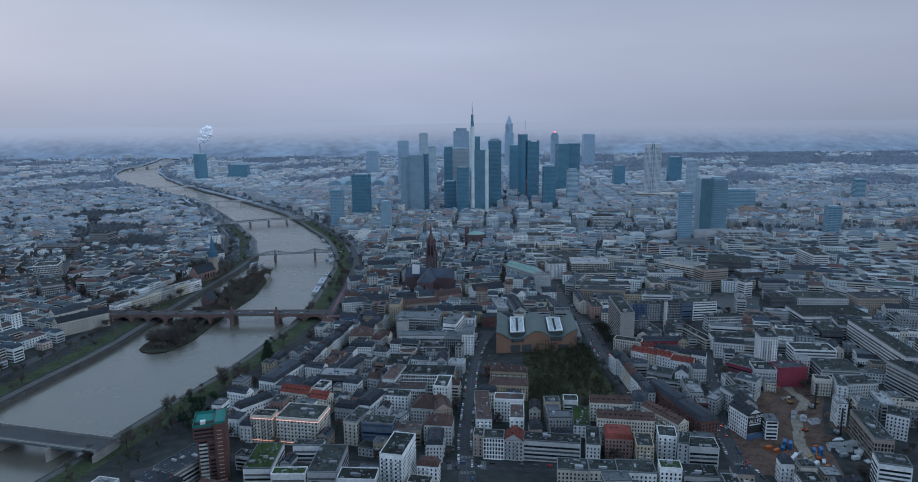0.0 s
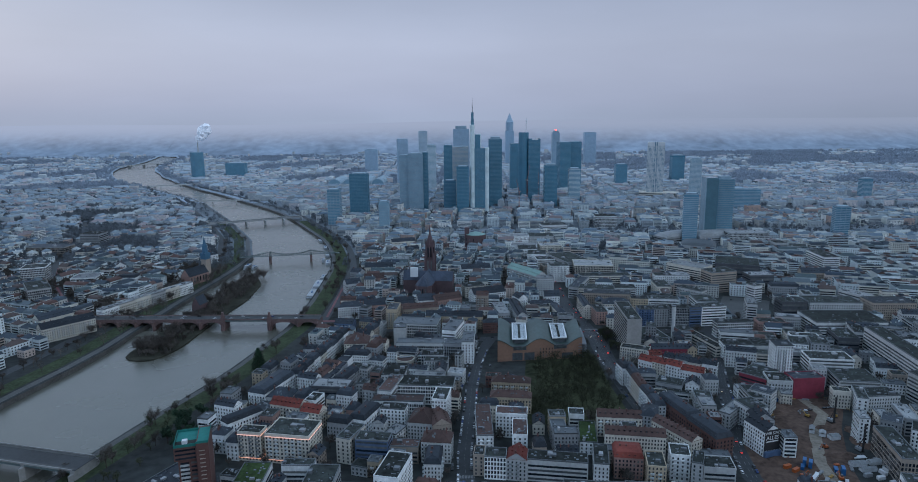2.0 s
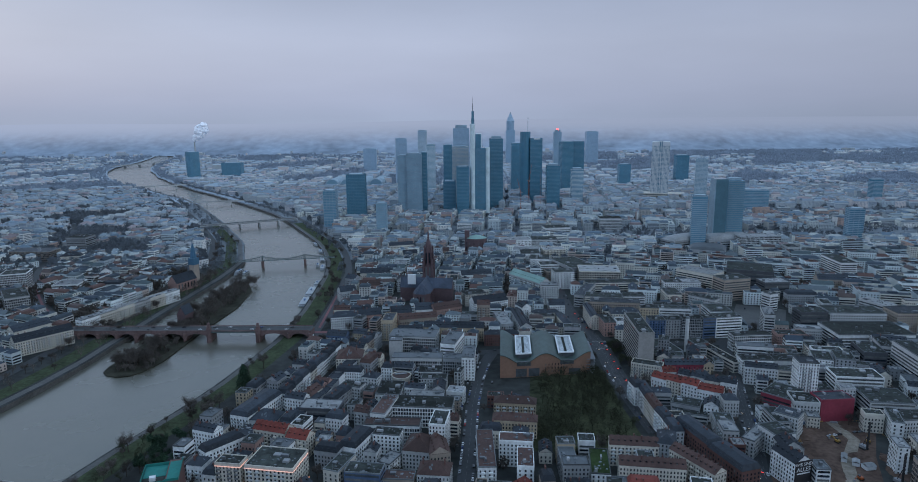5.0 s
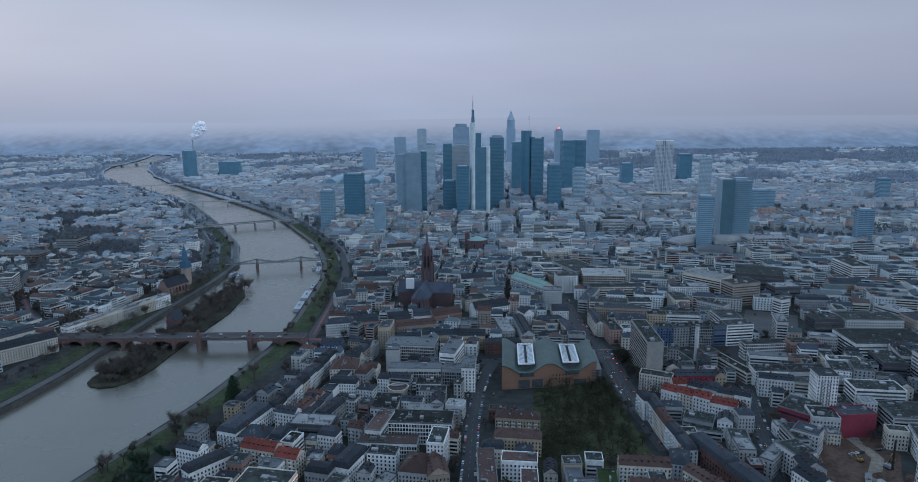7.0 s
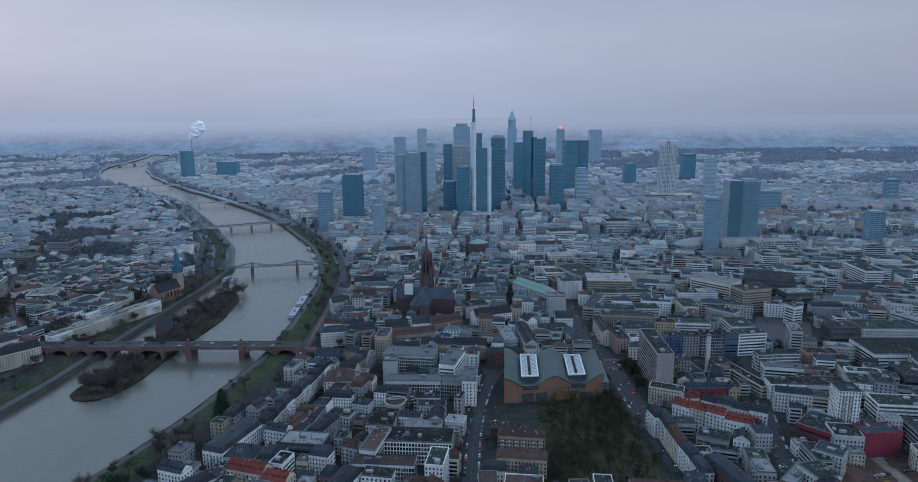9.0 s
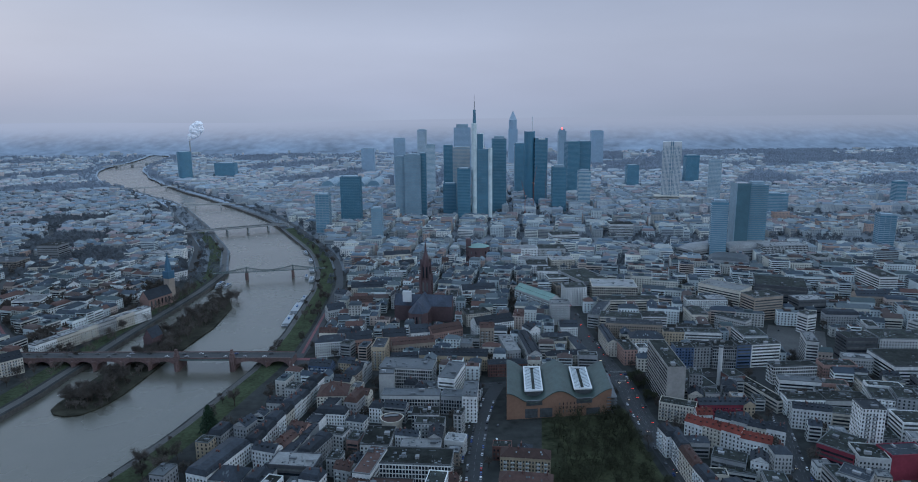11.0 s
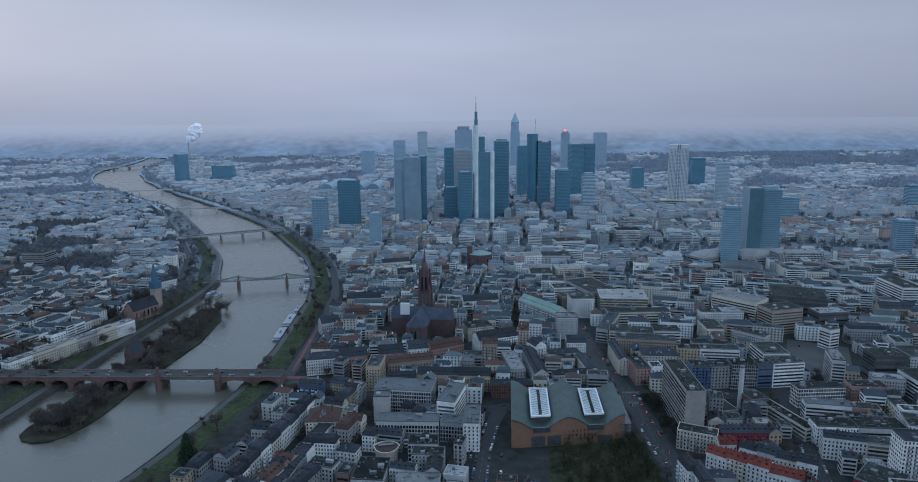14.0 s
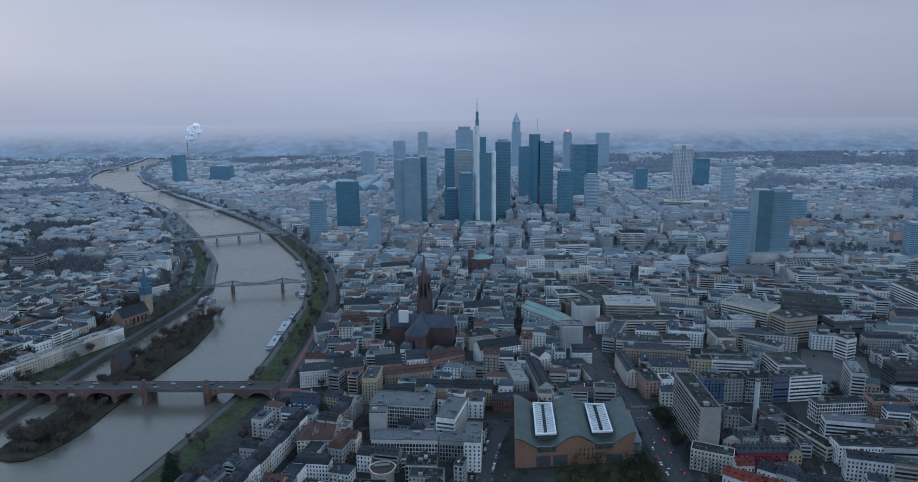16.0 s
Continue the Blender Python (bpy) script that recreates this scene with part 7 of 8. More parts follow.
# island
ISLE = mat("island_earth", (0.036, 0.035, 0.026), rough=0.95, spec=0.1, vary=0.35, grain=0.15, stain=0.04)
ig = Geo()
ring = [(-380, 752), (-378, 738), (-370, 729), (-358, 725), (-346, 727), (-337, 738), (-331, 754), (-327, 772), (-322, 860), (-311, 970), (-317, 1055), (-343, 1118), (-356, 1090), (-364, 1000), (-368, 920), (-374, 840)]
ig.prism(ring, -8, -3.6)
thing("river_island", ig, ISLE, Matrix(), "low wooded island of earth in the river", "island", kind="structure")
for _ in range(52):
    y = br.uniform(745, 830) if br.random() < .45 else br.uniform(850, 1105)
    x = -352 + (y - 745) * .04 + br.uniform(-18, 16)
    tree("bare", x, y, br.uniform(.8, 1.3), z=-3.7)

wood = []
for _ in range(70):
    y = br.uniform(734, 838)
    wood.append((-353 + br.uniform(-21, 21), y, br.uniform(3, 8), -3.7))
for _ in range(190):
    y = br.uniform(842, 1110)
    wood.append((-350 + (y - 745) * .035 + br.uniform(-19, 19), y, br.uniform(5, 13), -3.7))
park_wood(wood, 8, TWIGS, "bare grey-brown trees crowding the river island", "island_trees")

bank_wood = []
for _ in range(150):
    y = br.uniform(850, 1300)
    bank_wood.append((left_bank(y) - br.uniform(8, 60), y, br.uniform(6, 12), 0))
for _ in range(170):
    y = br.uniform(560, 2600)
    bank_wood.append((left_bank(y) - br.uniform(12, 56), y, br.uniform(7, 13), 0))
for _ in range(90):
    y = br.uniform(1300, 2600)
    bank_wood.append((right_bank(y) + br.uniform(8, 34), y, br.uniform(7, 12), 0))
for _ in range(130):
    y = br.uniform(1150, 1500)
    bank_wood.append((left_bank(y) - br.uniform(110, 330), y, br.uniform(9, 14), 0))
park_wood([b for b in bank_wood if b[1] < 1150], 9, TWIGS, "bare grey-brown trees along the river banks", "bank_trees")
park_wood([b for b in bank_wood if b[1] >= 1150], 10, YARD_WOOD, "bare trees along the river banks in painted haze", "far_bank_trees")

# ---------------------------------------------------------------- building site
ribbon("site_ground", [(246, 440), (262, 500), (290, 560), (322, 612)], 74, .045, EARTH, "churned brown earth of a building site", "building site")
ribbon("site_track", [(268, 440), (276, 490), (296, 535), (322, 570), (318, 634)], 9, .09, mat("gravel_track", (0.19, 0.165, 0.135), rough=.95, spec=.1, vary=.25), "pale gravel track across the building site", "track")
SITE = random.Random(17)
PAINT = {
    "blue": mat("container_blue", (0.02, 0.09, 0.22), rough=.45, vary=.2), "orange": mat("machine_orange", (0.3, 0.08, 0.025), rough=.45, vary=.2),
    "yellow": mat("machine_yellow", (0.28, 0.17, 0.04), rough=.45, vary=.2), "white": mat("cabin_white", (0.5, 0.51, 0.52), rough=.5), "grey": mat("cabin_grey", (0.2, 0.21, 0.22), rough=.6),
}


def mound(x, y, rx, ry, h, seed):
    r = random.Random(seed)
    g = Geo()
    n, m = 14, 5
    pts = [[(rx * k / m * math.cos(a * 2 * math.pi / n) * r.uniform(.88, 1.1), ry * k / m * math.sin(a * 2 * math.pi / n) * r.uniform(.88, 1.1),
             h * (1 - (k / m) ** 1.6) * r.uniform(.85, 1.1) - (.3 if k == m else 0)) for a in range(n)] for k in range(1, m + 1)]
    for a in range(n):
        b = (a + 1) % n
        g.poly(((0, 0, h), pts[0][a], pts[0][b]))
        for k in range(m - 1):
            g.poly((pts[k][a], pts[k + 1][a], pts[k + 1][b], pts[k][b]))
    thing("earth_mound", g, EARTH, pose(x, y, 0), "loose heap of brown excavated earth", "earth mound", "site mounds")


for k, (x, y, rx, ry, h) in enumerate(((262, 545, 14, 10, 3.5), (276, 524, 10, 16, 3), (254, 520, 8, 12, 2.6), (300, 500, 12, 7, 2.4), (290, 585, 9, 7, 2.2), (325, 520, 8, 12, 2.5), (246, 494, 9, 7, 2), (310, 545, 9, 6, 2))):
    mound(x, y, rx, ry, h, 100 + k)


def site_box(x, y, deg, colour, levels=1):
    w, d, h = 6, 2.5, 2.6
    for k in range(levels):
        g = Geo()
        g.box(-w / 2, -d / 2, 0, w / 2, d / 2, h)
        ob = thing("site_container", g, PAINT[colour], pose(x, y, .1 + k * (h + .02), 0, 0, deg), f"{colour} steel site container on bare earth", "container", "site containers")
        rg = Geo()
        for j in range(9):
            rg.box(-w / 2 + .3 + j * .65, -d / 2 - .05, .2, -w / 2 + .55 + j * .65, -d / 2, h - .2, bottom=True)
        part("ribs", rg, PAINT[colour], ob, kind="stuff")
        dg = Geo()
        dg.box(w / 2, -.5, .1, w / 2 + .06, .5, 2.1, bottom=True)
        part("door", dg, PAINT["grey"], ob)


for x, y, deg, c, lv in ((262, 487, 60, "blue", 2), (265, 484, 60, "blue", 2), (258, 482, 60, "blue", 1), (251, 478, 30, "orange", 1), (247, 483, 20, "orange", 1), (281, 478, 70, "blue", 1), (284, 474, 70, "blue", 2),
                         (262, 470, 50, "white", 1), (258, 466, 45, "white", 1), (266, 463, 50, "grey", 1), (272, 458, 40, "white", 1), (300, 470, 10, "grey", 1), (307, 466, 10, "white", 1), (313, 473, 100, "white", 1),
                         (287, 596, 0, "white", 1), (294, 598, 0, "blue", 1), (301, 600, 5, "white", 1), (277, 452, 50, "orange", 1)):
    site_box(x, y, deg, c, lv)


def excavator(x, y, deg, colour="yellow"):
    g = Geo()
    g.box(-1.4, -1.5, .9, 1.6, 1.5, 2.4)
    ob = thing("excavator", g, PAINT[colour], pose(x, y, .05, 0, 0, deg), f"{colour} tracked excavator with a bent arm", "excavator", "site machines")
    for s in (-1, 1):
        t = Geo()
        t.prism([(-2.1, s * 1.3 - .3), (2.1, s * 1.3 - .3), (2.1, s * 1.3 + .3), (-2.1, s * 1.3 + .3)], 0, .9)
        part("track", t, BLACK, ob)
    c = Geo()
    c.box(.2, -1.3, 2.4, 1.7, 0, 3.6)
    part("cab", c, GLASS, ob)
    a = Geo()
    a.beam((1.4, .5, 2), (4.6, .5, 4.6), .25)
    a.beam((4.6, .5, 4.6), (6.6, .5, 1.8), .2)
    part("arm", a, PAINT[colour], ob)
    b = Geo()
    b.box(6.1, -.1, .6, 7.2, 1.1, 1.8, bottom=True)
    part("bucket", b, PAINT["grey"], ob)


for x, y, d, c in ((270, 560, 30, "yellow"), (292, 512, 200, "orange"), (278, 466, 80, "orange"), (306, 566, 120, "yellow"), (252, 470, 10, "orange"), (330, 565, 60, "yellow")):
    excavator(x, y, d, c)


def drill_rig(x, y):
    g = Geo()
    g.box(-1.8, -2.4, .8, 1.8, 2.8, 3)
    ob = thing("drill_rig", g, PAINT["grey"], pose(x, y, .05, 0, 0, 20), "dark tall piling rig on tracks", "drill rig")
    for s in (-1, 1):
        t = Geo()
        t.box(s * 1.9 - .5, -2.6, 0, s * 1.9 + .5, 2.6, 1)
        part("track", t, BLACK, ob)
    m = Geo()
    m.beam((0, -2.8, .6), (0, -2.8, 24), .55)
    m.beam((0, 1, 3), (0, -2.6, 13), .2)
    part("mast", m, BLACK, ob)


drill_rig(321, 556)
drill_rig(316, 507)


def site_shed(x, y, deg, w, d, h):
    g = Geo()
    g.box(-w / 2, -d / 2, 0, w / 2, d / 2, h, top=False)
    ob = thing("site_shed", g, PAINT["white"], pose(x, y, .05, 0, 0, deg), "pale concrete foundation shed on the building site", "shed", "site sheds")
    r = Geo()
    r.poly(((-w / 2 - .2, -d / 2 - .2, h), (w / 2 + .2, -d / 2 - .2, h), (w / 2 + .2, 0, h + 1.2), (-w / 2 - .2, 0, h + 1.2)))
    r.poly(((w / 2 + .2, d / 2 + .2, h), (-w / 2 - .2, d / 2 + .2, h), (-w / 2 - .2, 0, h + 1.2), (w / 2 + .2, 0, h + 1.2)))
    part("roof", r, ROOF["light"], ob)


for a in ((296, 540, 60, 9, 4, 3), (301, 533, 60, 7, 5, 2.6), (307, 527, 10, 8, 6, 3), (302, 486, 5, 12, 5, 2.4), (316, 488, 5, 10, 5, 2.4), (305, 478, 5, 12, 4, 2.4), (322, 478, 5, 9, 6, 2.6)):
    site_shed(*a)
def earth_heap(x, y, rx, ry, h, seed):
    """An uneven heap of dug earth."""
    r = random.Random(seed)
    g = Geo()
    n, m = 12, 5
    ring = [[(rx * (1 - j / m) * math.cos(i * 2 * math.pi / n) * (1 + .25 * r.uniform(-1, 1)), ry * (1 - j / m) * math.sin(i * 2 * math.pi / n) * (1 + .25 * r.uniform(-1, 1)), h * (1 - (1 - j / m) ** 1.6) - .1) for i in range(n)] for j in range(m)]
    for j in range(m - 1):
        for i in range(n):
            g.poly((ring[j][i], ring[j][(i + 1) % n], ring[j + 1][(i + 1) % n], ring[j + 1][i]))
    for i in range(n):
        g.poly((ring[-1][i], ring[-1][(i + 1) % n], (0, 0, h)))
    thing("earth_heap", g, EARTH, pose(x, y, .05), "heap of dug brown earth on the building site", "earth heap", "earth heaps")


for k, (x, y, rx, ry, h) in enumerate(((262, 520, 9, 6, 3), (276, 535, 7, 10, 2.6), (258, 548, 6, 8, 2.2), (300, 590, 10, 5, 2.4), (330, 590, 8, 5, 2), (312, 545, 7, 5, 2.2), (290, 500, 6, 4, 1.8), (330, 540, 7, 8, 2.4), (335, 515, 6, 6, 1.8), (284, 575, 8, 6, 2.2))):
    earth_heap(x, y, rx, ry, h, 60 + k)


def material_stack(x, y, deg, colour, w, d, n):
    """A pile of boards, pipes or plates laid in layers."""
    g = Geo()
    r = random.Random(int(x * 7 + y))
    for k in range(n):
        for q in range(5):
            a = -d / 2 + q * d / 5
            o = r.uniform(-.2, .2)
            g.box(-w / 2 + o, a, .1 + k * .32, w / 2 + o, a + d / 5 - .08, .36 + k * .32, bottom=True)
    thing("material_stack", g, PAINT[colour], pose(x, y, .05, 0, 0, deg), f"{colour} stack of building material on bare earth", "building material", "material stacks")


for x, y, deg, c, w, d, n in ((268, 475, 40, "grey", 6, 2, 4), (273, 470, 35, "yellow", 5, 2, 3), (280, 462, 60, "white", 6, 2.4, 4), (286, 486, 10, "orange", 4, 2, 3), (294, 480, 70, "grey", 7, 2, 4), (298, 500, 20, "grey", 6, 2, 3),
                              (310, 497, 5, "white", 10, 4, 2), (324, 494, 5, "grey", 9, 4, 2), (316, 462, 10, "white", 9, 4, 3), (327, 466, 15, "grey", 8, 3, 3), (268, 577, 20, "yellow", 6, 2, 3), (280, 588, 15, "orange", 6, 2, 3),
                              (310, 602, 5, "yellow", 7, 2, 3), (322, 600, -10, "grey", 6, 2, 3), (256, 500, 60, "orange", 5, 2, 3)):
    material_stack(x, y, deg, c, w, d, n)
hoard = Geo()
for (a, b), (c, d) in zip(((268, 590), (290, 604), (320, 612), (345, 600)), ((290, 604), (320, 612), (345, 600), (352, 560))):
    hoard.beam((a, b, 1.1), (c, d, 1.1), .06)
    for k in range(10):
        x, y = a + (c - a) * k / 10, b + (d - b) * k / 10
        hoard.box(x - .08, y - .08, 0, x + .08, y + .08, 2.2)
thing("site_fence", hoard, PAINT["yellow"], Matrix(), "ochre board fence round the building site", "fence")

# ---------------------------------------------------------------- cars
CAR_PAINT = [("white", (0.55, 0.56, 0.57)), ("black", (0.015, 0.016, 0.018)), ("silver", (0.3, 0.31, 0.33)), ("grey", (0.09, 0.095, 0.1)), ("red", (0.3, 0.02, 0.02)), ("blue", (0.03, 0.06, 0.18))]


def car_proto(name, colour):
    m = mat("car_paint_" + name, colour, rough=.25, spec=.6, vary=.03)
    g = Geo()
    g.prism([(-2.15, -.8), (-1.9, -.9), (1.9, -.9), (2.15, -.75), (2.15, .75), (1.9, .9), (-1.9, .9), (-2.15, .8)], .35, .95)
    ob = thing("car", g, m, pose(0, 0, -50), f"{name} parked car on wet asphalt", "car", "street cars")
    c = Geo()
    lo, hi = [(-1.7, -.82), (1.0, -.82), (1.0, .82), (-1.7, .82)], [(-1.2, -.65), (.45, -.65), (.45, .65), (-1.2, .65)]
    for k in range(4):
        c.poly(((*lo[k], .95), (*lo[(k + 1) % 4], .95), (*hi[(k + 1) % 4], 1.42), (*hi[k], 1.42)))
    part("cabin_glass", c, GLASS, ob)
    r = Geo()
    r.box(-1.22, -.66, 1.42, .47, .66, 1.48, bottom=True)
    part("car_roof", r, m, ob)
    for sx in (-1.35, 1.35):
        for sy in (-.85, .85):
            w = Geo()
            i = len(w.v)
            ring = [(sx + .33 * math.cos(a * math.pi / 5), .33 + .33 * math.sin(a * math.pi / 5)) for a in range(10)]
            for a in range(10):
                p, q = ring[a], ring[(a + 1) % 10]
                w.poly(((p[0], sy - .1, p[1]), (q[0], sy - .1, q[1]), (q[0], sy + .1, q[1]), (p[0], sy + .1, p[1])))
            w.poly([(p[0], sy + (.1 if sy > 0 else -.1), p[1]) for p in ring])
            part("wheel", w, BLACK, ob)
    return ob


CARS = [car_proto(n, c) for n, c in CAR_PAINT]


def lamp_mat(name, colour, strength):
    m = mat(name, colour, rough=.3)
    b = m.node_tree.nodes["Principled BSDF"]
    b.inputs["Emission Color"].default_value, b.inputs["Emission Strength"].default_value = (*colour, 1), strength
    return m


RED_LAMP, WHITE_LAMP = lamp_mat("tail_lamp", (1.0, 0.06, 0.05), 5.0), lamp_mat("head_lamp", (1.0, 0.85, 0.65), 2.0)
DRIVEN = car_proto("dark", (0.03, 0.032, 0.036))
tagged(DRIVEN, "dark car waiting in the street with its lamps lit", "car", "street cars")
for sy in (-.62, .62):
    lg = Geo()
    lg.box(-2.26, sy - .2, .62, -2.1, sy + .2, .86, bottom=True)
    part("tail_lamp", lg, RED_LAMP, DRIVEN, "lit red lamp")
    lg = Geo()
    lg.box(2.1, sy - .18, .6, 2.24, sy + .18, .8, bottom=True)
    part("head_lamp", lg, WHITE_LAMP, DRIVEN, "lit white lamp")
g = Geo()
g.prism([(3.2 * math.cos(a * math.pi / 4), 3.2 * math.sin(a * math.pi / 4)) for a in range(8)], 187, 192.5)
part("warning_lamp", g, RED_LAMP, beacon_tower, "lit red warning lamp")
CAR_USED = set()
CR = random.Random(23)


def car(x, y, deg, z=.16, lit=False):
    if lit:
        m = pose(x, y, z, 0, 0, deg)
        if "lit" in CAR_USED:
            copy_thing(DRIVEN, m)
        else:
            CAR_USED.add("lit")
            DRIVEN.matrix_world = m
        return
    k = CR.choices(range(6), (4, 4, 3, 3, 1, 1))[0]
    m = pose(x, y, z, 0, 0, deg)
    if k not in CAR_USED:
        CAR_USED.add(k)
        CARS[k].matrix_world = m
    else:
        copy_thing(CARS[k], m)


def park_along(pts, off, step, chance, z=.16, lit=False):
    for (ax, ay), (bx, by) in zip(pts, pts[1:]):
        L = math.hypot(bx - ax, by - ay)
        d = math.degrees(math.atan2(by - ay, bx - ax))
        ux, uy = (bx - ax) / L, (by - ay) / L
        s = CR.uniform(0, step)
        while s < L:
            if CR.random() < chance:
                car(ax + ux * s - uy * off, ay + uy * s + ux * off, d + ((0 if off < 0 else 180) if lit else CR.choice((0, 180))), z, lit)
            s += step


S0 = [(4, 440), (4, 505), (9, 575), (13, 640), (20, 700), (29, 745)]
S1 = [(218, 440), (215, 470), (222, 520), (244, 580), (258, 633), (274, 685), (290, 735)]
S2 = [(168, 585), (164, 640), (161, 712), (163, 767), (158, 823), (152, 880), (148, 946), (150, 1060)]
park_along(S0, 5.2, 6, .75)
park_along(S0, -5.2, 6, .7)
park_along(S0, 9.5, 6, .4)
park_along(S1, 5.4, 7, .6)
park_along(S1, -2, 26, .5, lit=True)
park_along(S1, 2, 30, .5, lit=True)
park_along(S1, -5.6, 7, .5)
park_along(S2, 4, 22, .6, lit=True)
park_along(S2, -5, 20, .6, lit=True)
park_along(S2, 7.5, 14, .4)
park_along(S2, -8, 14, .4)
park_along([(30, 775), (165, 795), (300, 798)], 3, 14, .6)
park_along([(-60, 462), (5, 464), (90, 455), (200, 446)], 3, 11, .6)
park_along([(-60, 462), (5, 464), (90, 455), (200, 446)], -3, 13, .5)
park_along([(30, 650), (34, 695)], 0, 5, .5)
park_along([(352, 850), (395, 925)], 8, 30, .5)
park_along([(-470, 845), (-190, 839)], 4, 19, .6, 8.6)
park_along([(-470, 845), (-190, 839)], -4, 21, .6, 8.6)
park_along([(300, 575), (345, 585)], 0, 5, .7)

# ---------------------------------------------------------------- river boats


BOAT = mat("boat_enamel", (0.27, 0.29, 0.31), rough=.4)


def boat(x, y, deg, L, label, decks=1):
    g = Geo()
    w = L * .11
    ring = [(-L / 2, -w), (L * .34, -w), (L * .5, 0), (L * .34, w), (-L / 2, w)]
    lo = [(px * .97, py * .8) for px, py in ring]
    n = len(ring)
    for k in range(n):
        p, q, r, s = lo[k], lo[(k + 1) % n], ring[(k + 1) % n], ring[k]
        g.poly(((*p, -.4), (*q, -.4), (*r, 1.6), (*s, 1.6)))
    g.poly([(*p, 1.6) for p in ring])
    ob = thing("passenger_boat", g, BOAT, pose(x, y, -5, 0, 0, deg), label, "boat", "moored boats")
    for k in range(decks):
        z = 1.6 + k * 2.5
        a, b = -L * (.44 - .08 * k), L * (.3 - .1 * k)
        h = Geo()
        h.box(a, -w * .85, z, b, w * .85, z + 2.4)
        dk = part("deck_house", h, BOAT, ob)
        v = Geo()
        v.box(a + .4, -w * .85 - .05, z + .8, b + .05, w * .85 + .05, z + 1.9, bottom=True)
        part("window_strip", v, GLASS, dk)
    f = Geo()
    f.box(-L * .1, -.8, 1.6 + decks * 2.5 - .1, L * .02, .8, 1.6 + decks * 2.5 + 1.3)
    part("wheelhouse", f, PAINT["blue"], ob)


for y, L, dk, off in ((985, 48, 2, 6), (1040, 52, 2, 6), (1085, 30, 1, 5), (1195, 34, 2, 6), (1212, 24, 1, 15), (1260, 36, 2, 6), (1330, 30, 1, 5), (1400, 28, 1, 5)):
    yy = y + 12
    L *= 1.05
    d = math.degrees(math.atan2(40, right_bank(yy + 20) - right_bank(yy - 20)))
    boat(right_bank(yy) - off, yy, d, L, "white passenger boat moored at the quay")
boat(left_bank(1175) + 9, 1175, 84, 34, "white passenger boat moored below the footbridge", 2)
boat(left_bank(1160) + 20, 1172, 84, 24, "white passenger boat moored below the footbridge", 1)

# ---------------------------------------------------------------- riverside greenery
for x, y, s in ((-248, 526, .8), (-270, 500, .7), (-233, 612, 1.0), (-226, 633, 1.0), (-219, 640, .9), (-243, 570, .8), (-222, 590, .9), (-262, 520, .8)):
    tree("bare", x, y, s)
for x, y, s in ((-240, 530, .9), (-232, 540, 1.05), (-224, 532, .9), (-219, 548, .8), (-246, 541, .7), (-214, 520, .8), (-228, 520, .9), (-210, 536, .7)):
    tree("evergreen", x, y, s)
tree("conifer", -210, 684, 1.35)
gr = random.Random(41)
bushes = []
for k in range(30):
    y = gr.uniform(455, 600)
    bushes.append((right_bank(y) + gr.uniform(6, 60), y, gr.uniform(5, 9), 0))
for k in range(40):
    bushes.append((gr.uniform(170, 186), gr.uniform(735, 795), gr.uniform(5, 8), 0))
park_wood(bushes, 12, SCRUB, "bare shrubs and small trees by paths and roads", "shrubs")

# ---------------------------------------------------------------- station vaults, cranes, steam
for i in range(4):
    g = Geo()
    w, d = 46, 130
    n = 12
    for k in range(n):
        a, b = math.pi * k / n, math.pi * (k + 1) / n
        g.poly(((-w / 2 * math.cos(a), -d / 2, 8 + 22 * math.sin(a)), (-w / 2 * math.cos(b), -d / 2, 8 + 22 * math.sin(b)), (-w / 2 * math.cos(b), d / 2, 8 + 22 * math.sin(b)), (-w / 2 * math.cos(a), d / 2, 8 + 22 * math.sin(a))))
        g.poly(((-w / 2 * math.cos(a), -d / 2, 0), (-w / 2 * math.cos(b), -d / 2, 0), (-w / 2 * math.cos(b), -d / 2, 8 + 22 * math.sin(b)), (-w / 2 * math.cos(a), -d / 2, 8 + 22 * math.sin(a))), 1)
    hall = thing("station_hall", g, [BAND["grey"], TOWER_GLASS["pale"]], pose(-440 + i * 52, 2470, 0, 0, 0, -4), "arched steel and glass station hall", "station", "station halls")
    rb = Geo()
    for j in range(9):
        yy = -d / 2 + d * j / 8
        for k in range(n):
            a, b = math.pi * k / n, math.pi * (k + 1) / n
            rb.beam((-w / 2 * math.cos(a), yy, 8.3 + 22 * math.sin(a)), (-w / 2 * math.cos(b), yy, 8.3 + 22 * math.sin(b)), .5)
    part("roof_ribs", rb, BAND["white"], hall, kind="stuff")


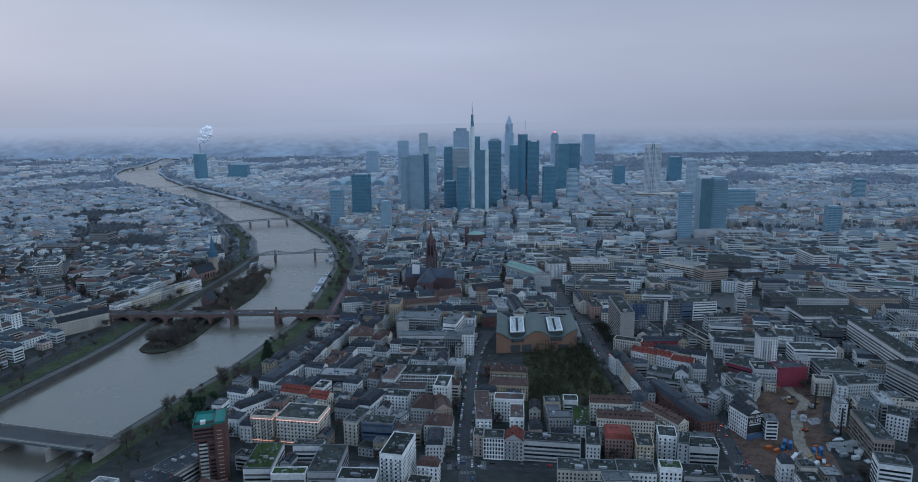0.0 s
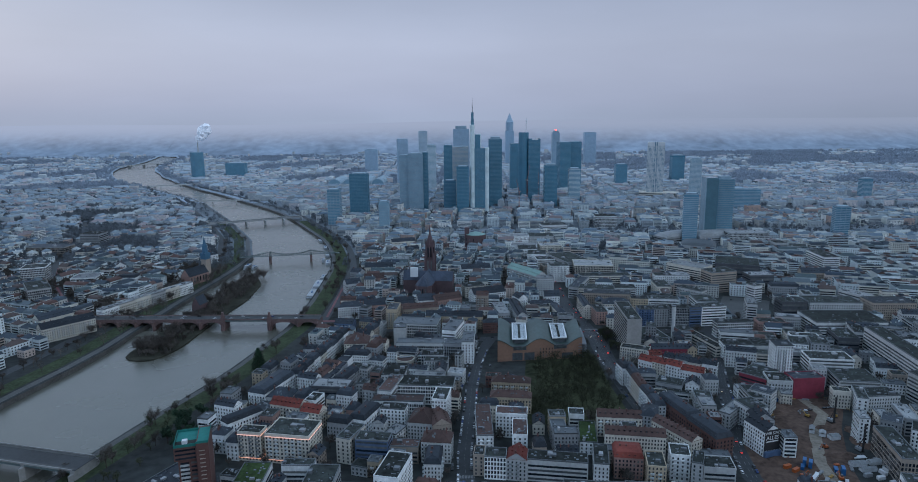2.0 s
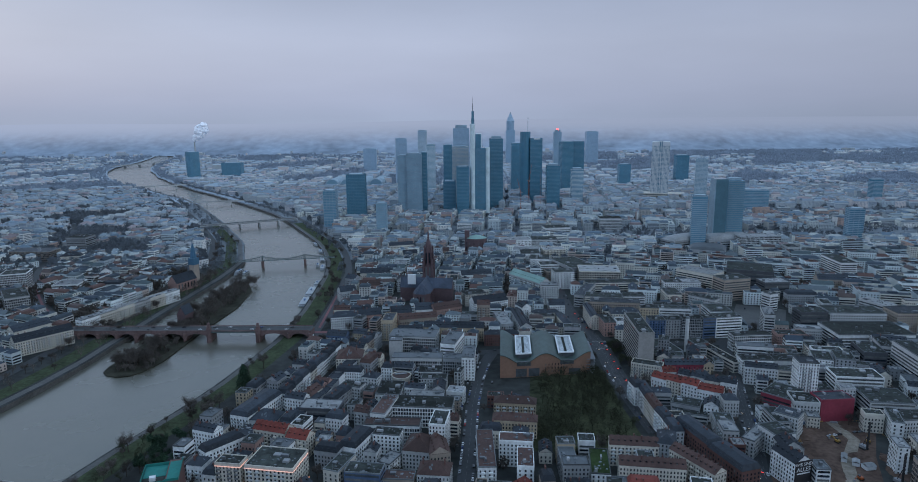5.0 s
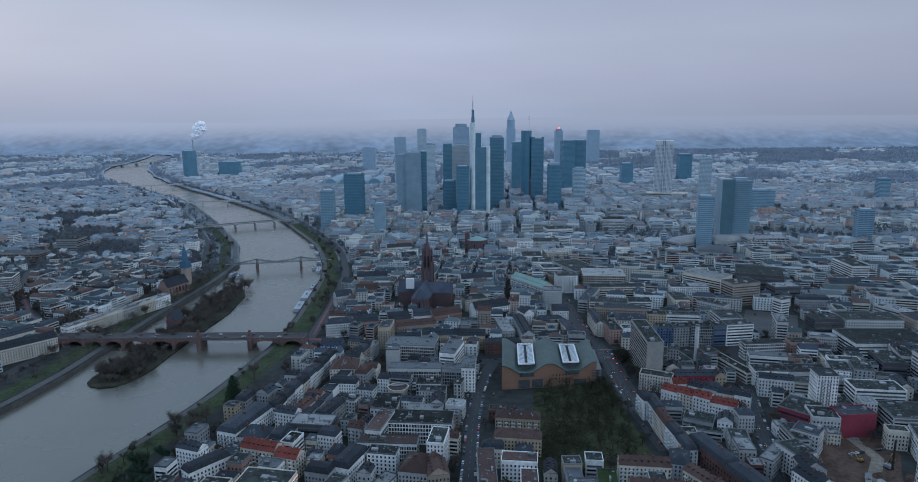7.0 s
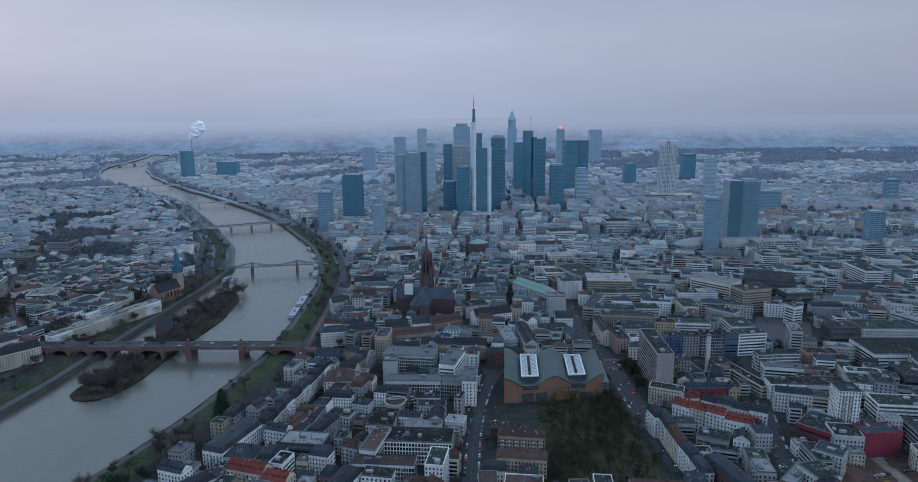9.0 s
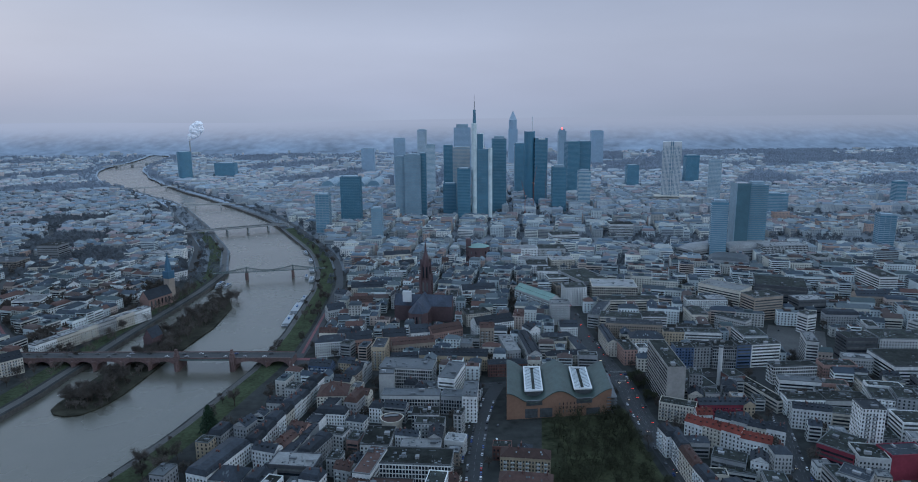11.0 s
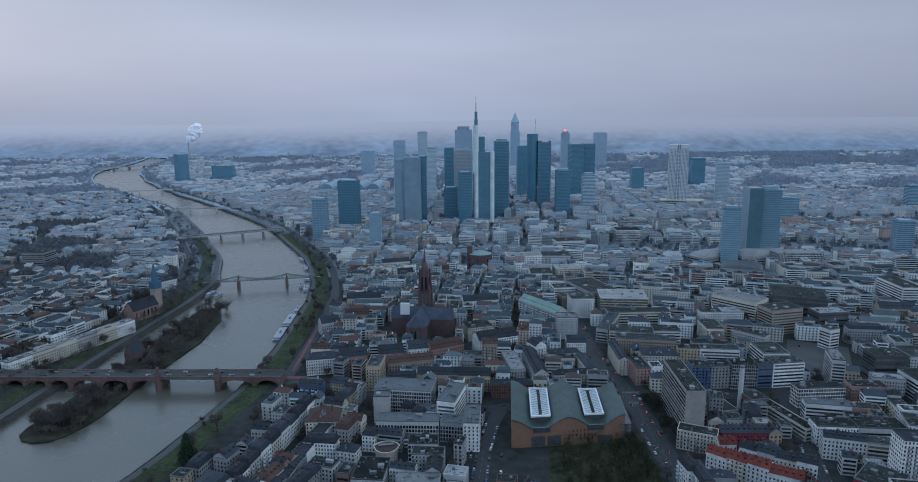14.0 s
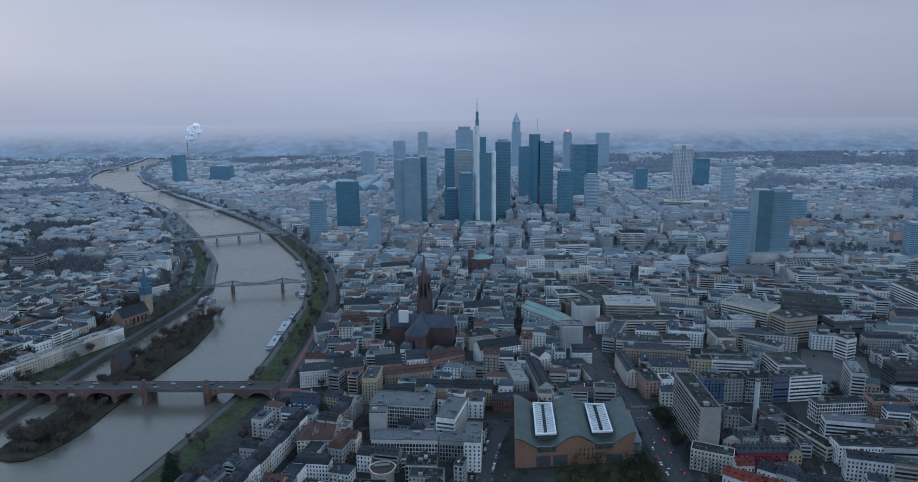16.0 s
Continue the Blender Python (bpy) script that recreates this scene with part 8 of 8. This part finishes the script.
def tower_crane(x, y, h, jib, deg, up):
    g = Geo()
    for z in range(0, int(h), 3):
        for sx, sy in ((-.8, -.8), (.8, -.8), (.8, .8), (-.8, .8)):
            g.beam((sx, sy, z), (sx, sy, min(z + 3, h)), .1)
        g.beam((-.8, -.8, z), (.8, -.8, min(z + 3, h)), .06)
        g.beam((.8, .8, z), (-.8, .8, min(z + 3, h)), .06)
    ob = thing("tower_crane", g, PAINT["orange"], pose(x, y, 0, 0, 0, deg), "orange luffing tower crane among high-rises", "crane", "tower cranes")
    j = Geo()
    tip = (jib * math.cos(up), 0, h + jib * math.sin(up))
    j.beam((0, -.4, h), tip, .16)
    j.beam((0, .4, h), tip, .16)
    j.beam((-7, 0, h + 1), (0, 0, h + .5), .6)
    part("jib", j, PAINT["orange"], ob)
    c = Geo()
    c.box(.5, -1.6, h - 2.5, 2.4, -.2, h)
    part("cab", c, WHITE, ob)
    w = Geo()
    w.box(-8.5, -1.2, h - .5, -6, 1.2, h + 2, bottom=True)
    part("counterweight", w, PAINT["grey"], ob)


tower_crane(193, 1835, 80, 46, 60, 1.15)
tower_crane(168, 1800, 52, 40, 110, 1.0)
tower_crane(226, 1850, 70, 44, 80, 1.2)


def power_plant():
    x, y = -1640, 4225
    g = Geo()
    g.prism([(4 * math.cos(a * math.pi / 6), 4 * math.sin(a * math.pi / 6)) for a in range(12)], -.5, 96)
    thing("smokestack", g, FACADE["pale"], pose(x, y, 0), "far pale power plant chimney", "chimney")
    r = random.Random(77)
    g = Geo()
    for k in range(26):
        u = k / 25
        cx, cz = u * 70 + r.uniform(-26, 26) * u, 100 + u * 74 + r.uniform(-10, 10)
        R = 9 + 27 * u * (1.5 - u) + r.uniform(-3, 3)
        n, m = 14, 10
        seed = r.uniform(0, 50)

        def P(i, j):
            th, ph = 2 * math.pi * i / n, math.pi * j / m
            v = Vector((math.sin(ph) * math.cos(th), math.sin(ph) * math.sin(th), math.cos(ph)))
            q = R * (1 + .3 * noise.noise(v * 1.6 + Vector((seed, 0, 0))) + .12 * noise.noise(v * 4 + Vector((0, seed, 0))))
            return (cx + v.x * q, v.y * q, cz + v.z * q)
        for i in range(n):
            for j in range(m):
                g.poly((P(i, j), P(i, j + 1), P(i + 1, j + 1), P(i + 1, j)))
    thing("steam_plume", g, mat("steam", (0.93, 0.91, 0.93), rough=1, spec=0, vary=.05), pose(x, y, 0), "white steam plume over a far chimney", "steam")


power_plant()

# lawn trees by the river and bare trees in yards and along the near streets
for x, y, s in ((-245, 566, .95), (-231, 552, .85), (-229, 577, .9), (-238, 560, 1.05)):
    tree("evergreen", x, y, s)
for x, y, s in ((-239, 623, 1.25), (-220, 612, 1.3), (-265, 563, 1.0), (-271, 493, 1.1), (-262, 531, .8), (-214, 700, 1.0), (-206, 735, 1.1)):
    tree("bare", x, y, s)
yr = random.Random(77)
count = 0
for _ in range(6000):
    y = yr.uniform(420, 930)
    x = yr.uniform(-210, 520)
    if count < 190 and x > right_bank(y) + 50 and in_view(x, y) and free(x, y, 1, 0, 3.2, 3.2, 0) and not near_street(x, y, 1) and not open_place(x, y):
        tree("bare", x, y, yr.uniform(.45, .9))
        count += 1
